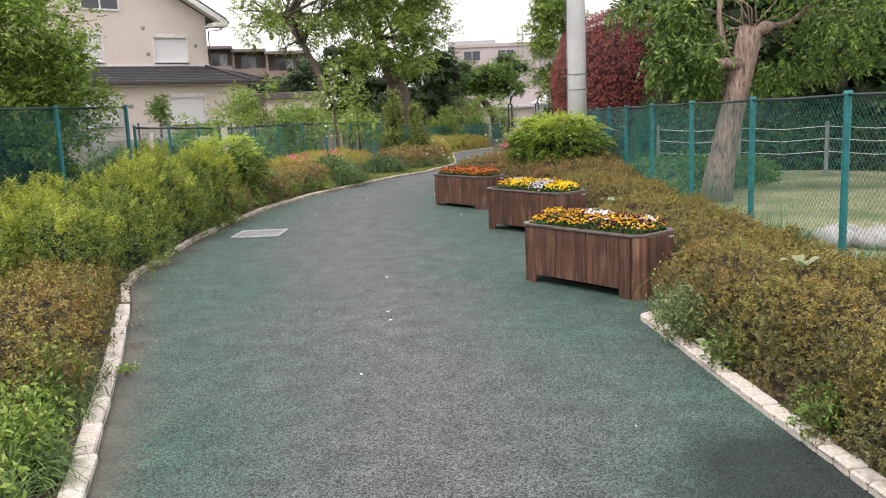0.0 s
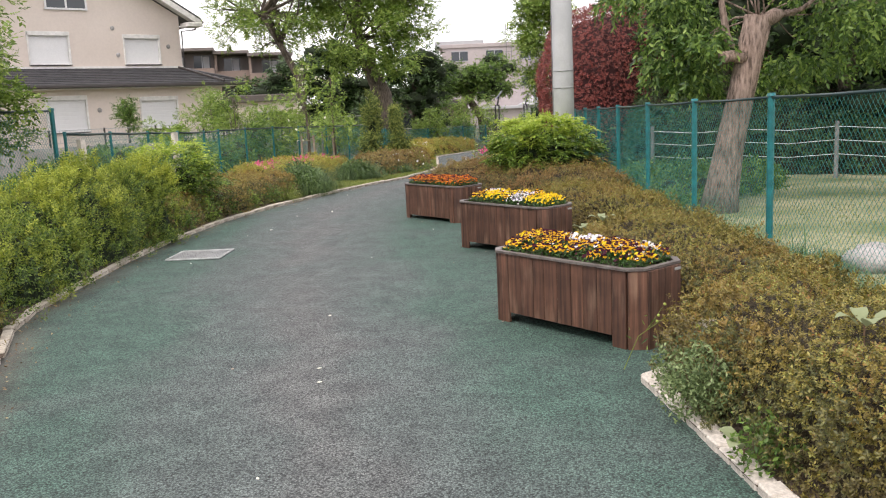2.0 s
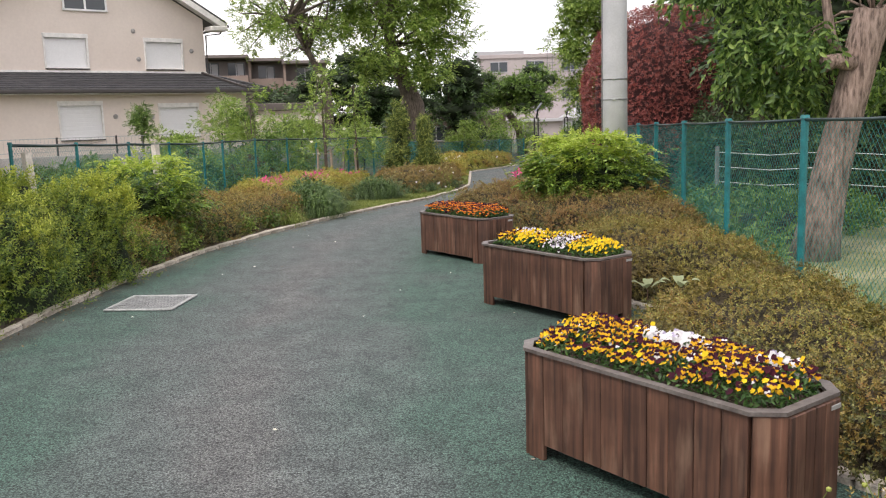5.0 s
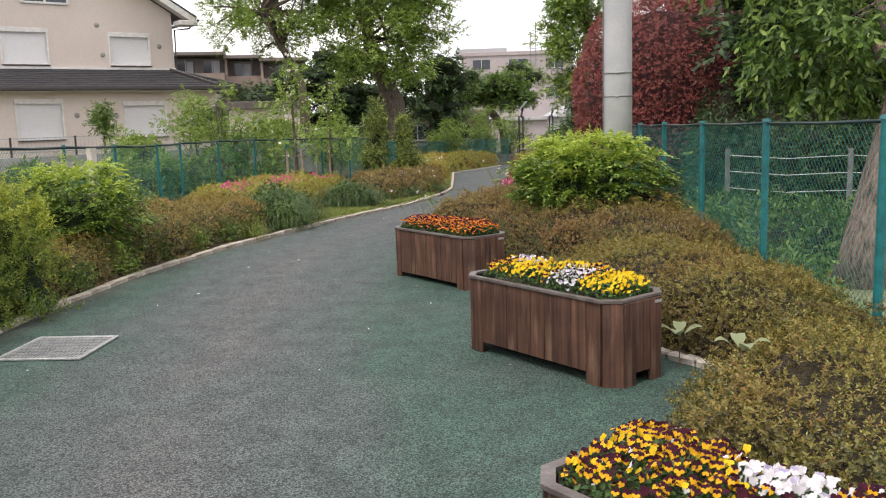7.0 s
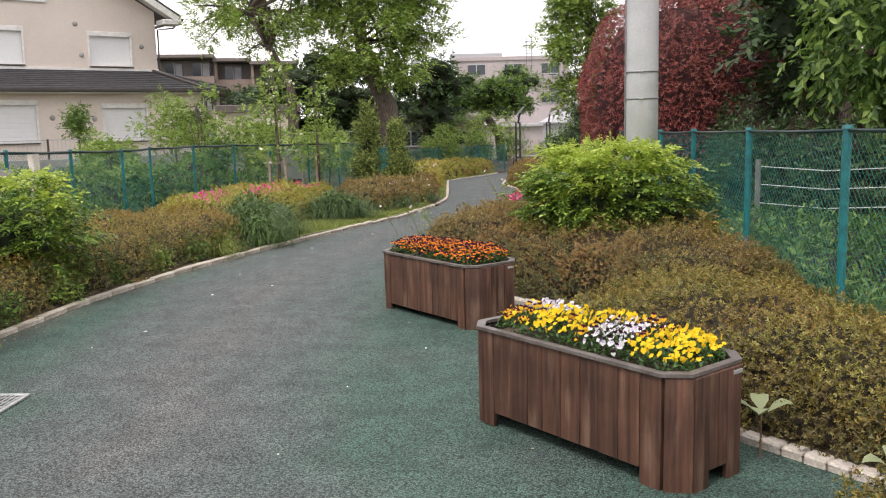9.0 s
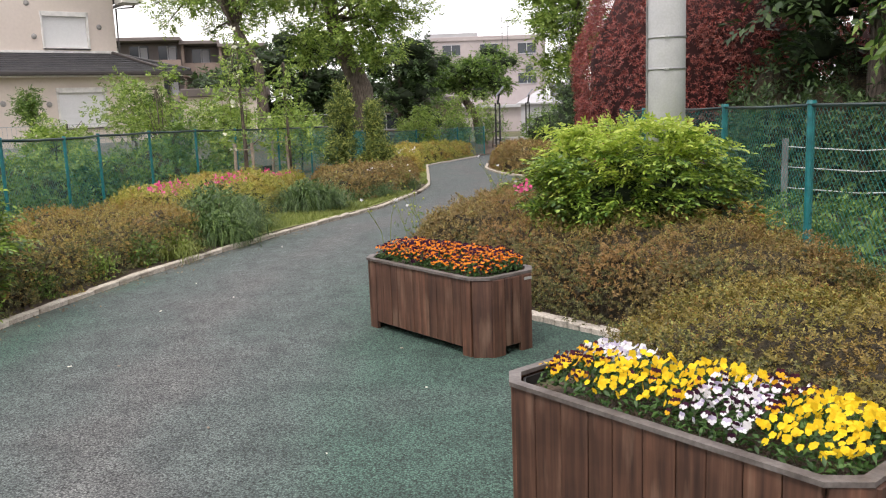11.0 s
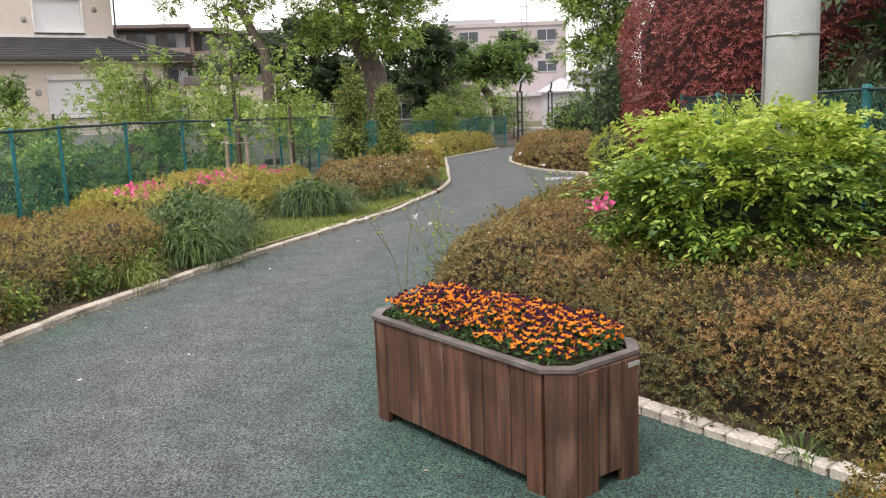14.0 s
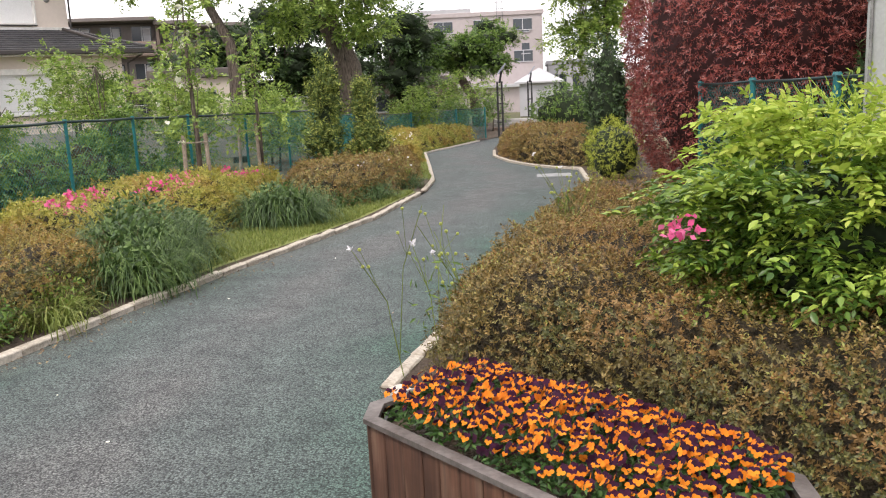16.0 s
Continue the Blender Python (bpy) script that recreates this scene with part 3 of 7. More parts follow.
    if twigs:
        k = max(20, int(total * twig_count))
        q = rng.choice(n, k)
        root = pos[q] - nor[q] * 0.16
        tip = pos[q] + nor[q] * rng.uniform(-0.02, 0.05, k)[:, None] + rng.normal(0, 0.07, (k, 3))
        s = np.cross(tip - root, rng.normal(0, 1, (k, 3)))
        s = unit(s) * 0.0016
        v = np.stack([root - s, root + s, tip], 1).reshape(-1, 3)
        tagged(link_mesh("twig_growth", np_mesh("twig_growth", v, np.arange(k * 3).reshape(-1, 3)), M_TWIG, e), kind="stuff")
    return e, h_of


def blob_points(centre, radii, n, rng, shell=0.25, lump=0.12, low=-1.0, square=2.0):
    """Points and normals on a lumpy ellipsoid shell."""
    d = unit(rng.normal(0, 1, (int(n * 1.6) + 10, 3)))
    d = d[d[:, 2] > low][:n]
    r = 1 + lump * (np.sin(d[:, 0] * 5 + radii[0] * 9) * np.cos(d[:, 1] * 6 + 1) + 0.6 * np.sin(d[:, 2] * 9 + d[:, 0] * 7))
    r = r * (1 - shell * rng.random(len(d)) ** 1.6) * np.sum(np.abs(d) ** square, axis=1) ** (-1 / square)
    p = np.array(centre) + d * r[:, None] * np.array(radii)
    return p, unit(d / np.array(radii))


def lumpy_body(name, centre, radii, mat, parent, lump=0.12, scale=0.78, square=2.0):
    bm = bmesh.new()
    bmesh.ops.create_icosphere(bm, subdivisions=3, radius=1.0)
    for v in bm.verts:
        d = v.co.normalized()
        r = (1 + lump * (math.sin(d.x * 5 + radii[0] * 9) * math.cos(d.y * 6 + 1) + 0.6 * math.sin(d.z * 9 + d.x * 7))) * scale * (abs(d.x) ** square + abs(d.y) ** square + abs(d.z) ** square) ** (-1 / square)
        v.co = Vector(centre) + Vector((d.x * radii[0], d.y * radii[1], d.z * radii[2])) * r
    return part(name, bm, mat, parent, smooth=True)


def round_bush(name, label, at, radii, leaf_mat, n, leaf, seed, category="bush", inner=None, aspect=0.5, lump=0.12, shell=0.25, stems=5, droop=0.0, group="", per_sprig=6, sprig=1.3, flat=False, square=2.0):
    """A bush standing at a point, centre of its crown at its own height radius."""
    rng = np.random.default_rng(seed)
    e = thing(name, label, category, group=group)
    c = (at[0], at[1], at[2] + radii[2] * 0.92)
    # the shade behind the leaves lies in this body's dark colour
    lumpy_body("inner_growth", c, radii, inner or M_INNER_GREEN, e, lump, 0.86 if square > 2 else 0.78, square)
    p, nn = blob_points(c, radii, n, rng, shell, lump, -1.0, square)
    keep = p[:, 2] > at[2] + 0.03
    p, nn = p[keep][::per_sprig], nn[keep][::per_sprig]
    ax = unit(nn * 0.8 + np.array([0, 0, 0.15]) + rng.normal(0, 0.35, nn.shape))
    sprays("leaves", p, ax, leaf * sprig, per_sprig, leaf, leaf_mat, e, aspect, droop, flat, rng, fine=leaf > 0.05 and flat)
    for k in range(stems):
        a = 6.28 * k / stems + rng.uniform(0, 1)
        q = (at[0] + 0.12 * radii[0] * math.cos(a), at[1] + 0.12 * radii[1] * math.sin(a), at[2] - 0.03)
        w = (at[0] + 0.5 * radii[0] * math.cos(a), at[1] + 0.5 * radii[1] * math.sin(a), at[2] + radii[2] * 0.8)
        part("stem", tube([q, tuple((np.array(q) + np.array(w)) / 2 + rng.normal(0, 0.03, 3)), w], [0.018, 0.014, 0.008], 6), M_TWIG, e)
    return e


def tree(name, label, base, trunk_pts, trunk_r, clusters, leaf_mat, per, leaf, seed, bark=None, limb_r=0.08, aspect=0.5, droop=0.1, inner=False, category="tree", limb_from=0.6, group="", per_sprig=6, sprig=1.8, every=2, flat=True, fine=False):
    """Tapered trunk, limbs to clusters (centre, radii), and a crown of many leaves with gaps."""
    rng = np.random.default_rng(seed)
    e = thing(name, label, category, group=group)
    bark = bark or M_BARK
    b0 = np.array(base, float)
    tp = [b0 + np.array(q) for q in trunk_pts]
    part("trunk", tube(tp, trunk_r, 14), bark, e, smooth=True)
    P, N = [], []
    for k, (c, r) in enumerate(clusters):
        c = b0 + np.array(c, float)
        j = min(len(tp) - 1, max(1, int(round(len(tp) * (limb_from + (1 - limb_from) * rng.random())))))
        s = tp[j]
        m = s * 0.45 + c * 0.55 + rng.normal(0, 0.12, 3) + np.array([0, 0, 0.15])
        if limb_r and k % every == 0:
            lr = limb_r * rng.uniform(0.6, 1.0)
            part("limb", tube([s, (s + m) / 2 + rng.normal(0, 0.06, 3), m, c], [lr, lr * 0.75, lr * 0.5, lr * 0.15], 7), bark, e, smooth=True)
        p, nn = blob_points(c, r, per, rng, 0.75, 0.25)
        P.append(p)
        N.append(nn)
        if inner:
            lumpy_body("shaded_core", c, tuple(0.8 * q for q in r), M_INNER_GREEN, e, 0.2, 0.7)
    PA, NA = np.concatenate(P), np.concatenate(N)
    pick = rng.permutation(len(PA))[:len(PA) // per_sprig]
    ax = unit(NA[pick] * np.array([1, 1, 0.5]) + rng.normal(0, 0.45, (len(pick), 3)))
    sprays("crown", PA[pick], ax, leaf * sprig, per_sprig, leaf, leaf_mat, e, aspect, droop, flat, rng, fine=fine)
    return e


def crown_clusters(centre, radii, n, size, seed, low=-0.6):
    rng = np.random.default_rng(seed)
    out = []
    while len(out) < n:
        d = rng.normal(0, 1, 3)
        d /= np.linalg.norm(d)
        if d[2] < low:
            continue
        k = rng.uniform(0.45, 1.0)
        c = np.array(centre) + d * k * np.array(radii)
        s = size * rng.uniform(0.7, 1.25)
        out.append((tuple(c), (s, s, s * 0.62)))
    return out


# ---- plan ----
LEFT_KERB = [(0.9, -8), (0.7, -4), (0.35, -2.2), (-0.2, -0.5), (-0.62, 0.45), (-1.05, 1.42), (-1.41, 2.18), (-1.95, 3.35), (-2.75, 4.97), (-3.14, 5.66), (-3.36, 6.3),
             (-3.55, 7.34), (-3.76, 8.58), (-3.93, 10.2), (-3.98, 12), (-3.81, 13.6), (-3.53, 15.1), (-3.26, 16.1), (-2.97, 17.3), (-2.55, 19.5), (-2.34, 22.6)]
LEFT_FAR = [(-2.34, 22.6), (-2.42, 24.47), (-2.85, 27.6), (-3.82, 34.3), (-3.34, 37.2), (-2.7, 41.7), (-1.7, 47)]
RIGHT_KERB = [(3.6, -8), (3.4, -4), (3.0, -1.8), (2.5, 0.2), (2.15, 1.68), (1.94, 2.52), (1.79, 3.14), (1.67, 3.7), (1.49, 4.42)]
BAY = [(1.49, 4.42), (2.3, 5.3), (0.95, 6.65), (1.15, 7.6), (1.97, 8.23), (0.15, 10.05), (0.4, 10.75), (0.95, 11.12), (-1.42, 13.42)]
RIGHT_ON = [(-1.42, 13.42), (-1.27, 14.32), (-0.9, 16), (-0.45, 18), (0.05, 20.3), (0.12, 21.0), (0.16, 23.6), (0.16, 26.0), (-0.3, 26.5), (-0.73, 27.3), (-1.25, 28.84), (-1.73, 31.3), (-1.86, 34)]
RIGHT_FAR = [(-1.86, 34), (-1.89, 40), (-1.6, 44.4), (-0.7, 50)]


def cut_poly(poly, y0, y1):
    """The part of a polygon between two values of y."""
    def clip(pts, keep, yc):
        out = []
        for (ax, ay), (bx, by) in zip(pts, pts[1:] + pts[:1]):
            if keep(ay):
                out.append((ax, ay))
            if keep(ay) != keep(by):
                k = (yc - ay) / (by - ay)
                out.append((ax + k * (bx - ax), yc))
        return out
    p = clip(list(poly), lambda v: v >= y0, y0)
    return clip(p, lambda v: v <= y1, y1) if p else p


def sheet(name, poly, z, mat, label, parent=None, kind="structure"):
    """A flat sheet over a polygon, following the fall of the ground."""
    bm = bmesh.new()
    for a, b in ((-60, 17), (17, 45), (45, 200)):
        p = cut_poly(poly, a, b)
        if len(p) > 2:
            vs = [bm.verts.new((x, y, G(y) + z)) for x, y in p]
            es = [bm.edges.new((vs[i], vs[(i + 1) % len(vs)])) for i in range(len(vs)) if vs[i] is not vs[(i + 1) % len(vs)]]
            bmesh.ops.triangle_fill(bm, edges=es, use_beauty=True)
    ob = part(name, bm, mat, parent)
    return tagged(ob, label, name.split("_")[0], kind=kind)


# ground to the horizon
bm = bmesh.new()
xs = (-900, -60, -20, 0, 20, 60, 900)
ys = (-600, -20, 0, 17, 45, 120, 1500)
grid = [[bm.verts.new((x, y, G(y) - 0.03)) for y in ys] for x in xs]
for i in range(len(xs) - 1):
    for j in range(len(ys) - 1):
        bm.faces.new((grid[i][j], grid[i + 1][j], grid[i + 1][j + 1], grid[i][j + 1]))
tagged(part("ground", bm, M_GROUND), "rough earth and grass round the garden path", "ground", kind="structure")

# asphalt path: a fine sheet that runs on under the planting beds
nx_, ny_ = 100, 440
ax_, ay_ = np.meshgrid(np.linspace(-7, 5, nx_), np.linspace(-9, 58, ny_), indexing="ij")
az_ = GV(ay_) + 0.004 * wobble(ax_, ay_, 5, 1.4)
ii = np.arange(nx_ * ny_).reshape(nx_, ny_)
q0, q1, q2, q3 = ii[:-1, :-1].ravel(), ii[1:, :-1].ravel(), ii[1:, 1:].ravel(), ii[:-1, 1:].ravel()
path_me = np_mesh("path", np.stack([ax_, ay_, az_], -1).reshape(-1, 3), np.concatenate([np.stack([q0, q1, q2], 1), np.stack([q0, q2, q3], 1)]))
mid_y = np.array([-8, -2, 2, 5, 8, 11, 14, 18, 22, 26, 34, 45, 58])
mid_x = np.array([2.2, 1.6, 0.4, -0.6, -1.6, -2.3, -2.7, -2.1, -1.3, -1.3, -2.8, -2.6, -1.0])
off_mid = np.abs(ax_ - np.interp(ay_, mid_y, mid_x)) + 0.15 * wobble(ax_, ay_, 9, 1.6)
wear = np.clip(1.05 - off_mid / 1.25, 0, 1)
wear = np.where(ay_ > 17, np.maximum(wear, np.clip((ay_ - 17) / 8, 0, 0.75)), wear)
damp = np.clip(2.2 - 1.6 * np.hypot((ax_ - 1.98) / 0.5, (ay_ - 1.75) / 0.5) + 0.45 * wobble(ax_, ay_, 31, 3.0), 0, 0.95)
damp = np.maximum(damp, np.clip(1.2 - np.hypot((ax_ + 2.35) / 0.16, (ay_ - 4.25) / 0.2), 0, 0.6))
lk = np.array([q for q in LEFT_KERB if q[1] < 23])
gap_left = (ax_ - np.interp(ay_, lk[:, 1], lk[:, 0])) * 0.85
dirt = np.clip(0.75 - gap_left / 0.30 + 0.25 * wobble(ax_, ay_, 41, 3.5), 0, 0.75) * (ay_ < 23) * np.clip(1.25 - ay_ / 16, 0.35, 1)
for key, val in (("wear", wear), ("damp", damp), ("dirt", dirt)):
    at = path_me.attributes.new(key, "FLOAT", "POINT")
    at.data.foreach_set("value", val.ravel().astype(np.float32))
tagged(link_mesh("path", path_me, M_ASPHALT, smooth=True), "worn green-grey coated asphalt footpath, damp in places", "path", kind="structure")

# planting beds, raised a little over the asphalt
sheet("bed_left", LEFT_KERB + LEFT_FAR[1:] + [(-1.7, 58), (-8, 58), (-8, -8)], 0.028, M_SOIL, "bare brown soil of the planted verge")
sheet("bed_right", RIGHT_KERB + BAY[1:] + RIGHT_ON[1:] + RIGHT_FAR[1:] + [(-0.7, 58), (6, 58), (6, -8)], 0.028, M_SOIL, "bare brown soil of the planted verge")
sheet("lawn_field", [(2.9, 6.0), (4.8, -8), (60, -8), (60, 40), (2.6, 40), (1.9, 14)], 0.045, M_LAWN, "thin, dry lawn behind the wire fence")


# ---- timber planters with pansies ----
PL, PW, PH, CH = 1.335, 0.508, 0.523, 0.088


def board_mesh(w, h, t):
    bm = box((0, 0, h / 2), (w, t, h), 0, 0.003)
    me = bpy.data.meshes.new("board")
    bm.to_mesh(me)
    bm.free()
    me.materials.append(M_WOOD)
    return me


def outline(l, w, c):
    a, b = l / 2, w / 2
    return [(-a + c, -b), (a - c, -b), (a, -b + c), (a, b - c), (a - c, b), (-a + c, b), (-a, b - c), (-a, -b + c)]


def ring_part(name, outer, inner_, z0, z1, mat, parent, label=""):
    bm = bmesh.new()
    rows = [[bm.verts.new((x, y, z)) for x, y in o] for o, z in ((outer, z0), (outer, z1), (inner_, z1), (inner_, z0))]
    n = len(outer)
    for a, b in zip(rows, rows[1:] + rows[:1]):
        for k in range(n):
            bm.faces.new((a[k], a[(k + 1) % n], b[(k + 1) % n], b[k]))
    return part(name, bm, mat, parent, label)


def planter(label, PL=PL, boards=10):
    e = thing("flower_planter", label, "planter", group="timber planters along the path")
    t = 0.024
    sides = outline(PL, PW, CH)
    for k in range(8):
        (xa, ya), (xb, yb) = sides[k], sides[(k + 1) % 8]
        ln = math.hypot(xb - xa, yb - ya)
        ang = math.atan2(yb - ya, xb - xa)
        n = boards if k in (0, 4) else 4 if k in (2, 6) else 1
        share = [1 + 0.26 * math.sin(2.1 * i * i + k) for i in range(n)]
        ends = [sum(share[:i]) / sum(share) for i in range(n + 1)]
        for i in range(n):
            f = (ends[i] + ends[i + 1]) / 2
            w = ln * (ends[i + 1] - ends[i])
            is_foot = n == 1 or i in (0, n - 1)
            ob = new("board", board_mesh(w - 0.0035, PH - (0.02 if is_foot else 0.095), t))
            ob.parent = e
            push = 0.0012 * math.sin(i * 2.3 + k)
            ob.matrix_basis = pose(xa + (xb - xa) * f + math.sin(ang) * (t / 2 + push), ya + (yb - ya) * f + math.cos(ang) * (t / 2 + push), 0.0 if is_foot else 0.075, 0, 0, math.degrees(ang))
    ring_part("rim", outline(PL + 0.03, PW + 0.03, CH + 0.004), outline(PL - 0.05, PW - 0.05, CH - 0.012), PH - 0.016, PH, M_RIM, e, "greyed flat timber rim")
    ring_part("liner", outline(PL - 0.06, PW - 0.06, CH - 0.01), outline(PL - 0.075, PW - 0.075, CH - 0.01), 0.1, PH - 0.024, M_LINER, e, "black plastic liner")
    bm = bmesh.new()
    bm.faces.new([bm.verts.new((x, y, PH - 0.06)) for x, y in outline(PL - 0.08, PW - 0.08, CH - 0.01)])
    part("soil", bm, M_SOIL, e, "dark potting soil")
    bm = bmesh.new()
    bm.faces.new([bm.verts.new((x, y, 0.09)) for x, y in outline(PL - 0.06, PW - 0.06, CH - 0.01)])
    part("base_panel", bm, M_WOOD, e)
    part("name_plate", box((PL / 2 + 0.027, 0.13, PH - 0.045), (0.004, 0.065, 0.018), 0, 0.001), M_TAG, e, "small pale name plate")
    return e


def pansy_geometry(P, up, size, rng, face):
    """Five-petalled blooms; returns two petal groups (two upper petals, three lower)."""
    n = len(P)
    nrm = unit(np.array(face) + rng.normal(0, 0.45, (n, 3)))
    hor = unit(np.cross(np.tile([0, 0, 1.0], (n, 1)), nrm))
    ver = np.cross(nrm, hor)
    s = (size * rng.uniform(0.75, 1.2, n))[:, None]
    groups = []
    for angs, dist, wid, lift in (((56, 124), 0.56, 0.66, -0.05), ((-90, 190, -10), 0.44, 0.52, 0.05)):
        V, T, base = [], [], 0
        for a in angs:
            ar = radians(a)
            d = hor * math.cos(ar) + ver * math.sin(ar)
            q = -hor * math.sin(ar) + ver * math.cos(ar)
            ctr = P + nrm * s * lift
            shape = [(0.0, 0.0), (0.34, 0.42), (0.78, 0.40), (0.98, 0.0), (0.78, -0.40), (0.34, -0.42)]
            pts = [ctr + d * s * (u * 1.0) * dist * 1.9 + q * s * (v * wid * 1.6) * 0.95 + nrm * s * (0.10 * abs(v) + 0.05 * u) for u, v in shape]
            V.append(np.stack(pts, 1))
        v = np.concatenate(V, 1)
        m = v.shape[1]
        i = (np.arange(n) * m)[:, None]
        tri = []
        for k in range(len(angs)):
            o = 6 * k
            tri += [i + [o, o + 1, o + 2], i + [o, o + 2, o + 3], i + [o, o + 3, o + 4], i + [o, o + 4, o + 5]]
        groups.append((v.reshape(-1, 3), np.concatenate(tri, 1).reshape(-1, 3)))
    return groups


def pansies(label, at, zones, seed, n=330, bare=0.0, PL=PL):
    """A cushion of pansies; zones(x, y, r) names the colour at a place in the box."""
    rng = np.random.default_rng(seed)
    e = thing("pansy_cushion", label, "flowers", (*at, 0 if PL > 1.3 else -0.022), -43.3, "pansies in the planters")
    x = rng.uniform(-PL / 2 + 0.065 + bare, PL / 2 - 0.055, n * 6)
    y = rng.uniform(-PW / 2 + 0.038, PW / 2 - 0.04, n * 6)
    ok = (np.abs(x) + np.abs(y)) < (PL / 2 + PW / 2 - CH - 0.065)
    x, y = x[ok], y[ok]
    top = lambda a, b: PH + 0.026 + 0.075 * np.clip(1 - (np.abs(b) / (PW / 2)) ** 3, 0, 1) * np.clip((PL / 2 - np.abs(a)) / 0.16, 0.25, 1) + 0.02 * wobble(a, b, seed, 6)
    # foliage
    k = 5200
    lx = rng.uniform(-PL / 2 + 0.06 + bare, PL / 2 - 0.05, k)
    ly = rng.uniform(-PW / 2 + 0.034, PW / 2 - 0.036, k)
    keep = (np.abs(lx) + np.abs(ly)) < (PL / 2 + PW / 2 - CH - 0.055)
    lx, ly = lx[keep], ly[keep]
    lz = np.maximum(top(lx, ly) - 0.026 - 0.05 * rng.random(len(lx)) ** 1.2, PH - 0.04)
    leaves("leaves", np.stack([lx, ly, lz], 1), np.tile([0, 0, 1.0], (len(lx), 1)), 0.030, L_PANSY, e, 0.42, spread=0.6, rng=rng)
    # blooms, kept a little apart
    P = []
    for a, b in zip(x, y):
        if zones(a, b, 0.5) is not None and all((a - p[0]) ** 2 + (b - p[1]) ** 2 > 0.016 ** 2 for p in P):
            P.append((a, b))
        if len(P) >= n:
            break
    P = np.array(P)
    z = top(P[:, 0], P[:, 1]) + rng.uniform(-0.03, 0.02, len(P))
    P3 = np.column_stack([P, z])
    names = [zones(a, b, rng.random()) for a, b in P]
    face_local = (-0.15, -0.85, 0.70)
    kinds = {}
    for k, kind in enumerate(names):
        kinds.setdefault(kind, []).append(k)
    for kind in sorted(kinds):
        own = [k for k in kinds[kind] if k < 280]
        rest = [k for k in kinds[kind] if k >= 280]
        words = PETAL_WORDS[kind[1]] if kind[0] == kind[1] else PETAL_WORDS[kind[0]].replace(" petals", "") + " and " + PETAL_WORDS[kind[1]]
        shapes = []
        for q in range(min(7, len(own))):
            g = pansy_geometry(np.zeros((1, 3)), None, 0.0158, rng, face_local)
            nv = len(g[0][0])
            me = np_mesh("bloom", np.concatenate([g[0][0], g[1][0]]), np.concatenate([g[0][1], g[1][1] + nv]))
            me.materials.append(PETALS[kind[0]])
            me.materials.append(PETALS[kind[1]])
            ids = np.zeros(len(me.polygons), dtype=np.int32)
            ids[len(g[0][1]):] = 1
            me.polygons.foreach_set("material_index", ids)
            shapes.append(me)
        for k in own:
            ob = new("bloom", shapes[k % len(shapes)])
            ob.parent = e
            ob.matrix_basis = pose(*P3[k], rng.normal(0, 9), rng.normal(0, 9), rng.normal(0, 22))
        if rest:
            g = pansy_geometry(P3[rest], None, 0.0158, rng, face_local)
            for (v, t), m in ((g[0], kind[0]), (g[1], kind[1])):
                tagged(link_mesh("petals", np_mesh("petals", v, t), PETALS[m], e, PETAL_WORDS[m]), kind="stuff")
    return e


PETALS = {"o": F_ORANGE, "p": F_PURPLE, "y": F_YELLOW, "g": F_GOLD, "m": F_MAROON, "w": F_WHITE, "l": F_LILAC}
PETAL_WORDS = {"o": "orange petals", "p": "deep purple petals", "y": "bright yellow petals", "g": "golden yellow petals", "m": "dark maroon petals", "w": "white petals", "l": "pale lilac petals"}
PLANTERS = [(1.21, 5.62), (0.575, 8.91), (-0.576, 11.685)]


def zone_one(x, y, r):
    if math.hypot((x + 0.02) / 0.16, (y - 0.1) / 0.12) < 1 or (0.38 < x < 0.5 and y > 0.08):
        return ("w", "w") if r < 0.8 else ("l", "w")
    return ("m", "g") if r < 0.70 else ("m", "m") if r < 0.86 else ("y", "y") if r < 0.97 else ("p", "w")


def zone_two(x, y, r):
    if -0.26 < x < -0.04 and y > 0.05:
        return None
    if x < -0.26 and y > 0.03:
        return ("w", "w") if r < 0.45 else ("l", "w")
    if x < -0.3:
        return ("m", "g") if r < 0.65 else ("y", "y")
    if x < 0.08 and y <= 0.06:
        return ("y", "y") if r < 0.9 else ("m", "g")
    if x < 0.2 and y > 0.07:
        return ("y", "y")
    if x < 0.34 and y < 0.05:
        return ("p", "w") if r < 0.6 else ("w", "w") if r < 0.75 else ("l", "w")
    if x < 0.36:
        return ("m", "g") if r < 0.7 else ("p", "w")
    return ("y", "y")


def zone_three(x, y, r):
    return ("p", "o") if r < 0.80 else ("p", "p") if r < 0.94 else ("o", "o")


box_one = planter("brown slatted timber planter with chamfered corners on the path")
box_one.matrix_world = pose(*PLANTERS[0], 0, 0, 0, -43)
copy_thing(box_one, pose(*PLANTERS[1], 0, 0, 0, -43.2))
box_three = planter("slightly shorter brown slatted timber planter with silvered boards", 1.25, 13)
box_three.matrix_world = pose(*PLANTERS[2], -0.022, 0, 0, -44)
pansies("golden and maroon pansies with a white patch in a planter", PLANTERS[0], zone_one, 21, 950)
pansies("bright yellow, white and lilac pansies in a planter", PLANTERS[1], zone_two, 22, 640, 0.11)
pansies("orange and deep purple pansies in a planter", PLANTERS[2], zone_three, 23, 960, 0.05, 1.25)


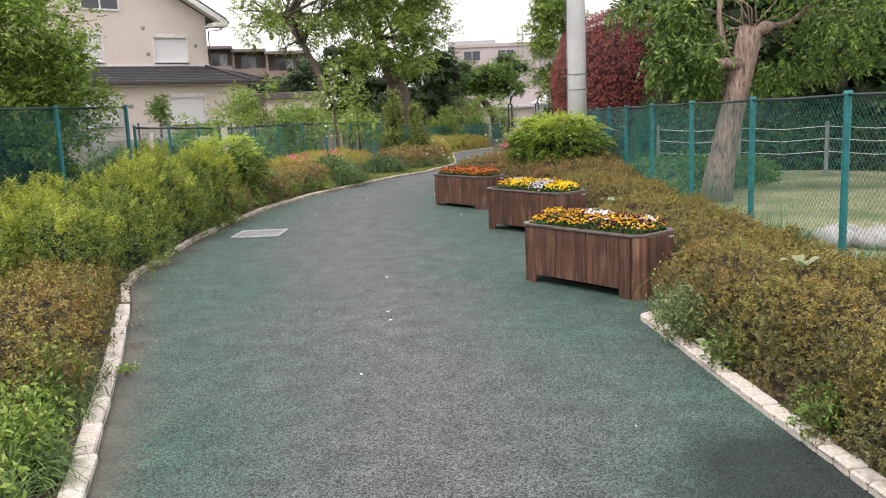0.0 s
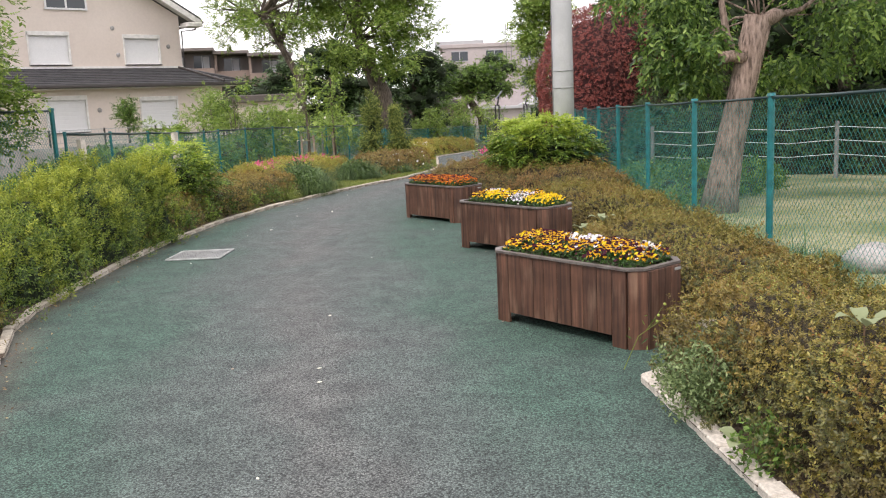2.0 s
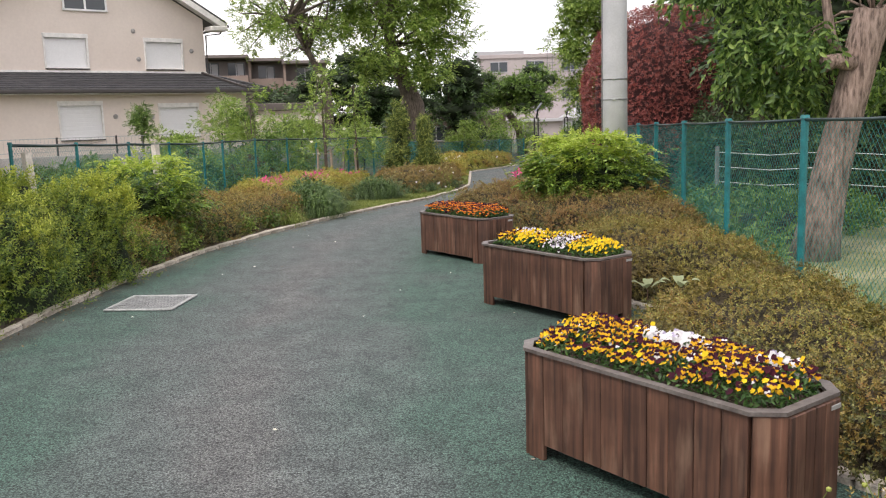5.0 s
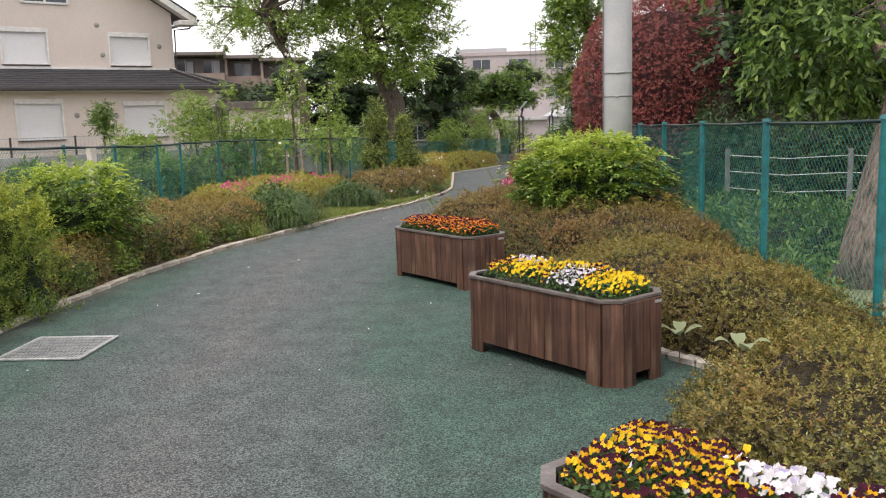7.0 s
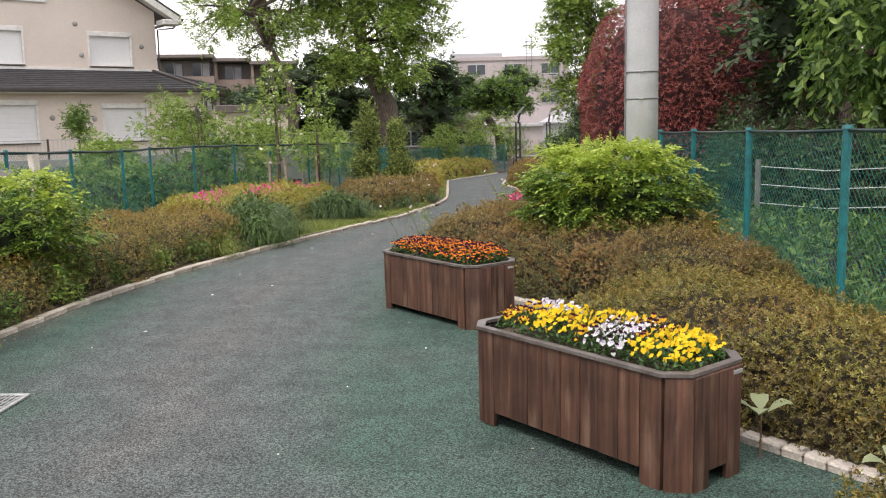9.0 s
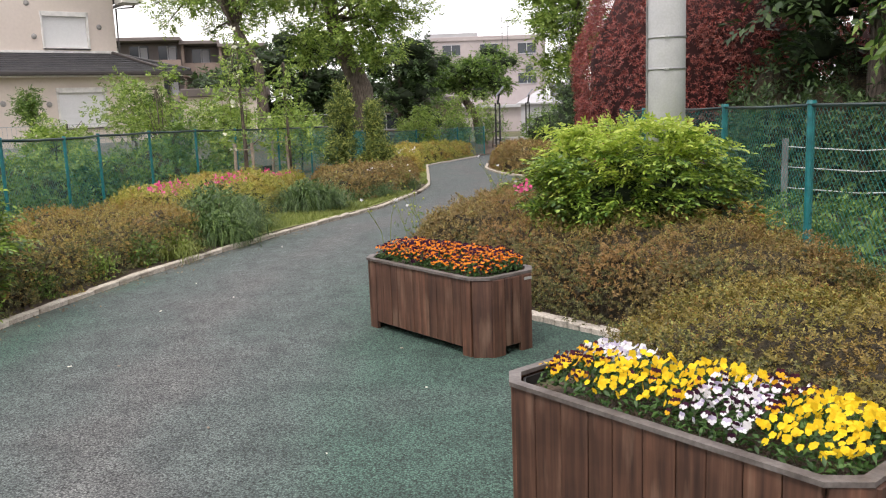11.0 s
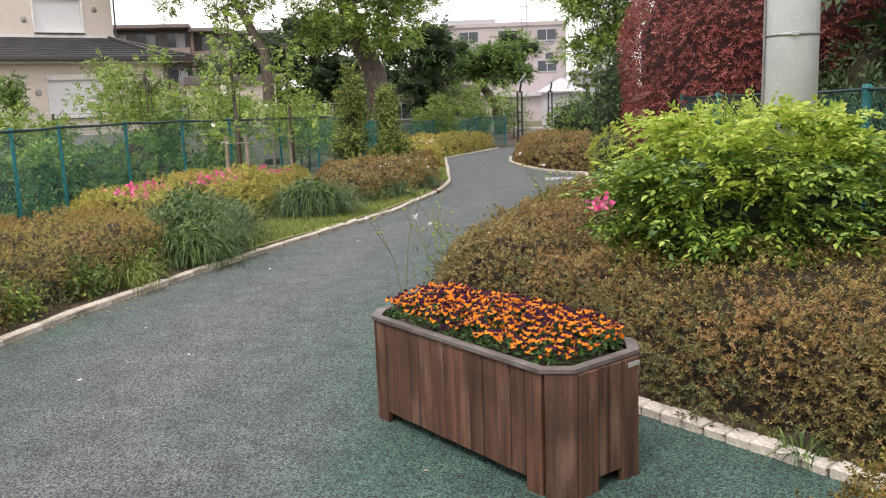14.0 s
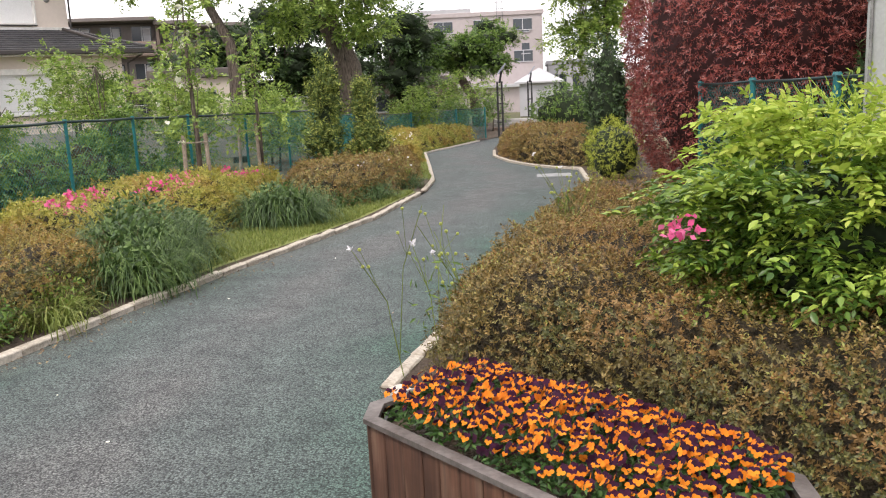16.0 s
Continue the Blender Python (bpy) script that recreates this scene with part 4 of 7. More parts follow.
# ---- drain grating set in the path ----
GR = thing("drain_grating", "rectangular galvanised steel drain grating set flush in the path", "grating", (-3.07, 9.0, 0), 6)
part("pit", box((0, 0, 0.0035), (0.58, 0.58, 0.006)), M_DARKGAP, GR, "dark pit under the bars")
for c, s in (((0, 0.30, 0.009), (0.62, 0.03, 0.014)), ((0, -0.30, 0.009), (0.62, 0.03, 0.014)), ((0.30, 0, 0.009), (0.03, 0.57, 0.014)), ((-0.30, 0, 0.009), (0.03, 0.57, 0.014))):
    part("frame_bar", box(c, s, 0, 0.002), M_STEEL, GR)
for k in range(19):
    part("bar", box((-0.27 + 0.03 * k, 0, 0.009), (0.011, 0.57, 0.01)), M_STEEL, GR)
for k in range(7):
    part("cross_bar", box((0, -0.24 + 0.08 * k, 0.0085), (0.57, 0.009, 0.009)), M_STEEL, GR)
tagged(part("utility_cover", box((-0.31, 24.85, G(24.85) + 0.006), (0.62, 0.5, 0.012), 0, 0.003), M_PAINT), "pale flat cover plate set in the path", "cover")


# ---- wire fences ----
def fence_run(name, label, line, tops, post_r, pitch, cat="fence", wire=0.0015, mesh_mat=None, base=0.05, rail_mat=None, rail_r=0.012):
    """Posts along a line with chain-link between: two families of slanting wires."""
    e = thing(name, label, cat)
    for (x, y), zt in zip(line, tops):
        bm = tube([(x, y, G(y) - 0.05), (x, y, zt + 0.015)], [post_r, post_r], 10)
        p = part("post", bm, M_TEAL, e, smooth=False)
        part("cap", tube([(x, y, zt + 0.01), (x, y, zt + 0.035)], [post_r * 1.35, post_r * 1.05], 10), M_TEAL, p)
    for (xa, ya), (xb, yb), za, zb in zip(line, line[1:], tops, tops[1:]):
        part("top_rail", tube([(xa, ya, za), ((xa + xb) / 2, (ya + yb) / 2, (za + zb) / 2 - 0.008), (xb, yb, zb)], [rail_r] * 3, 8), rail_mat or M_RAIL, e, smooth=True)
        ln = math.hypot(xb - xa, yb - ya)
        dx, dy = (xb - xa) / ln, (yb - ya) / ln
        ox, oy = -dy, dx
        h = (za + zb) / 2 - G((ya + yb) / 2) - base
        run = h * 0.95
        k = int((ln + run) / pitch) + 1
        V, T = [], []
        for fam in (1, -1):
            for i in range(k):
                s0 = i * pitch - (run if fam == 1 else 0)
                s1 = s0 + run * fam if fam == 1 else s0 - run
                lo, hi = 0.0, ln
                d = s1 - s0
                if d > 0:
                    f0, f1 = max(0, (lo - s0) / d), min(1, (hi - s0) / d)
                else:
                    f0, f1 = max(0, (hi - s0) / d), min(1, (lo - s0) / d)
                if f1 - f0 < 0.02:
                    continue
                ends = []
                for f in (f0, f1):
                    s = s0 + d * f
                    g = s / ln
                    zz = (za + (zb - za) * g) * f + (G(ya + dy * s) + base) * (1 - f)
                    ends.append((xa + dx * s, ya + dy * s, zz))
                b = len(V)
                for p in ends:
                    for ang in (0, 2.1, 4.2):
                        c, sn = math.cos(ang) * wire, math.sin(ang) * wire
                        V.append((p[0] + ox * (c + 0.001 * fam) + dx * sn, p[1] + oy * (c + 0.001 * fam) + dy * sn, p[2]))
                for j in range(3):
                    q = (j + 1) % 3
                    T += [(b + j, b + q, b + 3 + q), (b + j, b + 3 + q, b + 3 + j)]
        link_mesh("chain_link", np_mesh("chain_link", np.array(V), np.array(T)), mesh_mat or M_WIRE, e, "teal plastic-coated chain-link mesh")
    return e


RF_Y = [-5.94, -4.1, -2.27, -0.45, 1.38, 3.2, 5.02, 6.84, 8.66, 10.47, 12.29, 14.25, 16.1, 17.9, 19.7]
RF_X = [4.9, 4.56, 4.25, 3.94, 3.64, 3.35, 3.04, 2.74, 2.43, 2.155, 1.925, 1.74, 1.58, 1.42, 1.28]
RF = list(zip(RF_X, RF_Y))
fence_run("chain_link_fence", "teal chain-link fence with round posts and a dark top rail", RF, [1.52 - 0.0135 * (y - 6.84) for y in RF_Y], 0.028, 0.056, wire=0.0015)
LT = [(-4.2, -1.0), (-4.7, 1.0), (-5.05, 2.8), (-5.2, 4.6), (-5.3, 6.4), (-5.36, 8.3), (-5.4, 10.1)]
fence_run("chain_link_fence", "taller teal chain-link fence in front of garden trees", LT, [1.75] * 7, 0.03, 0.056, wire=0.0024, rail_r=0.016)
LL = [(-5.56, 10.6), (-5.73, 12.1), (-5.90, 13.65), (-6.08, 15.2), (-6.25, 16.8), (-6.40, 17.95), (-6.36, 19.5), (-6.12, 20.8), (-5.79, 21.9), (-5.5, 23.6), (-5.3, 25.4), (-5.25, 27.2)]
LZ = [1.44, 1.40, 1.36, 1.32, 1.28, 1.28, 1.27, 1.25, 1.22, 1.18, 1.15, 1.12]
fence_run("chain_link_fence", "low teal chain-link fence along the house side of the beds", LL, LZ, 0.022, 0.056, wire=0.0020, rail_r=0.018)
FF = [(-5.25, 27.2), (-5.5, 30), (-5.7, 33), (-5.6, 36), (-4.9, 39), (-3.6, 42), (-2.6, 43.6)]
fence_run("chain_link_fence", "distant teal chain-link fence at the bend of the path", FF, [1.12, 0.96, 0.82, 0.70, 0.62, 0.58, 0.55], 0.03, 0.06, wire=0.0042)


# ---- grey concrete utility pole with bands ----
POLE = thing("utility_pole", "tall round grey concrete utility pole with steel bands", "pole")
part("shaft", tube([(1.17, 13.95, -0.05), (1.17, 13.95, 2.2), (1.165, 13.95, 5), (1.16, 13.95, 9)], [0.175, 0.165, 0.15, 0.125], 28), M_POLE, POLE, smooth=True)
for zb in (1.77, 2.04):
    part("band", tube([(1.17, 13.95, zb), (1.17, 13.95, zb + 0.018)], [0.1725, 0.1725], 28), M_BAND, POLE, "thin steel band", smooth=True)
    part("buckle", box((1.15, 13.775, zb + 0.009), (0.04, 0.02, 0.022), 0, 0.003), M_STEEL, POLE)
part("cable", tube([(0.998, 13.91, 1.0), (0.998, 13.91, 1.9), (1.003, 13.91, 5)], [0.008] * 3, 6), M_GREYPOST, POLE)


# ---- right-hand azalea beds ----
HR = [
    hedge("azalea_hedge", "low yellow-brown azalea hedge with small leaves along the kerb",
          [(3.2, -1.8), (2.68, 0.2), (2.31, 1.7), (2.1, 2.5), (1.93, 3.2), (1.74, 4.0), (1.62, 4.45), (2.35, 5.25), (2.78, 5.6), (2.88, 4.5), (3.2, 2), (3.7, -1.8)], 0.50, L_AZALEA, 10500, 0.0185, 0.28, 41, group="azalea hedges", tips=L_TIPS_AZ, side_mat=L_AZALEA_SHADED, side_share=0.95, twig_count=190, tip_share=0.12),
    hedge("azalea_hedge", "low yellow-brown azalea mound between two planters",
          [(1.08, 6.65), (2.35, 5.42), (2.78, 5.65), (2.5, 8.15), (2.0, 8.15), (1.25, 7.5)], 0.47, L_AZALEA, 10800, 0.0185, 0.3, 42, group="azalea hedges", tips=L_TIPS_AZ, side_mat=L_AZALEA_SHADED, side_share=0.95, twig_count=190, tip_share=0.12),
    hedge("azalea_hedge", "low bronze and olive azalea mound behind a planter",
          [(0.28, 10.05), (2.0, 8.36), (2.45, 8.2), (2.1, 11.0), (1.1, 11.15), (0.5, 10.6)], 0.48, L_AZALEA, 10500, 0.0185, 0.3, 43, group="azalea hedges", tips=L_TIPS_AZ, side_mat=L_AZALEA_SHADED, side_share=0.95, twig_count=190, tip_share=0.12),
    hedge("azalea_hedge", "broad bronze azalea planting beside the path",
          [(-1.12, 13.48), (0.95, 11.30), (2.05, 11.05), (1.72, 14.3), (1.4, 16.6), (-0.2, 17.6), (-0.6, 16), (-0.95, 14.35)], 0.56, L_AZALEA_RED, 10400, 0.0182, 0.3, 44, group="azalea hedges", tips=L_TIPS_AZ, side_mat=L_AZALEA_SHADED, side_share=0.95, twig_count=190, tip_share=0.12),
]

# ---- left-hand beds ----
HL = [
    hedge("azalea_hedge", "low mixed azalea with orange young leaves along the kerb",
          [(-2.06, 3.25), (-2.93, 5.0), (-3.36, 5.72), (-3.8, 5.4), (-4.6, 4.2), (-4.9, 2.0), (-4.2, -0.8), (-2.6, -0.8), (-2.05, 1.0), (-1.72, 2.45)], 0.40, L_AZALEA, 4600, 0.0275, 0.35, 51, group="azalea hedges", tips=L_TIPS_AZ, side_mat=L_AZALEA_SHADED, side_share=0.95, twig_count=190, tip_share=0.12),
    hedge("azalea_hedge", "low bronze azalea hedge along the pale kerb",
          [(-4.0, 9.5), (-4.1, 10.4), (-4.15, 12), (-4.05, 13.6), (-3.85, 15.0), (-4.1, 16.0), (-5.0, 16.6), (-5.9, 16.0), (-5.5, 12.5), (-4.7, 9.8)], 0.46, L_AZALEA_OCHRE, 6300, 0.0215, 0.3, 53, group="azalea hedges", tips=L_TIPS_AZ, side_mat=L_AZALEA_SHADED, side_share=0.95, twig_count=190, tip_share=0.12),
    hedge("azalea_hedge", "yellow-green azalea with pink blossom below the fence",
          [(-4.3, 17.0), (-4.1, 18.6), (-4.25, 20.5), (-4.6, 22.5), (-5.6, 22.2), (-6.1, 20), (-6.1, 17.5), (-5.4, 16.6)], 0.54, L_AZALEA_YEL, 2700, 0.034, 0.4, 54, group="azalea hedges"),
    hedge("azalea_hedge", "low bronze azalea at the tip of the bed",
          [(-3.2, 20.4), (-2.75, 22.4), (-2.75, 24.3), (-3.2, 27), (-4.2, 27.2), (-4.8, 24), (-4.3, 22), (-3.9, 20.6)], 0.50, L_AZALEA_RED, 1900, 0.038, 0.3, 55, group="azalea hedges", tips=L_TIPS_AZ),
    hedge("azalea_hedge", "far azalea planting with yellow and bronze leaves",
          [(-3.3, 28.6), (-4.1, 34), (-3.6, 37), (-3.0, 41.5), (-4.2, 42), (-5.3, 37), (-5.2, 29.5)], 0.62, L_AZALEA_YEL, 800, 0.058, 0.4, 56, group="azalea hedges"),
    hedge("azalea_hedge", "rounded brown azalea island inside the bend of the path",
          [(0.45, 26.3), (-0.5, 27.5), (-1.0, 28.9), (-1.45, 31.3), (-1.55, 34), (-1.4, 38), (0.4, 37), (1.3, 30), (0.9, 26.6)], 0.62, L_AZALEA_RED, 1000, 0.05, 0.35, 57, group="azalea hedges", tips=L_TIPS_AZ),
]

# ---- privet bushes grown into one another ----
rng = np.random.default_rng(58)
for i, (x, y, r, h) in enumerate(((-3.72, 5.55, 0.46, 0.82), (-3.98, 6.45, 0.50, 0.90), (-4.16, 7.45, 0.52, 0.98), (-4.36, 8.5, 0.54, 1.08), (-4.50, 9.5, 0.56, 1.16), (-4.36, 10.05, 0.44, 1.05),
                                  (-4.55, 5.2, 0.55, 0.80), (-4.62, 6.2, 0.52, 0.86), (-4.78, 7.3, 0.5, 0.90), (-4.92, 8.4, 0.42, 0.92), (-4.2, 4.75, 0.42, 0.66), (-4.95, 4.2, 0.45, 0.78))):
    ring = [(x + r * math.cos(a) * f, y + r * 1.08 * math.sin(a) * f) for a, f in ((6.283 * k / 11, rng.uniform(0.86, 1.16)) for k in range(11))]
    hedge("privet_bush", "loose yellow-green privet bush with upright shoots", ring, h * 0.89, L_PRIVET, 4600, 0.032, r * 0.92, 580 + i, 0.22, "bush", aspect=0.42, inner=M_INNER_GREEN, depth=0.12, tuft=0.26, tuft_f=4.0, side_share=0.85, side_mat=L_PRIVET_SHADED,
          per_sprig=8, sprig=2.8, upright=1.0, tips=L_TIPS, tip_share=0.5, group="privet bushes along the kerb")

# ---- bushes ----
def layered_bush(name, label, at, radii, mats, seed, leaf=0.05, tiers=9, per_tier=46, per_pad=13, k=9, shoots=110, core=0.5):
    """A loose bush of flat, drooping leafy fans in tiers round a core coloured dark for shade, with young shoots on
    top.
    """
    rng = np.random.default_rng(seed)
    e = thing(name, label, "bush")
    rx, ry, rz = radii
    c = np.array((at[0], at[1], at[2] + rz * 0.92))
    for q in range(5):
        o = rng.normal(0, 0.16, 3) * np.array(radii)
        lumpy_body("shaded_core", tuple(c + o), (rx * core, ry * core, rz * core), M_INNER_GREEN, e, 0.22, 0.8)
    low, high = ([], []), ([], [])
    for t in range(tiers):
        f = -0.85 + 1.75 * (t + 0.5) / tiers
        ring = math.sqrt(max(0.05, 1 - min(abs(f), 0.99) ** 3.6))
        for j in range(max(5, int(per_tier * ring))):
            a = rng.uniform(0, 6.283)
            lump = 1 + 0.13 * math.sin(3 * a + 0.5 * t + seed) + 0.12 * math.sin(7 * a + 1.7 * t)
            r = ring * lump * (0.55 + 0.45 * rng.random() ** 0.6)
            pad = c + np.array((rx * r * math.cos(a), ry * r * math.sin(a), rz * (f + rng.normal(0, 0.07))))
            out = np.array((math.cos(a), math.sin(a), 0.0))
            n = per_pad
            sp = pad + rng.normal(0, 1, (n, 3)) * np.array((0.10, 0.10, 0.022)) - out * 0.05
            sp[:, 2] = np.maximum(sp[:, 2], at[2] + 0.04)
            ax = unit(out * 0.9 + rng.normal(0, 0.55, (n, 3)) * np.array((1, 1, 0.3)) + np.array((0, 0, 0.12 + 0.35 * max(f, 0))))
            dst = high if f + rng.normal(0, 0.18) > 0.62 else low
            dst[0].append(sp)
            dst[1].append(ax)
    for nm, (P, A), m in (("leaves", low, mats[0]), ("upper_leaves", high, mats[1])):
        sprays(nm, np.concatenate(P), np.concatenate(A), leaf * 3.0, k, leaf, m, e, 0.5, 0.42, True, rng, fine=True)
    SP, SA = [], []
    for q in range(shoots):
        a, r = rng.uniform(0, 6.283), math.sqrt(rng.random()) * 0.95
        p = c + np.array((rx * r * math.cos(a), ry * r * math.sin(a), rz * math.sqrt(max(0.03, 1 - r * r)) * 0.92))
        d = unit(np.array([[0.5 * r * math.cos(a) + rng.normal(0, 0.25), 0.5 * r * math.sin(a) + rng.normal(0, 0.25), 1.0]]))[0]
        ln = rng.uniform(0.08, 0.22)
        part("shoot", tube([p - d * 0.1, p + d * ln * 0.5, p + d * ln + np.array((0.2 * ln * d[0], 0.2 * ln * d[1], -0.1 * ln))], [0.003, 0.0024, 0.0014], 4), mats[1], e)
        SP.append(p + d * ln * 0.1)
        SA.append(d)
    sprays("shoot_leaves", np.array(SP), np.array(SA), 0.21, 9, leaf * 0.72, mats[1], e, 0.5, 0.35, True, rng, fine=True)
    for q in range(6):
        a = q * 1.05 + rng.uniform(0, 0.5)
        part("stem", tube([(at[0] + 0.07 * math.cos(a), at[1] + 0.07 * math.sin(a), at[2] - 0.05), (at[0] + 0.3 * rx * math.cos(a), at[1] + 0.3 * ry * math.sin(a), at[2] + rz * 0.6), (at[0] + 0.6 * rx * math.cos(a), at[1] + 0.6 * ry * math.sin(a), at[2] + rz * 1.1)], [0.018, 0.013, 0.006], 6), M_TWIG, e)
    return e


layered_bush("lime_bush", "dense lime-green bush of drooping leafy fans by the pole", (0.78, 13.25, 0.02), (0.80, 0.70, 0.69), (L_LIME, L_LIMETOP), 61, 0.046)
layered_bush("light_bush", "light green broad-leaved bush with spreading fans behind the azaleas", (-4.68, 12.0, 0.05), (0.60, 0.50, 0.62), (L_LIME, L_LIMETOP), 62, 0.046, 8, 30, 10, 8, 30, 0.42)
layered_bush("bronze_bush", "small low shrub with yellow and bronze young leaves", (1.52, 12.9, 0.1), (0.26, 0.24, 0.33), (L_AZALEA_YEL, L_TIPS_AZ), 69, 0.036, 6, 12, 6, 7, 8)
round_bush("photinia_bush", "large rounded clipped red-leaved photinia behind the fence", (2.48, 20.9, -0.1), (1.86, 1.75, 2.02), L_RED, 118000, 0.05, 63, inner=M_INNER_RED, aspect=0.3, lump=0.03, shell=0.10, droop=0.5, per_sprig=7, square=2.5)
round_bush("photinia_bush", "second dark red photinia further along the fence", (6.2, 20.5, -0.1), (1.9, 1.7, 1.75), L_RED, 24000, 0.07, 64, inner=M_INNER_RED, aspect=0.3, lump=0.06, shell=0.16, droop=0.5, per_sprig=7)
round_bush("photinia_bush", "farther dark red photinia beyond the lawn", (8.6, 21.0, -0.1), (1.9, 1.7, 1.75), L_RED, 14000, 0.08, 68, inner=M_INNER_RED, aspect=0.3, lump=0.06, shell=0.16, droop=0.5, per_sprig=7)
round_bush("clipped_bush", "rounded green bush beyond the island bed", (0.35, 36.5, G(36)), (1.1, 1.0, 0.95), L_MID, 5000, 0.08, 65)
round_bush("dark_bush", "upright dark green evergreen shrub by the red bush", (0.75, 26.0, G(26)), (0.42, 0.42, 1.25), L_DARK, 5500, 0.06, 66, lump=0.2)
round_bush("feathery_bush", "pale yellow-green feathery shrub by the path", (0.62, 23.4, G(23)), (0.45, 0.6, 0.50), L_TIPS, 5500, 0.04, 67, aspect=0.3)
for i, (x, y, r, h, mt) in enumerate(((-8.6, 24.6, 1.1, 2.9, L_FRESH), (-9.9, 26.0, 1.1, 2.5, L_FRESH), (-7.5, 25.6, 1.0, 2.3, L_FRESH), (-7.2, 22.2, 0.7, 1.5, L_MID), (-7.5, 18.6, 0.8, 1.4, L_FRESH), (-10.8, 24.5, 0.9, 1.7, L_FRESH),
                                       (-6.5, 28.6, 0.9, 1.9, L_FRESH), (-7.6, 31.5, 1.2, 2.1, L_FRESH), (-4.9, 39.6, 1.0, 2.4, L_FRESH), (-3.7, 43.5, 0.8, 1.7, L_MID), (-12.2, 26.2, 0.8, 1.3, L_FRESH), (-6.4, 33.5, 1.0, 1.8, L_MID), (-9.0, 29.5, 1.2, 2.2, L_FRESH), (-3.5, 46.2, 1.3, 2.7, L_FRESH), (-4.9, 47.6, 1.4, 2.9, L_MID), (-5.6, 44.0, 1.2, 2.2, L_FRESH), (-2.6, 49.5, 1.2, 2.2, L_MID), (0.2, 43.0, 0.9, 1.2, L_MID))):
    tree("garden_shrub", "loose many-stemmed green garden shrub behind the low fence", (x, y, G(y)), [(0, 0, -0.05), (0.05, 0, h * 0.35), (0, 0.04, h * 0.8)], [0.03, 0.022, 0.01],
         crown_clusters((0, 0, h * 0.56), (r * 0.85, r * 0.8, h * 0.46), 24, r * 0.30, 670 + i, -0.97), mt, 260, 0.07, 690 + i, limb_r=0.014, limb_from=0.1, category="shrub", group="shrubs behind the fence")
for i, (x, y, h, r) in enumerate(((-4.45, 25.0, 1.16, 0.36), (-3.75, 25.2, 0.92, 0.29))):
    rng = np.random.default_rng(90 + i)
    e = thing("conifer", "small upright yellow-green conifer with uneven sprays", "conifer", group="conifers at the bend")
    part("trunk", tube([(x, y, G(y) - 0.05), (x, y, G(y) + h)], [0.04, 0.02], 8), M_BARK, e)
    PP, NN = [], []
    for k in range(44):
        f = rng.random()
        a = rng.uniform(0, 6.28)
        rr = r * (1.05 - 0.88 * f) * rng.uniform(0.3, 1.3)
        p, nn = blob_points((x + rr * math.cos(a), y + rr * math.sin(a), G(y) + 0.12 + f * 2 * h * 0.92), (0.14 * (1.25 - 0.95 * f), 0.14 * (1.2 - 0.8 * f), 0.2), 200, rng, 0.6, 0.2)
        PP.append(p)
        NN.append(nn)
    lumpy_body("inner_growth", (x, y, G(y) + h * 0.9), (r * 0.42, r * 0.42, h * 0.8), M_INNER_GREEN, e, 0.1, 0.8)
    QP, QN = np.concatenate(PP)[::5], np.concatenate(NN)[::5]
    sprays("sprays", QP, unit(QN + np.array([0, 0, 0.9])), 0.16, 8, 0.058, L_JUNIPER, e, 0.4, rng=rng)


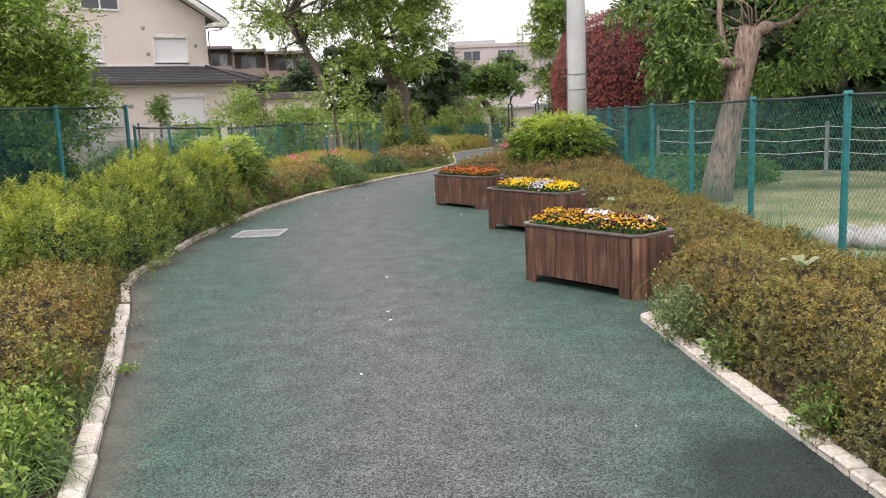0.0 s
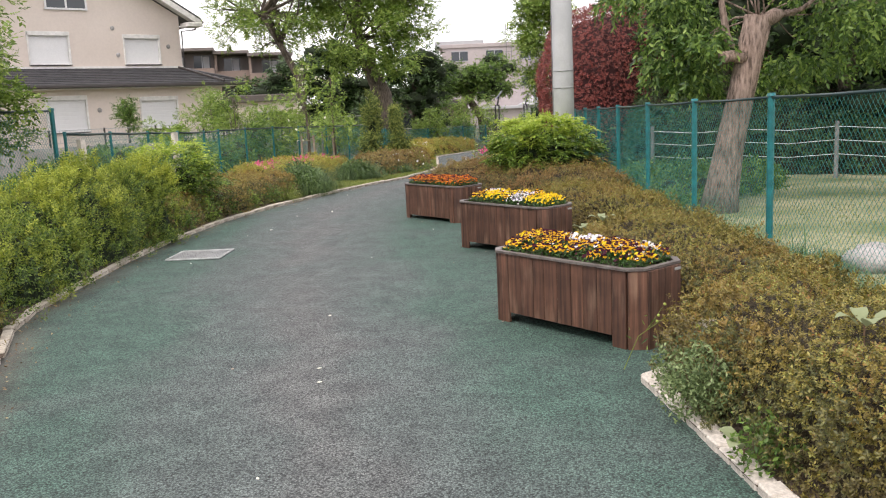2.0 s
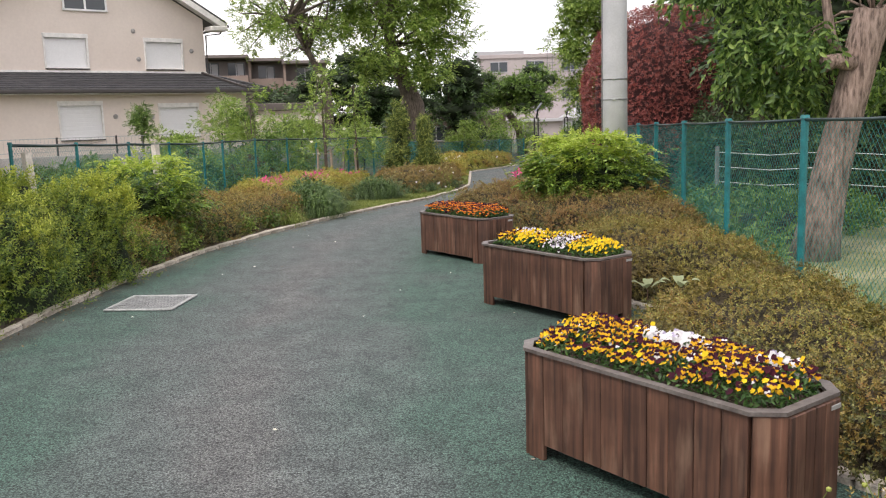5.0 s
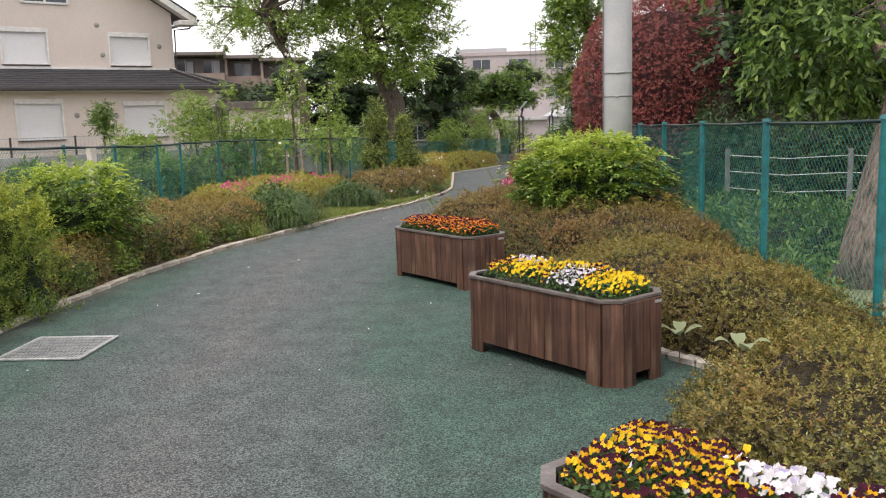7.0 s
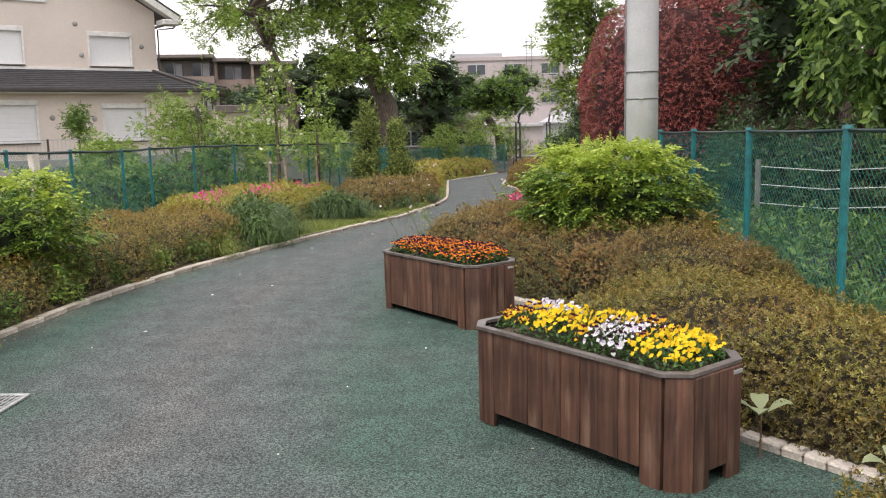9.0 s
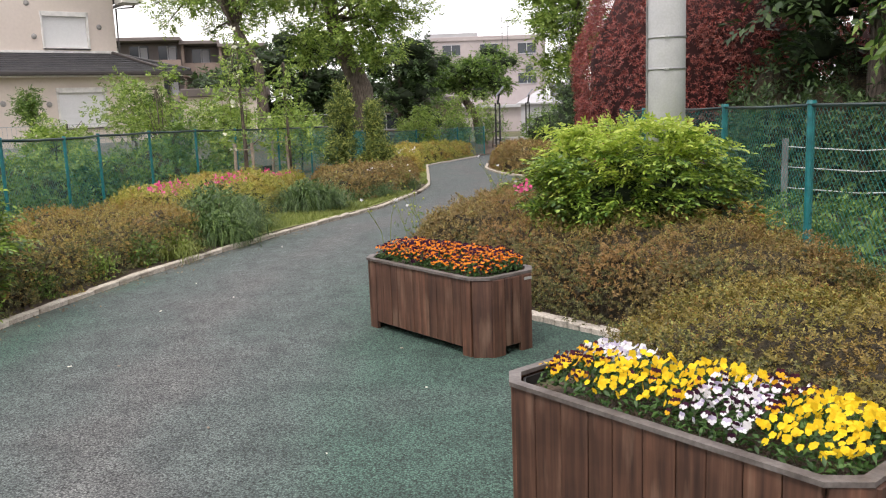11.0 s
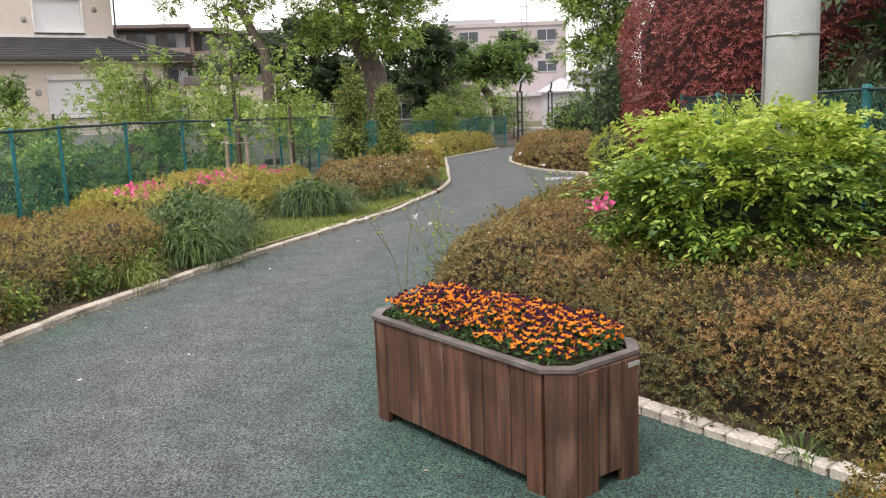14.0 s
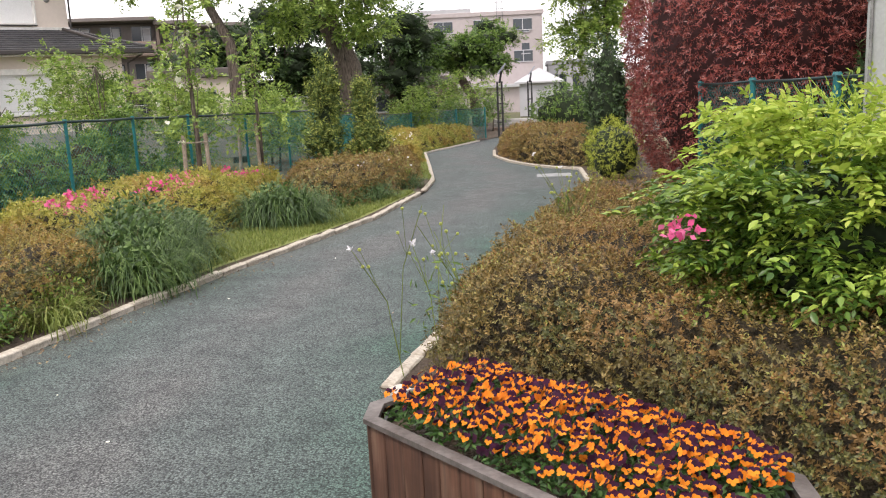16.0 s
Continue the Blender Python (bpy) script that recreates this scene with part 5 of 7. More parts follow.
# ---- trees ----
def lopped_tree():
    """Big trunk cut off above the fence, with side limbs that carry whorls of large drooping leaves."""
    b0 = np.array((3.2, 11.2, 0))
    e = tree("lopped_tree", "leaning lopped tree with pale bark and large drooping green leaves", tuple(b0),
             [(-0.08, 0, -0.05), (-0.03, 0, 0.35), (0.06, 0, 0.9), (0.2, 0, 1.57), (0.30, 0, 2.05), (0.40, 0, 2.5)], [0.27, 0.215, 0.18, 0.165, 0.17, 0.175],
             [((-0.63, 0.35, 2.75), (0.5, 0.55, 0.26)), ((-0.58, 0.4, 2.3), (0.5, 0.5, 0.22)), ((-0.28, 0.5, 1.9), (0.45, 0.5, 0.2)), ((-1.08, 0.65, 2.95), (0.5, 0.5, 0.24)), ((-0.45, 0.4, 3.2), (0.6, 0.6, 0.3)),
              ((-0.18, 0.05, 2.2), (0.4, 0.4, 0.2)), ((-0.66, 0.6, 1.95), (0.4, 0.4, 0.18)), ((-0.2, 0.5, 1.75), (0.5, 0.5, 0.22)), ((0.2, 0.8, 3.4), (0.7, 0.6, 0.4)), ((-0.2, 1.2, 2.6), (0.6, 0.6, 0.3)),
              ((1.15, 0.3, 2.9), (0.6, 0.6, 0.34)), ((1.5, 0.2, 2.45), (0.55, 0.6, 0.26)), ((1.3, 0.8, 2.0), (0.6, 0.6, 0.26)), ((0.9, 1.1, 1.75), (0.6, 0.5, 0.24)), ((2.2, 0.5, 2.7), (0.65, 0.6, 0.34)),
              ((2.1, 0.9, 2.1), (0.6, 0.6, 0.28)), ((2.9, 0.7, 2.3), (0.65, 0.6, 0.3)), ((3.0, 1.0, 3.0), (0.7, 0.7, 0.4)), ((1.8, 1.4, 3.4), (0.9, 0.7, 0.4)), ((0.8, -0.4, 3.3), (0.5, 0.5, 0.3)), ((3.6, 1.4, 2.5), (0.7, 0.7, 0.4)),
              ((1.9, -0.5, 3.1), (0.6, 0.5, 0.3))],
             L_TREE, 760, 0.086, 101, M_PALEBARK, 0.02, 0.42, 2.1, limb_from=0.75, per_sprig=7, sprig=0.75, every=2, flat=False, fine=True)
    part("cut_stub", tube([b0 + (0.2, -0.1, 2.0), b0 + (0.02, -0.2, 2.03), b0 + (-0.09, -0.24, 2.0)], [0.08, 0.07, 0.085], 10), M_PALEBARK, e, smooth=True)
    part("burl", tube([b0 + (0.44, -0.05, 2.42), b0 + (0.58, -0.1, 2.5), b0 + (0.66, -0.1, 2.52)], [0.08, 0.095, 0.05], 10), M_PALEBARK, e, smooth=True)
    part("limb", tube([b0 + (0.6, -0.08, 2.48), b0 + (0.9, -0.1, 2.56), b0 + (1.2, -0.1, 2.8), b0 + (1.9, -0.1, 3.0)], [0.035, 0.028, 0.02, 0.01], 8), M_PALEBARK, e, smooth=True)
    part("limb", tube([b0 + (0.12, -0.02, 1.98), b0 + (0.0, -0.05, 2.3), b0 + (-0.06, -0.02, 2.7), b0 + (-0.02, 0, 3.3)], [0.06, 0.05, 0.04, 0.025], 8), M_PALEBARK, e, smooth=True)
    for dx, dz, ln in ((0.27, 2.46, 0.5), (0.36, 2.5, 0.36), (0.46, 2.48, 0.44)):
        part("young_shoot", tube([b0 + (dx, -0.05, dz), b0 + (dx - 0.05, -0.1, dz + ln)], [0.012, 0.006], 6), M_PALEBARK, e, smooth=True)
    return e


lopped_tree()
tree("garden_tree", "leafy green garden tree behind the taller fence", (-6.7, 9.0, 0), [(0, 0, -0.05), (0.05, 0, 1), (0, 0.05, 2.2)], [0.09, 0.07, 0.04],
     crown_clusters((0.1, 0, 2.2), (1.35, 1.3, 2.1), 78, 0.40, 111, -0.97), L_FRESH, 620, 0.075, 112, limb_r=0.02)
tree("garden_tree", "dark green tree behind the taller fence", (-7.0, 6.0, 0), [(0, 0, -0.05), (0.05, 0, 1), (0, 0.05, 2.2)], [0.10, 0.08, 0.05],
     crown_clusters((0.1, 0, 2.0), (1.4, 1.8, 2.0), 66, 0.5, 113, -0.97), L_MID, 380, 0.085, 114, limb_r=0.025)
tree("big_tree", "large old broadleaf tree with a thick grey trunk", (-6.3, 36.2, -0.5), [(0, 0, -0.1), (0, 0, 1.5), (-0.05, 0, 2.7), (-0.55, 0, 3.9), (-1.0, 0, 5.2), (-1.0, 0, 7)], [0.52, 0.41, 0.38, 0.34, 0.25, 0.14],
     crown_clusters((-0.55, 0, 6.4), (3.0, 2.6, 3.1), 70, 0.8, 115, -0.9), L_FRESH, 600, 0.14, 116, limb_r=0.10, every=3)
tree("old_tree", "old branching tree with sparse light foliage", (-9.4, 34.2, -0.4), [(0, 0, -0.1), (0.05, 0, 2.3), (0.0, 0, 3.4), (-0.7, 0, 4.8), (-1.4, 0, 6.0)], [0.24, 0.18, 0.16, 0.12, 0.06],
     crown_clusters((-0.9, 0, 6.3), (3.2, 2.2, 2.2), 56, 0.55, 117, -0.85), L_FRESH, 400, 0.11, 118, limb_r=0.10)
tree("dome_tree", "broad flat-domed dark green tree", (-3.6, 55, -0.7), [(0, 0, -0.1), (-0.2, 0, 1.5), (-0.9, 0, 2.6), (-0.6, 0, 3.6)], [0.32, 0.26, 0.24, 0.12],
     crown_clusters((-0.2, 0, 3.75), (3.1, 2.5, 1.45), 42, 0.75, 119, -0.6), L_MID, 720, 0.14, 120, limb_r=0.10, inner=True)
tree("street_tree", "slender light green tree beside the far path", (1.0, 29.6, G(29.6)), [(0, 0, -0.1), (0.05, 0, 2), (0.0, 0, 4.5)], [0.12, 0.09, 0.04],
     crown_clusters((-0.35, 0, 4.2), (1.3, 1.0, 2.4), 56, 0.44, 121, -0.9), L_FRESH, 430, 0.10, 122, limb_r=0.03)
for i, (x, y, r, zc, mt) in enumerate(((-9.5, 46, 2.6, 3.0, L_DARK), (-7.0, 48, 2.4, 3.6, L_DARK), (-12.5, 44, 2.4, 3.4, L_DARK), (-6.9, 52, 2.2, 3.0, L_MID), (-11.0, 45, 2.2, 4.3, L_DARK), (-15, 46, 2.2, 2.6, L_DARK), (-8.2, 42.5, 1.5, 1.6, L_DARK))):
    tree("background_tree", "dense dark green tree among the houses", (x, y, G(y)), [(0, 0, -0.1), (0.05, 0, 1.5), (0, 0, 3.4)], [0.2, 0.17, 0.08],
         crown_clusters((0, 0, zc), (r * 0.75, r * 0.7, zc * 0.62), 16, r * 0.42, 130 + i, -0.9), mt, 380, 0.19, 140 + i, limb_r=0.06, inner=True, group="background trees")
for i, (x, y, r, zc) in enumerate(((6.4, 16.8, 2.3, 3.4), (10.4, 17.0, 2.4, 3.2), (4.4, 18.0, 2.0, 4.2), (11.5, 14.5, 2.4, 3.0), (7.0, 18.5, 2.6, 4.0), (4.4, 24.5, 2.4, 3.6), (8.5, 23.5, 2.6, 3.6), (12.5, 20, 2.8, 3.4), (6.3, 28, 2.6, 3.6))):
    tree("shade_tree", "dense dark green tree at the back of the lawn", (x, y, 0), [(0, 0, -0.1), (0.05, 0, 1.5), (0, 0, 3.4)], [0.2, 0.17, 0.08],
         crown_clusters((0, 0, zc), (r * 0.8, r * 0.7, zc * 0.7), 20, r * 0.40, 150 + i, -0.95), L_DARK, 400, 0.15, 160 + i, limb_r=0.06, inner=True, group="trees at the back of the lawn")


def sapling(x, y, h, label, seed, mat, flowers=0):
    rng = np.random.default_rng(seed)
    z = G(y)
    cl = []
    for k in range(22):
        f = 0.34 + 0.66 * (k + rng.random()) / 22
        a = k * 2.4 + rng.uniform(-0.4, 0.4)
        r = 0.80 * (1.15 - f) * rng.uniform(0.5, 1.0)
        cl.append(((r * math.cos(a), r * math.sin(a), h * f), (0.26, 0.26, 0.07)))
    e = tree("young_tree", label, (x, y, z), [(0, 0, -0.05), (0.02, 0, h * 0.35), (-0.01, 0, h * 0.7), (0, 0, h)], [0.04, 0.034, 0.022, 0.006], cl, mat, 84, 0.07, seed, limb_r=0.012, aspect=0.5, limb_from=0.3, group="young trees with stakes")
    if flowers:
        pick = rng.choice(22, flowers)
        P = np.array([np.array(cl[k][0]) + rng.normal(0, 0.1, 3) + (0, 0, 0.07) for k in pick]) + np.array((x, y, z))
        for q in P:
            leaves("bract", np.repeat(q[None], 4, 0), np.tile([0, -0.4, 0.8], (4, 1)), 0.085, F_CREAM, e, 0.75, rng=rng, label="cream flower bract")
    return e


sapling(-5.12, 20.5, 2.95, "young flowering dogwood with creamy white bracts", 171, L_FRESH, 26)
sapling(-5.28, 23.6, 2.7, "young slender tree with fresh leaves tied to stakes", 172, L_FRESH)


def stakes(x, y, label, seed):
    e = thing("tree_stakes", label, "stakes", group="stakes")
    for dx, lean in ((-0.20, 0.03), (0.16, -0.03)):
        part("stake", tube([(x + dx, y, G(y) - 0.1), (x + dx + lean, y, 1.02)], [0.03, 0.028], 9), M_STAKE, e)
    part("crossbar", tube([(x - 0.19, y - 0.03, 0.90), (x + 0.16, y - 0.03, 0.91)], [0.009, 0.009], 8), M_STAKE, e)
    return e


stakes(-5.08, 20.4, "weathered timber stakes tied round a young tree", 1)
stakes(-5.42, 23.5, "weathered timber stakes with a cross bar", 2)


# ---- grass, weeds and blossom ----
def scatter(poly, n, seed):
    rng = np.random.default_rng(seed)
    pts = np.array(poly, float)
    lo, hi = pts.min(0), pts.max(0)
    x, y = rng.uniform(lo[0], hi[0], n * 4), rng.uniform(lo[1], hi[1], n * 4)
    ok = poly_dist(x, y, poly) > 0
    x, y = x[ok][:n], y[ok][:n]
    return np.column_stack([x, y, GV(y) + 0.028])


turf = thing("grass_strip", "short yellow-green turf between kerb and beds", "grass", kind="stuff")
P = scatter([(-3.55, 16.0), (-3.15, 17.3), (-2.75, 19.4), (-2.5, 22.4), (-2.9, 22.6), (-3.4, 20.4), (-4.0, 18.5), (-4.2, 16.8), (-4.0, 15.6)], 26000, 201)
blades("blades", P, 0.06, 0.006, L_TURF, turf, 0.9, np.random.default_rng(201))
sheet("turf_ground", [(-3.5, 16.0), (-3.12, 17.3), (-2.72, 19.4), (-2.47, 22.4), (-2.9, 22.6), (-3.4, 20.4), (-4.0, 18.5), (-4.2, 16.8), (-3.9, 15.4)], 0.034, grainy("turf_soil", (0.16, 0.19, 0.05), (0.26, 0.28, 0.09), 5, 0.95, 0.5, 40), "short turf verge")
turf2 = thing("grass_strip", "short turf beyond the bend of the path", "grass", kind="stuff")
blades("blades", scatter([(-2.5, 24.6), (-2.95, 27.6), (-3.9, 34.2), (-3.45, 37.2), (-2.8, 41.6), (-3.2, 41.6), (-4.2, 34), (-3.3, 28), (-2.85, 24.8)], 9000, 203), 0.09, 0.012, L_TURF, turf2, 0.9)
field = thing("lawn_grass", "thin pale grass on the lawn behind the fence", "grass", kind="stuff")
blades("blades", scatter([(3.1, 6), (3.3, 4), (9, 4), (14, 14), (4, 14.5), (2.6, 13)], 22000, 204) + np.array([0, 0, 0.02]), 0.035, 0.006, L_TURF, field, 0.9)


def arching(name, P, D, length, width, mat, parent, rng):
    """Grass blades that rise, bend over and hang, each of four pieces, leaning along D."""
    n = len(P)
    ln = (length * rng.uniform(0.55, 1.2, n))[:, None]
    s = np.stack([-D[:, 1], D[:, 0], np.zeros(n)], 1) * width * 0.5
    bend = rng.uniform(0.7, 2.3, n)[:, None]
    z = np.array([0, 0, 1.0])
    V, th, p = [], rng.uniform(0.05, 0.9, n)[:, None], P.copy()
    for k, w in enumerate((1.0, 0.95, 0.8, 0.5)):
        V += [p - s * w, p + s * w]
        p = p + (z * np.cos(th) + D * np.sin(th)) * ln * 0.27
        th = th + bend * (0.35 + 0.2 * k)
    V.append(p)
    v = np.stack(V, 1)
    i = (np.arange(n) * 9)[:, None]
    t = np.concatenate([i + q for q in ([0, 1, 3], [0, 3, 2], [2, 3, 5], [2, 5, 4], [4, 5, 7], [4, 7, 6], [6, 7, 8])], axis=1).reshape(-1, 3)
    return link_mesh(name, np_mesh(name, v.reshape(-1, 3), t), mat, parent)


def clump(x, y, h, w, n, mat, seed, label, group="grass clumps"):
    rng = np.random.default_rng(seed)
    e = thing("grass_clump", label, "grass", group=group, kind="stuff")
    off = rng.normal(0, 1, (n, 2)) * w * 0.40
    P = np.column_stack([x + off[:, 0], y + off[:, 1], np.zeros(n)])
    P[:, 2] = GV(P[:, 1]) + 0.02
    a = np.arctan2(off[:, 1], off[:, 0]) + rng.normal(0, 0.7, n)
    arching("blade_tuft", P, np.column_stack([np.cos(a), np.sin(a), np.zeros(n)]), h * 1.25, 0.0095, mat, e, rng)
    return e


for i, (x, y, h, w, n, mt) in enumerate(((-4.15, 15.5, 0.32, 0.32, 900, L_GRASS), (-4.35, 16.4, 0.36, 0.45, 1300, L_GRASSDARK), (-3.85, 15.75, 0.46, 0.42, 1300, L_GRASS), (-4.2, 16.7, 0.6, 0.5, 1700, L_GRASSDARK), (-4.0, 16.3, 0.52, 0.42, 1200, L_GRASSDARK), (-3.6, 19.1, 0.56, 0.46, 2000, L_GRASSDARK), (-3.8, 15.9, 0.34, 0.36, 900, L_GRASS), (-3.85, 20.0, 0.34, 0.4, 900, L_GRASS),
                                         (-3.15, 21.5, 0.40, 0.45, 1000, L_GRASSDARK), (-3.4, 20.7, 0.38, 0.45, 900, L_GRASS), (-2.9, 23.2, 0.36, 0.35, 900, L_GRASSDARK), (-3.9, 14.7, 0.30, 0.26, 420, L_TURF), (0.66, 11.5, 0.15, 0.08, 40, L_GRASS), (-6.15, 15.8, 0.4, 0.6, 900, L_GRASS), (-5.75, 14.4, 0.4, 0.6, 900, L_GRASS),
                                         (-6.1, 17.3, 0.4, 0.5, 800, L_GRASS), (-6.2, 19.0, 0.4, 0.5, 800, L_GRASS), (1.9, 13.4, 0.5, 0.5, 900, L_GRASS), (2.1, 12.0, 0.45, 0.4, 700, L_GRASS), (2.4, 8.6, 0.55, 0.3, 420, L_GRASS), (2.45, 7.4, 0.5, 0.3, 400, L_GRASS),
                                         (1.5, 9.5, 0.35, 0.15, 160, L_GRASS), (1.1, 10.35, 0.3, 0.12, 120, L_GRASS), (-1.75, 2.2, 0.22, 0.2, 260, L_GRASS), (-2.0, 2.7, 0.26, 0.25, 320, L_GRASS), (-1.5, 1.5, 0.25, 0.2, 320, L_GRASS), (-1.3, 1.0, 0.25, 0.2, 300, L_GRASS),
                                         (2.86, 6.0, 0.42, 0.22, 420, L_GRASS), (2.74, 6.7, 0.46, 0.22, 420, L_GRASS), (2.95, 5.2, 0.4, 0.22, 420, L_GRASS), (2.58, 7.9, 0.46, 0.2, 360, L_GRASS), (3.1, 4.4, 0.4, 0.2, 360, L_GRASS), (2.3, 9.6, 0.45, 0.25, 420, L_GRASS), (2.2, 10.6, 0.45, 0.25, 420, L_GRASS), (3.0, 6.9, 0.4, 0.3, 500, L_GRASSDARK), (3.3, 5.6, 0.35, 0.3, 500, L_GRASSDARK))):
    clump(x, y, h, w, n, mt, 210 + i, "arching clump of long green grass in the bed" if h > 0.3 else "small tuft of green grass by the kerb")

for i, (poly, h, mt, lab) in enumerate((
        ([(2.5, 10.4), (2.15, 12.3), (1.85, 16), (2.7, 16.2), (4.8, 15.3), (4.4, 13.6), (3.4, 12.4), (2.8, 11.6)], 0.34, L_MID, "weedy green undergrowth behind the wire fence"),
        ([(2.5, 17.0), (4.4, 16.3), (6.0, 15.9), (7.6, 14.9), (9.0, 13.8), (11, 15.5), (7.5, 18.6), (2.6, 19.2)], 1.5, L_DARK, "dense shaded evergreen shrubs behind the rope fence"),
        ([(-5.9, 10.8), (-6.1, 14), (-6.6, 17), (-6.7, 20), (-6.0, 22.5), (-8, 23), (-9.5, 18), (-8, 12)], 0.75, L_MID, "rank green undergrowth behind the low fence"),
        ([(-5.5, 2.8), (-5.7, 6), (-5.75, 9.3), (-6.8, 9.6), (-7.2, 6), (-6.6, 2.6)], 1.15, L_DARK, "shaded green undergrowth under the garden trees"))):
    hedge("undergrowth", lab, poly, h, mt, 480, 0.088, 0.5, 240 + i, 0.4, "undergrowth", aspect=0.35, twigs=False, tuft=0.14)


def weed(x, y, r, h, mat, n, leaf, seed, label):
    rng = np.random.default_rng(seed)
    e = thing("weed", label, "weed", group="weeds along the kerb")
    p, nn = blob_points((x, y, G(y) + h * 0.5), (r, r, h * 0.55), n, rng, 0.8, 0.2)
    p = p[p[:, 2] > G(y) + 0.03]
    leaves("leaves", p, nn[:len(p)], leaf, mat, e, 0.4, rng=rng)
    for k in range(5):
        a = rng.uniform(0, 6.28)
        part("stem", tube([(x, y, G(y)), (x + r * 0.5 * math.cos(a), y + r * 0.5 * math.sin(a), G(y) + h * rng.uniform(0.6, 1.0))], [0.004, 0.002], 5), M_TWIG, e)
    return e


weed(1.72, 3.80, 0.2, 0.38, L_MUGWORT, 3200, 0.026, 300, "fresh green mugwort growing over the kerb")
weed(1.66, 4.2, 0.13, 0.3, L_MUGWORT, 1300, 0.024, 301, "fresh green mugwort growing over the kerb corner")
weed(1.88, 3.2, 0.15, 0.26, L_MID, 600, 0.032, 302, "fresh green weed at the foot of the azaleas")
weed(2.13, 2.2, 0.17, 0.26, L_MID, 600, 0.034, 303, "fresh green weed at the foot of the azaleas")
weed(-1.62, 1.75, 0.28, 0.34, L_FRESH, 1300, 0.042, 304, "leafy green weeds beside the pale kerb")
weed(-2.1, 2.7, 0.28, 0.34, L_FRESH, 1300, 0.042, 305, "leafy green weeds beside the pale kerb")
weed(-1.3, 0.95, 0.28, 0.34, L_FRESH, 1300, 0.042, 306, "leafy green weeds beside the pale kerb")
for i, (x, y, r, h) in enumerate(((-4.05, 16.1, 0.32, 0.48), (-4.3, 16.9, 0.36, 0.6), (-3.75, 15.6, 0.24, 0.36), (-3.6, 19.0, 0.34, 0.5), (-4.1, 16.5, 0.3, 0.5), (-4.2, 17.6, 0.26, 0.4))):
    weed(x, y, r, h, L_GRASSDARK, 1500, 0.075, 370 + i, "leafy dark green weeds among long grass")
for i, (x, y) in enumerate(((-4.12, 10.9), (-4.15, 11.8), (-4.2, 12.7), (-4.1, 13.5), (-4.0, 14.2), (-3.95, 14.9), (-4.05, 15.4), (-4.1, 9.9))):
    weed(x, y, 0.2, 0.34, (L_MID, L_FRESH)[i % 2], 700, 0.04, 360 + i, "leafy green weeds in front of the bronze azaleas")
rng = np.random.default_rng(380)
for i in range(14):
    wy = rng.uniform(1.2, 3.1)
    weed(-1.36 - 0.47 * (wy - 1.42) - rng.uniform(0, 0.65), wy, 0.18, rng.uniform(0.22, 0.36), (L_FRESH, L_MID, L_MID)[i % 3], 650, 0.040, 381 + i, "leafy green weeds beside the pale kerb")
for i, (x, y) in enumerate(((-1.42, 1.45), (-1.75, 1.95), (-1.95, 2.4), (-2.15, 2.8), (-1.3, 1.0), (-2.1, 1.7))):
    clump(x, y, 0.22, 0.16, 420, L_GRASS, 400 + i, "small tuft of green grass by the kerb")
weed(-1.75, 3.05, 0.07, 0.09, L_FRESH, 90, 0.035, 307, "small weed in the joint of the path")


def broad_plant(x, y, z, n, size, seed, label):
    """A few large leaves standing out of the hedge."""
    rng = np.random.default_rng(seed)
    e = thing("broad_leaf_plant", label, "plant", group="broad-leaved seedlings")
    for k in range(n):
        a = 6.28 * k / n + rng.uniform(-0.3, 0.3)
        d, q = Vector((math.cos(a), math.sin(a), 0)), Vector((-math.sin(a), math.cos(a), 0))
        bm = bmesh.new()
        rows = []
        for f, w in ((0.0, 0.08), (0.3, 0.34), (0.6, 0.36), (0.85, 0.2), (1.0, 0.02)):
            c = Vector((x, y, z + 0.05 * math.sin(f * 2.4))) + d * (0.03 + f * size)
            rows.append([bm.verts.new(c + q * w * size * s + Vector((0, 0, 0.05 * size * abs(s)))) for s in (-1, 0, 1)])
        for r0, r1 in zip(rows, rows[1:]):
            for j in range(2):
                bm.faces.new((r0[j], r0[j + 1], r1[j + 1], r1[j]))
        part("leaf", bm, L_SEEDLING, e, smooth=True)
    part("stem", tube([(x, y, z - 0.35), (x, y, z + 0.01)], [0.006, 0.004], 6), M_TWIG, e)
    return e


broad_plant(1.44, 7.4, 0.50, 4, 0.095, 311, "seedling with large pale green leaves above the azaleas")
broad_plant(1.32, 8.75, 0.22, 4, 0.115, 312, "seedling with large green leaves beside a planter")
broad_plant(2.35, 3.5, 0.56, 4, 0.10, 313, "seedling with large pale green leaves above the azaleas")
broad_plant(2.0, 4.1, 0.3, 3, 0.10, 314, "seedling with large green leaves in the hedge")
broad_plant(1.80, 3.22, 0.12, 3, 0.10, 315, "seedling with large pale leaves lying over the kerb")


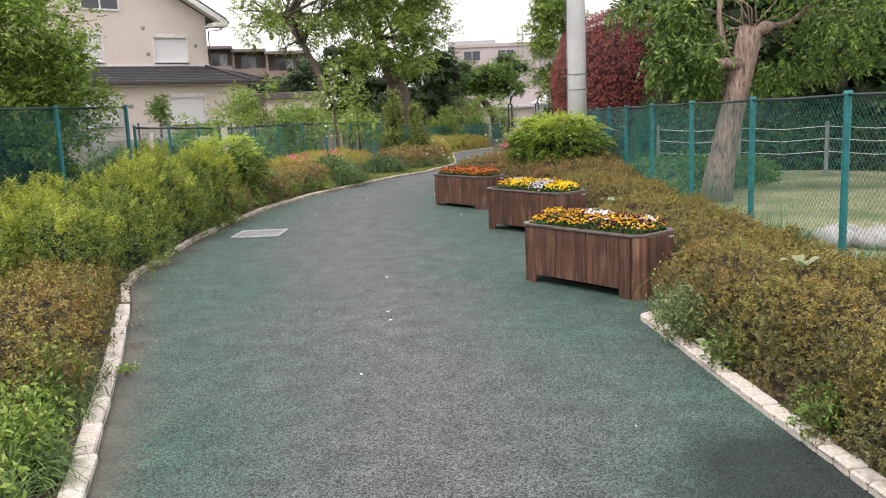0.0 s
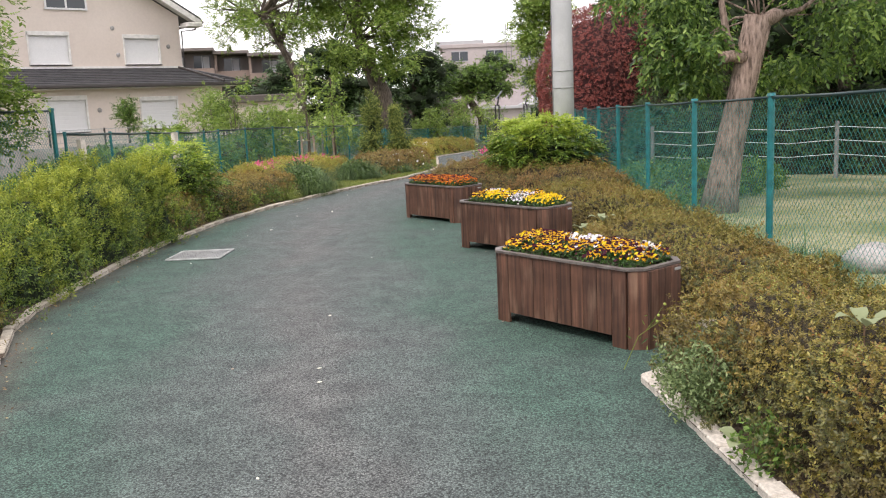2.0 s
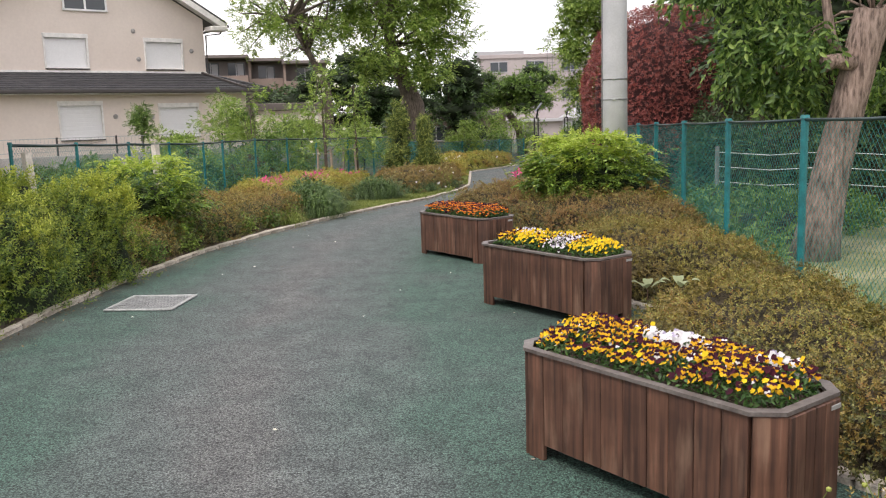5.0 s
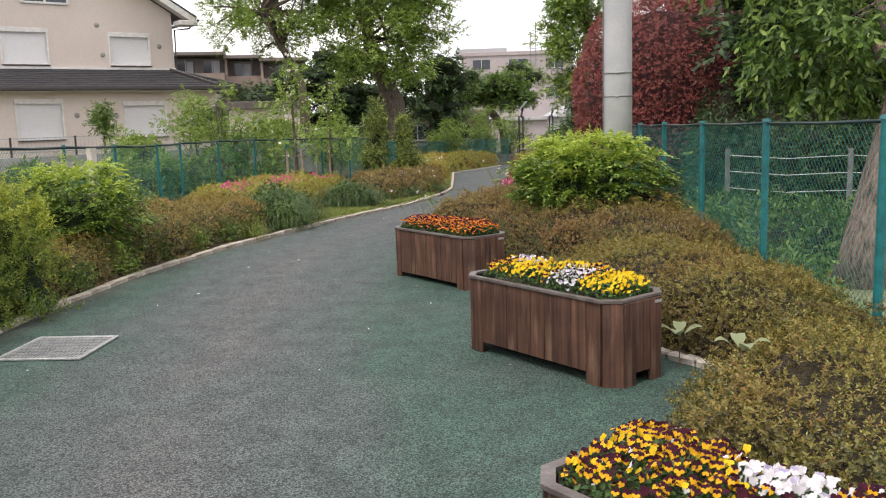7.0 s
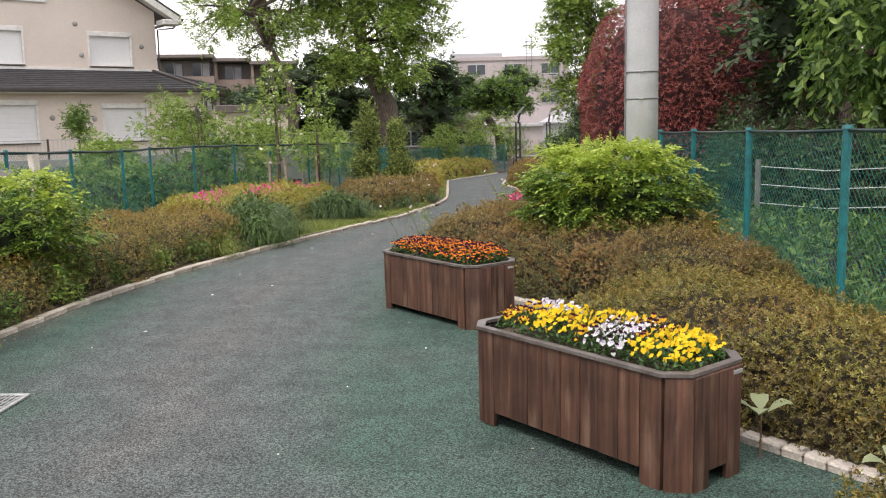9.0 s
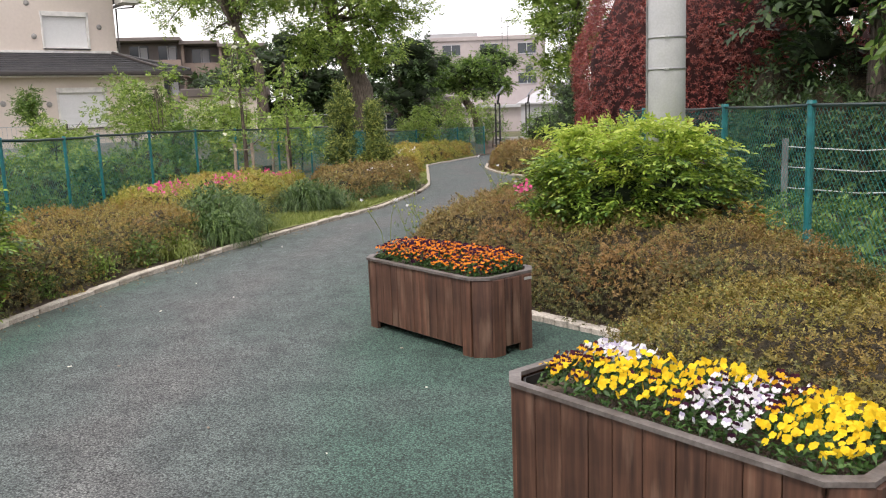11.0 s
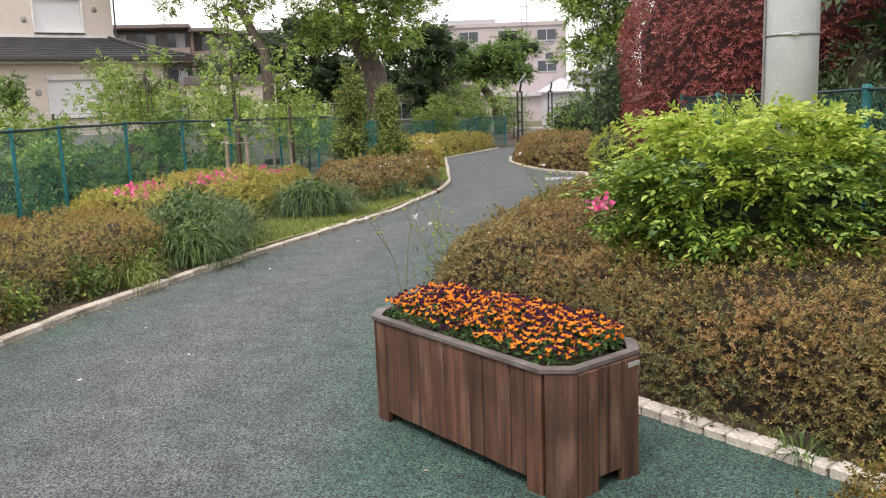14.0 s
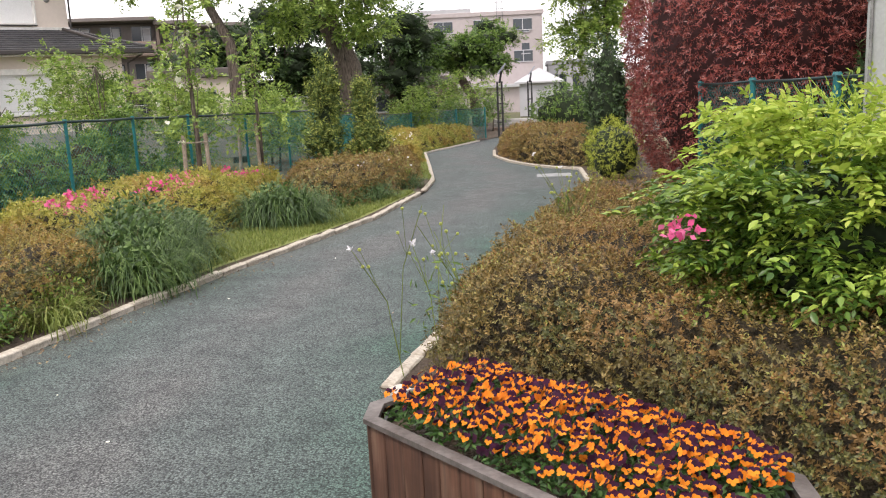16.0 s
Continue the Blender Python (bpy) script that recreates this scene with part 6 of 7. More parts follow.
def wild_stems(x, y, h, n, seed, label, bloom=True):
    rng = np.random.default_rng(seed)
    e = thing("wild_flower", label, "wild flower", group="tall wild flowers")
    for k in range(n):
        a, l = rng.uniform(0, 6.28), rng.uniform(0.08, 0.34)
        bx, by = x + rng.normal(0, 0.13), y + rng.normal(0, 0.13)
        hh = h * rng.uniform(0.65, 1.05)
        tip = np.array((bx + l * math.cos(a), by + l * math.sin(a), G(y) + hh))
        mid = np.array((bx + 0.3 * l * math.cos(a), by + 0.3 * l * math.sin(a), G(y) + hh * 0.6))
        part("stem", tube([(bx, by, G(y)), mid, tip], [0.003, 0.0024, 0.0016], 5), L_TURF, e)
        for q in range(3):
            t2 = mid + (tip - mid) * rng.uniform(0.2, 0.9) + np.append(rng.normal(0, 0.05, 2), 0.05)
            part("side_stem", tube([mid + (tip - mid) * 0.2, t2], [0.0016, 0.0011], 4), L_TURF, e)
            bm = bmesh.new()
            bmesh.ops.create_icosphere(bm, subdivisions=1, radius=0.010, matrix=Matrix.Translation(t2))
            part("bud", bm, L_JUNIPER, e)
        if bloom and k % 3 == 0:
            P = np.repeat(tip[None], 9, 0) + rng.normal(0, 0.006, (9, 3))
            leaves("petals", P, np.tile([0, -0.3, 1.0], (9, 1)), 0.03, F_WHITE, e, 0.5, rng=rng)
    k = 60 if bloom else 12
    p = np.column_stack([rng.normal(x, 0.08, k), rng.normal(y, 0.08, k), G(y) + rng.uniform(0.1, h * 0.7, k)])
    leaves("leaves", p, rng.normal(0, 1, (k, 3)), 0.06, L_MID, e, 0.2, rng=rng)
    return e


wild_stems(-1.12, 13.75, 0.86, 7, 321, "tall spindly fleabane with small white flowers")
wild_stems(-0.35, 15.6, 0.95, 6, 322, "tall spindly fleabane with small white flowers")
wild_stems(1.6, 4.62, 0.46, 4, 323, "thin dry grass stems leaning over a planter", False)
wild_stems(-2.75, 22.9, 0.6, 5, 324, "white wild flowers at the tip of the bed")


def blossom(poly, zs, n, seed, label, mat=None, size=0.05, per=8):
    rng = np.random.default_rng(seed)
    c = scatter(poly, n, seed)
    c[:, 2] = GV(c[:, 1]) + zs(c[:, 0], c[:, 1]) + 0.02
    P = np.repeat(c, per, 0) + rng.normal(0, 0.026, (n * per, 3))
    e = thing("azalea_blossom", label, "blossom", group="azalea blossom")
    tagged(leaves("petals", P, np.tile([0.1, -0.5, 0.8], (len(P), 1)), size, mat or F_PINK, e, 0.75, rng=rng), kind="stuff")
    return e


hz4 = HL[2][1]
blossom([(-5.9, 17.6), (-5.2, 17.0), (-4.7, 17.5), (-4.9, 18.6), (-5.8, 18.8)], hz4, 38, 331, "bright pink azalea blossom on the yellow-green hedge")
blossom([(-4.5, 19.0), (-4.4, 21.0), (-4.9, 21.8), (-5.4, 20.6), (-5.0, 19.2)], hz4, 15, 332, "bright pink azalea blossom near a young tree")
blossom([(-5.3, 18.6), (-4.6, 18.2), (-4.5, 19.4), (-5.2, 19.6)], hz4, 12, 333, "scattered pink azalea blossom")
blossom([(-0.14, 12.75), (0.03, 12.7), (0.05, 12.9), (-0.1, 12.95)], lambda x, y: 0.86 + 0 * x, 6, 334, "small pink azalea blossom beside the lime bush", None, 0.036, 6)
blossom([(-3.4, 29), (-4.0, 33), (-4.6, 33), (-4.4, 29)], lambda x, y: 0.6 + 0 * x, 26, 335, "small white flowers over the far bed", F_WHITE, 0.05, 3)
blossom([(-3.0, 21.2), (-2.9, 24), (-3.8, 26), (-4.2, 23)], lambda x, y: 0.5 + 0 * x, 12, 336, "small white flowers over the bronze azalea", F_WHITE, 0.035, 3)


# ---- rope fence behind the wire fence ----
ROPE = [(2.83, 16.3), (4.3, 15.6), (5.8, 15.2), (7.2, 14.2), (8.5, 13.0)]
RP = thing("rope_fence", "low fence of grey concrete posts and white ropes", "fence")
for x, y in ROPE:
    part("post", tube([(x, y, -0.1), (x, y, 1.02)], [0.038, 0.035], 10), M_GREYPOST, RP)
for (xa, ya), (xb, yb) in zip(ROPE, ROPE[1:]):
    for z in (0.46, 0.70, 0.93):
        part("rope", tube([(xa, ya, z), ((xa + xb) / 2, (ya + yb) / 2, z - 0.05), (xb, yb, z)], [0.006] * 3, 6), M_ROPE, RP)
for x, y, lean in ((-5.15, 10.4, 0.12), (-5.1, 13.0, 0.03)):
    tagged(part("marker_post", tube([(x, y, -0.1), (x + lean * -0.6, y, 1.36)], [0.055, 0.055], 4), M_KERB), "leaning pale square concrete marker post by the fence", "post")
tagged(part("notice_board", box((-5.45, 12.9, 1.12), (0.26, 0.012, 0.17), 0.2, 0.004), M_TAG), "small blank pale notice fixed to the low fence", "notice")


# ---- beige house ----
HS = thing("house", "two-storey beige rendered house with charcoal tiled roofs and closed white shutters", "house", (-11.9, 33.6, 0), math.degrees(math.atan2(0.737, 0.676)))


def wall_with_holes(name, u0, u1, z0, top, v, t, holes, mat, parent):
    """A vertical wall along local x, pierced by windows; top is a height or a gable outline."""
    bm = bmesh.new()
    us = sorted({u0, u1, *[h[0] for h in holes], *[h[1] for h in holes]})
    zs = sorted({z0, top, *[h[2] for h in holes], *[h[3] for h in holes]})
    for a, b in zip(us, us[1:]):
        for c, d in zip(zs, zs[1:]):
            if any(h[0] <= a and b <= h[1] and h[2] <= c and d <= h[3] for h in holes):
                continue
            add_box(bm, ((a + b) / 2, v + t / 2, (c + d) / 2), (b - a, t, d - c))
    bmesh.ops.remove_doubles(bm, verts=bm.verts, dist=1e-5)
    return part(name, bm, mat, parent)


LOWH = [(-7.23, -5.80, 1.31, 2.60), (-3.78, -2.31, 1.28, 2.49)]
UPH = [(-6.98, -5.48, 3.9, 5.12), (-3.35, -1.88, 3.9, 5.06)]
wall_with_holes("lower_wall", -13, -0.35, -0.3, 2.95, 0.55, 0.2, LOWH, M_WALLBEIGE, HS)
part("lower_side_wall", box((-0.45, 4.6, 1.32), (0.2, 7.7, 3.25)), M_WALLBEIGE, HS)
wall_with_holes("upper_wall", -9.6, -0.95, 3.3, 5.45, 2.86, 0.2, UPH, M_WALLBEIGE, HS)
bm = bmesh.new()
for y in (2.86, 3.06):
    vs = [bm.verts.new(p) for p in ((-9.6, y, 5.45), (-0.95, y, 5.45), (-0.95, y, 5.85), (-5.27, y, 8.35), (-9.6, y, 5.85))]
    bm.faces.new(vs)
bm.verts.ensure_lookup_table()
for k in range(5):
    bm.faces.new((bm.verts[k], bm.verts[(k + 1) % 5], bm.verts[5 + (k + 1) % 5], bm.verts[5 + k]))
part("gable", bm, M_WALLBEIGE, HS)
part("upper_side_wall", box((-1.05, 6.4, 4.5), (0.2, 6.6, 2.4)), M_WALLBEIGE, HS)


def slab(pts, th, mat, name, parent, label=""):
    bm = bmesh.new()
    a = [bm.verts.new(p) for p in pts]
    b = [bm.verts.new((p[0], p[1], p[2] - th)) for p in pts]
    bm.faces.new(a)
    bm.faces.new(list(reversed(b)))
    n = len(a)
    for k in range(n):
        bm.faces.new((a[k], b[k], b[(k + 1) % n], a[(k + 1) % n]))
    return part(name, bm, mat, parent, label)


slab([(-13.5, 0, 3.0), (0.35, 0, 3.0), (-1.15, 2.9, 3.72), (-13.5, 2.9, 3.72)], 0.1, M_ROOF, "skirt_roof", HS, "charcoal tiled skirt roof")
slab([(0.35, 0, 3.0), (0.35, 9.5, 3.0), (-1.15, 9.0, 3.72), (-1.15, 2.9, 3.72)], 0.1, M_ROOF, "skirt_roof", HS, "charcoal tiled skirt roof")
for k in range(9):
    f = (k + 0.5) / 9
    part("tile_course", box((-6.55 - 0.8 * f, 2.9 * f, 3.0 + 0.72 * f + 0.012), (13.6 - 1.6 * f, 0.035, 0.04), 0, 0.008), M_ROOF, HS)
    part("tile_course", box((0.35 - 1.5 * f, 4.7 + 1.2 * f, 3.0 + 0.72 * f + 0.012), (0.035, 9.2 - 2.6 * f, 0.04), 0, 0.008), M_ROOF, HS)
part("hip_ridge", tube([(0.36, -0.01, 3.02), (-1.15, 2.9, 3.75)], [0.05, 0.05], 8), M_ROOF, HS)
part("hip_ridge", tube([(-0.5, 0.0, 3.03), (-1.15, 2.9, 3.76)], [0.055, 0.055], 8), M_GUTTER, HS)
part("gutter", box((-6.55, -0.06, 2.91), (13.9, 0.11, 0.12), 0, 0.02), M_GUTTER, HS, "dark gutter")
part("soffit", box((-6.7, 0.32, 2.84), (13.6, 0.62, 0.04)), M_TRIM, HS)
part("flashing", box((-5.4, 2.83, 3.76), (9.0, 0.05, 0.08)), M_TRIM, HS)
for sgn in (1, -1):
    w0, w1 = (-5.27, 8.72), (-5.27 + sgn * 5.05, 5.72)
    slab([(w0[0], 2.2, w0[1]), (w1[0], 2.2, w1[1]), (w1[0], 10.2, w1[1]), (w0[0], 10.2, w0[1])], 0.10, M_ROOF, "main_roof", HS, "charcoal tiled main roof")
    slab([(w0[0], 2.17, w0[1] - 0.10), (w1[0], 2.17, w1[1] - 0.10), (w1[0], 2.26, w1[1] - 0.10), (w0[0], 2.26, w0[1] - 0.10)], 0.24, M_TRIM, "barge_board", HS, "off-white barge board")
    slab([(w0[0], 2.26, w0[1] - 0.2), (w1[0], 2.26, w1[1] - 0.2), (w1[0], 2.9, w1[1] - 0.2), (w0[0], 2.9, w0[1] - 0.2)], 0.03, M_TRIM, "gable_soffit", HS)
part("eave_box", box((-0.55, 2.5, 5.45), (0.7, 0.7, 0.18), 0, 0.02), M_TRIM, HS)
part("upper_gutter", box((-0.16, 6.2, 5.55), (0.1, 8.0, 0.1), 0, 0.02), M_GUTTER, HS)
part("downpipe", tube([(-0.2, 2.6, 5.5), (-0.3, 2.75, 5.3), (-0.88, 2.80, 5.22), (-0.90, 2.80, 3.75)], [0.035] * 4, 8), M_GUTTER, HS, "dark downpipe")
part("downpipe", tube([(0.1, 0.1, 2.85), (-0.2, 0.45, 2.6), (-0.25, 0.48, 0)], [0.035] * 3, 8), M_GUTTER, HS, "dark downpipe")


def shutter_window(u0, u1, z0, z1, v, parent, slats):
    w = part("window", box(((u0 + u1) / 2, v + 0.12, (z0 + z1) / 2), (u1 - u0, 0.03, z1 - z0)), M_SHUTTER, parent, "closed white roller shutter")
    if slats:
        for k in range(9):
            part("slat", box(((u0 + u1) / 2, v + 0.10, z0 + (k + 0.5) * (z1 - z0) / 9), (u1 - u0 - 0.04, 0.012, (z1 - z0) / 9 - 0.02), 0, 0.004), M_SHUTTER, w)
    for c, s in ((((u0 + u1) / 2, z1 - 0.07), (u1 - u0 + 0.08, 0.16)), (((u0 + u1) / 2, z0 - 0.01), (u1 - u0 + 0.06, 0.05)), ((u0, (z0 + z1) / 2), (0.06, z1 - z0)), ((u1, (z0 + z1) / 2), (0.06, z1 - z0))):
        part("frame", box((c[0], v + 0.02, c[1]), (s[0], 0.12, s[1]), 0, 0.008), M_TRIM, w)
    part("sill", box(((u0 + u1) / 2, v - 0.04, z0 - 0.05), (u1 - u0 + 0.04, 0.1, 0.03)), M_GUTTER, w)


for h in LOWH:
    shutter_window(*h, 0.55, HS, True)
for h in UPH:
    shutter_window(*h, 2.86, HS, False)
aw = part("window", box((-5.45, 2.84, 6.35), (1.5, 0.08, 0.7)), M_GLASS, HS, "small dark attic window")
for du in (-0.75, 0, 0.75):
    part("frame", box((-5.45 + du, 2.80, 6.35), (0.07, 0.06, 0.8), 0, 0.006), M_SHUTTER, aw)
for dz in (-0.37, 0.37):
    part("frame", box((-5.45, 2.80, 6.35 + dz), (1.6, 0.06, 0.07), 0, 0.006), M_SHUTTER, aw)
for u_, z_, v_ in ((-3.75, 5.3, 2.86), (-3.62, 4.25, 2.86), (-1.5, 4.6, 2.86), (-4.05, 2.0, 0.55), (-0.62, 2.0, 0.55), (-5.35, 2.05, 0.55)):
    bm = bmesh.new()
    bmesh.ops.create_uvsphere(bm, u_segments=10, v_segments=6, radius=0.09, matrix=Matrix.Translation((u_, v_, z_)) @ Matrix.Diagonal((1, 0.7, 1, 1)))
    part("vent_hood", bm, M_BLOCK, HS, smooth=True)
YARD = thing("boundary_wall", "grey block boundary wall with a thin dark railing", "wall", (-11.9, 33.6, 0), math.degrees(math.atan2(0.737, 0.676)))
part("blockwork", box((-5, -3.2, 0.35), (19, 0.14, 1.0), 0, 0.01), M_BLOCK, YARD)
for k in range(11):
    part("rail_post", box((-13.5 + 1.75 * k, -3.2, 1.12), (0.05, 0.05, 0.58)), M_GUTTER, YARD)
bm = bmesh.new()
for k in range(165):
    add_box(bm, (-14.2 + 0.112 * k, -3.2, 1.18), (0.007, 0.007, 0.4))
tagged(part("railing_bars", bm, M_STEEL, YARD), kind="stuff")
part("railing_panel", box((-5, -3.2, 1.38), (18.5, 0.015, 0.02)), M_STEEL, YARD)
part("railing_panel", box((-5, -3.2, 0.98), (18.5, 0.015, 0.02)), M_STEEL, YARD)
for k, (x, y, h) in enumerate(((-13.6, 27.6, 2.6), (-10.6, 28.6, 2.3))):
    sh = tree("garden_tree", "small bushy tree in front of the beige house", (x, y, 0), [(0, 0, -0.05), (0.03, 0, 0.9), (0, 0, h * 0.8)], [0.05, 0.04, 0.015],
              crown_clusters((0, 0, h * 0.72), (0.42, 0.42, h * 0.28), 12, 0.25, 351 + k, -0.95), L_MID, 260, 0.075, 353 + k, limb_r=0.015)


# ---- far buildings ----
def block_building(name, label, at, rz, size, mat, cols, rows, win, first, gap_z, ledge=None, group=""):
    """A flat-roofed block whose front and right side carry recessed windows."""
    e = thing(name, label, "building", at, rz, group)
    w, d, h = size
    part("wall_block", box((0, d / 2, h / 2 - 0.5), (w, d, h + 1), 0, 0.02), mat, e)
    part("parapet", box((0, d / 2, h + 0.12), (w + 0.25, d + 0.25, 0.35), 0, 0.03), ledge or mat, e)
    for r in range(rows):
        z = first + r * gap_z
        if ledge:
            part("ledge", box((0, -0.25, z - 0.75), (w, 0.7, 0.18), 0, 0.02), ledge, e)
        for c in range(cols):
            x = -w / 2 + (c + 0.5) * w / cols
            wi = part("window", box((x, -0.012, z), (win[0], 0.05, win[1])), M_GLASS, e, "dark window")
            part("frame", box((x, -0.04, z), (0.06, 0.05, win[1])), M_WALLWHITE, wi)
            part("frame", box((x, -0.04, z - win[1] / 2), (win[0] + 0.1, 0.07, 0.07)), M_WALLWHITE, wi)
            part("frame", box((x, -0.04, z + win[1] / 2), (win[0] + 0.1, 0.07, 0.07)), M_WALLWHITE, wi)
    return e


APT = thing("apartment_building", "brown tiled apartment block stepping down in bays with dark recessed balconies", "building", (-30, 68, -0.7), 20)
for x0, x1, top, v in ((-14, -8.2, 8.35, 0.0), (-8.2, -3.2, 8.2, 0.5), (-3.2, 3.0, 7.98, 0.0), (3.0, 5.8, 7.72, 0.5), (5.8, 9.4, 7.44, 0.0)):
    xm, w = (x0 + x1) / 2, x1 - x0
    part("bay_wall", box((xm, v + 6.2, top / 2 - 0.5), (w, 10, top + 0.4)), M_WALLDARK, APT, "dark recessed wall")
    part("roof_slab", box((xm, v + 5.2, top - 0.12), (w + 0.15, 12.2, 0.26), 0, 0.03), M_WALLDARK, APT, "dark flat roof slab")
    for fl in range(3):
        zf = top - 2.5 - 2.62 * fl
        part("balcony_wall", box((xm, v - 0.1, zf + 0.42), (w - 0.05, 0.16, 0.95), 0, 0.02), M_WALLBROWN, APT, "brown tiled balcony front")
        part("floor_slab", box((xm, v + 0.55, zf - 0.06), (w, 1.3, 0.16)), M_WALLBROWN, APT)
        part("partition", box((x0 + 0.1, v + 0.55, zf + 1.2), (0.2, 1.25, 2.4)), M_WALLBROWN, APT)
        for q in range(max(1, int(w / 1.9))):
            xw = x0 + (q + 0.5) * w / max(1, int(w / 1.9))
            wi = part("window", box((xw, v + 1.17, zf + 1.05), (1.35, 0.06, 1.9)), M_GLASS, APT, "dark balcony window")
            part("frame", box((xw, v + 1.12, zf + 1.05), (0.09, 0.05, 1.9)), M_WALLWHITE, wi)
            part("curtain", box((xw + 0.34, v + 1.125, zf + 1.05), (0.5, 0.03, 1.7)), M_WALLWHITE, wi)
PINK = block_building("office_building", "pale pinkish flat-roofed three-storey building", (-4.6, 80, -0.7), 8, (9.6, 9, 7.6), M_WALLPINK, 3, 2, (1.5, 0.9), 4.3, 2.5)
for z in (4.9, 6.6):
    wv = part("window", box((3.4, -0.02, z), (0.62, 0.06, 0.8)), M_GLASS, PINK, "small dark square window")
    part("frame", box((3.4, -0.06, z - 0.42), (0.75, 0.06, 0.06)), M_WALLWHITE, wv)
part("roof_step", box((-3.2, 3, 7.95), (4.5, 6, 0.5)), M_WALLWHITE, PINK)
part("canopy", box((0, -2.4, 2.0), (9.6, 5, 0.25), 0, 0.02), M_WALLWHITE, PINK)
part("porch_wall", box((-1, -2.4, 0.7), (7.0, 4.2, 2.4)), M_WALLPINK, PINK)
MAST = thing("aerial_mast", "thin lattice aerial mast on the flat roof", "mast", (-3.2, 79.2, 7.0))
for dx in (-0.22, 0.22):
    part("leg", tube([(dx, 0, -1.5), (dx, 0, 1.7)], [0.03, 0.03], 5), M_GREYPOST, MAST)
for k in range(6):
    part("rung", tube([(-0.4, 0, -1.2 + 0.5 * k), (0.4, 0, -1.2 + 0.5 * k)], [0.025, 0.025], 5), M_GREYPOST, MAST)
block_building("low_building", "pale low annex building with large windows", (3.3, 84, -0.7), 0, (5.5, 8, 3.6), M_WALLWHITE, 3, 1, (1.3, 1.7), 1.9, 2)
block_building("old_house", "small beige house with a brown roof among the trees", (-13.2, 41, -0.6), 25, (3.4, 4, 2.9), M_WALLBEIGE, 1, 1, (1.2, 0.9), 1.9, 2, M_WALLDARK)
block_building("old_house", "low dark timber house behind the large tree", (-8.2, 50.5, -0.7), 0, (7, 5, 2.4), M_WALLBROWN, 3, 1, (1.2, 0.8), 1.5, 2, M_WALLDARK)
KIOSK = thing("kiosk", "small pale pavilion with a pitched roof", "pavilion", (-0.3, 66, -0.7))
part("wall_block", box((0, 1.5, 1.1), (2.6, 3, 2.2)), M_WALLWHITE, KIOSK)
slab([(-1.6, -0.3, 2.2), (1.6, -0.3, 2.2), (0.0, 1.5, 3.1)], 0.1, M_WALLWHITE, "roof_face", KIOSK)
slab([(1.6, -0.3, 2.2), (1.6, 3.3, 2.2), (0.0, 1.5, 3.1)], 0.1, M_WALLWHITE, "roof_face", KIOSK)
slab([(-1.6, 3.3, 2.2), (-1.6, -0.3, 2.2), (0.0, 1.5, 3.1)], 0.1, M_WALLWHITE, "roof_face", KIOSK)


def solar_lamp(x, y, h, label):
    e = thing("solar_lamp", label, "street lamp", (x, y, G(y)), group="solar lamps")
    for dx in (-0.09, 0.09):
        part("pole", tube([(dx, 0, -0.1), (dx, 0, h * 0.72)], [0.045, 0.04], 8), M_BLACK, e)
    part("arm", tube([(0, 0, h * 0.70), (0.1, -0.05, h * 0.85)], [0.05, 0.04], 8), M_BLACK, e)
    bm = bmesh.new()
    add_box(bm, (0, 0, 0), (0.5, 0.7, 0.05), 0, 0.01, Matrix.Translation((0.12, -0.05, h * 0.88)) @ Matrix.Rotation(radians(-52), 4, "Y"))
    part("panel", bm, M_PANEL, e, "tilted solar panel")
    for k in range(3):
        part("bracket", box((0, 0, h * (0.2 + 0.12 * k)), (0.28, 0.06, 0.05)), M_BLACK, e)


solar_lamp(-2.0, 44.0, 3.1, "black twin-pole lamp with a tilted solar panel")
solar_lamp(-0.85, 52.0, 3.1, "farther black lamp with a tilted solar panel")
tagged(part("far_pole", tube([(1.1, 40, -0.8), (1.1, 40, 9)], [0.17, 0.13], 16), M_POLE, smooth=True), "grey concrete pole beside the far path", "pole")
tagged(part("far_pole", tube([(2.6, 66, -0.8), (2.6, 66, 4.2)], [0.09, 0.07], 10), M_STEEL, smooth=True), "thin pale lamp column by the far gate", "pole")
STEP = thing("stone_steps", "low pale stone steps where the path ends", "steps", (-1.0, 50, G(50)))
for k in range(3):
    part("tread", box((0, 0.5 * k, 0.08 + 0.16 * k), (3.2, 0.55, 0.16), 0, 0.015), M_BRICKEDGE if k == 0 else M_BLOCK, STEP)
GATE = thing("barrier", "low pale steel barrier across the end of the path", "barrier", (1.6, 62, -0.7))
for k in range(7):
    part("upright", tube([(-1.2 + 0.4 * k, 0, 0), (-1.2 + 0.4 * k, 0, 1.0)], [0.025, 0.025], 6), M_STEEL, GATE)
for z in (0.3, 1.0):
    part("rail", tube([(-1.25, 0, z), (1.25, 0, z)], [0.03, 0.03], 6), M_STEEL, GATE)


# ---- grey stones on the lawn edge behind the wire fence ----
for i, (x, y, a, b, c) in enumerate(((3.62, 7.15, 0.22, 0.16, 0.12), (4.0, 7.0, 0.26, 0.18, 0.13), (3.8, 7.5, 0.2, 0.17, 0.11))):
    tagged(lumpy_body("stone", (x, y, 0.04 + c * 0.7), (a, b, c), M_BLOCK, None, 0.08, 1.0), "rounded grey stone lying behind the wire fence", "stone", group="stones behind the fence")


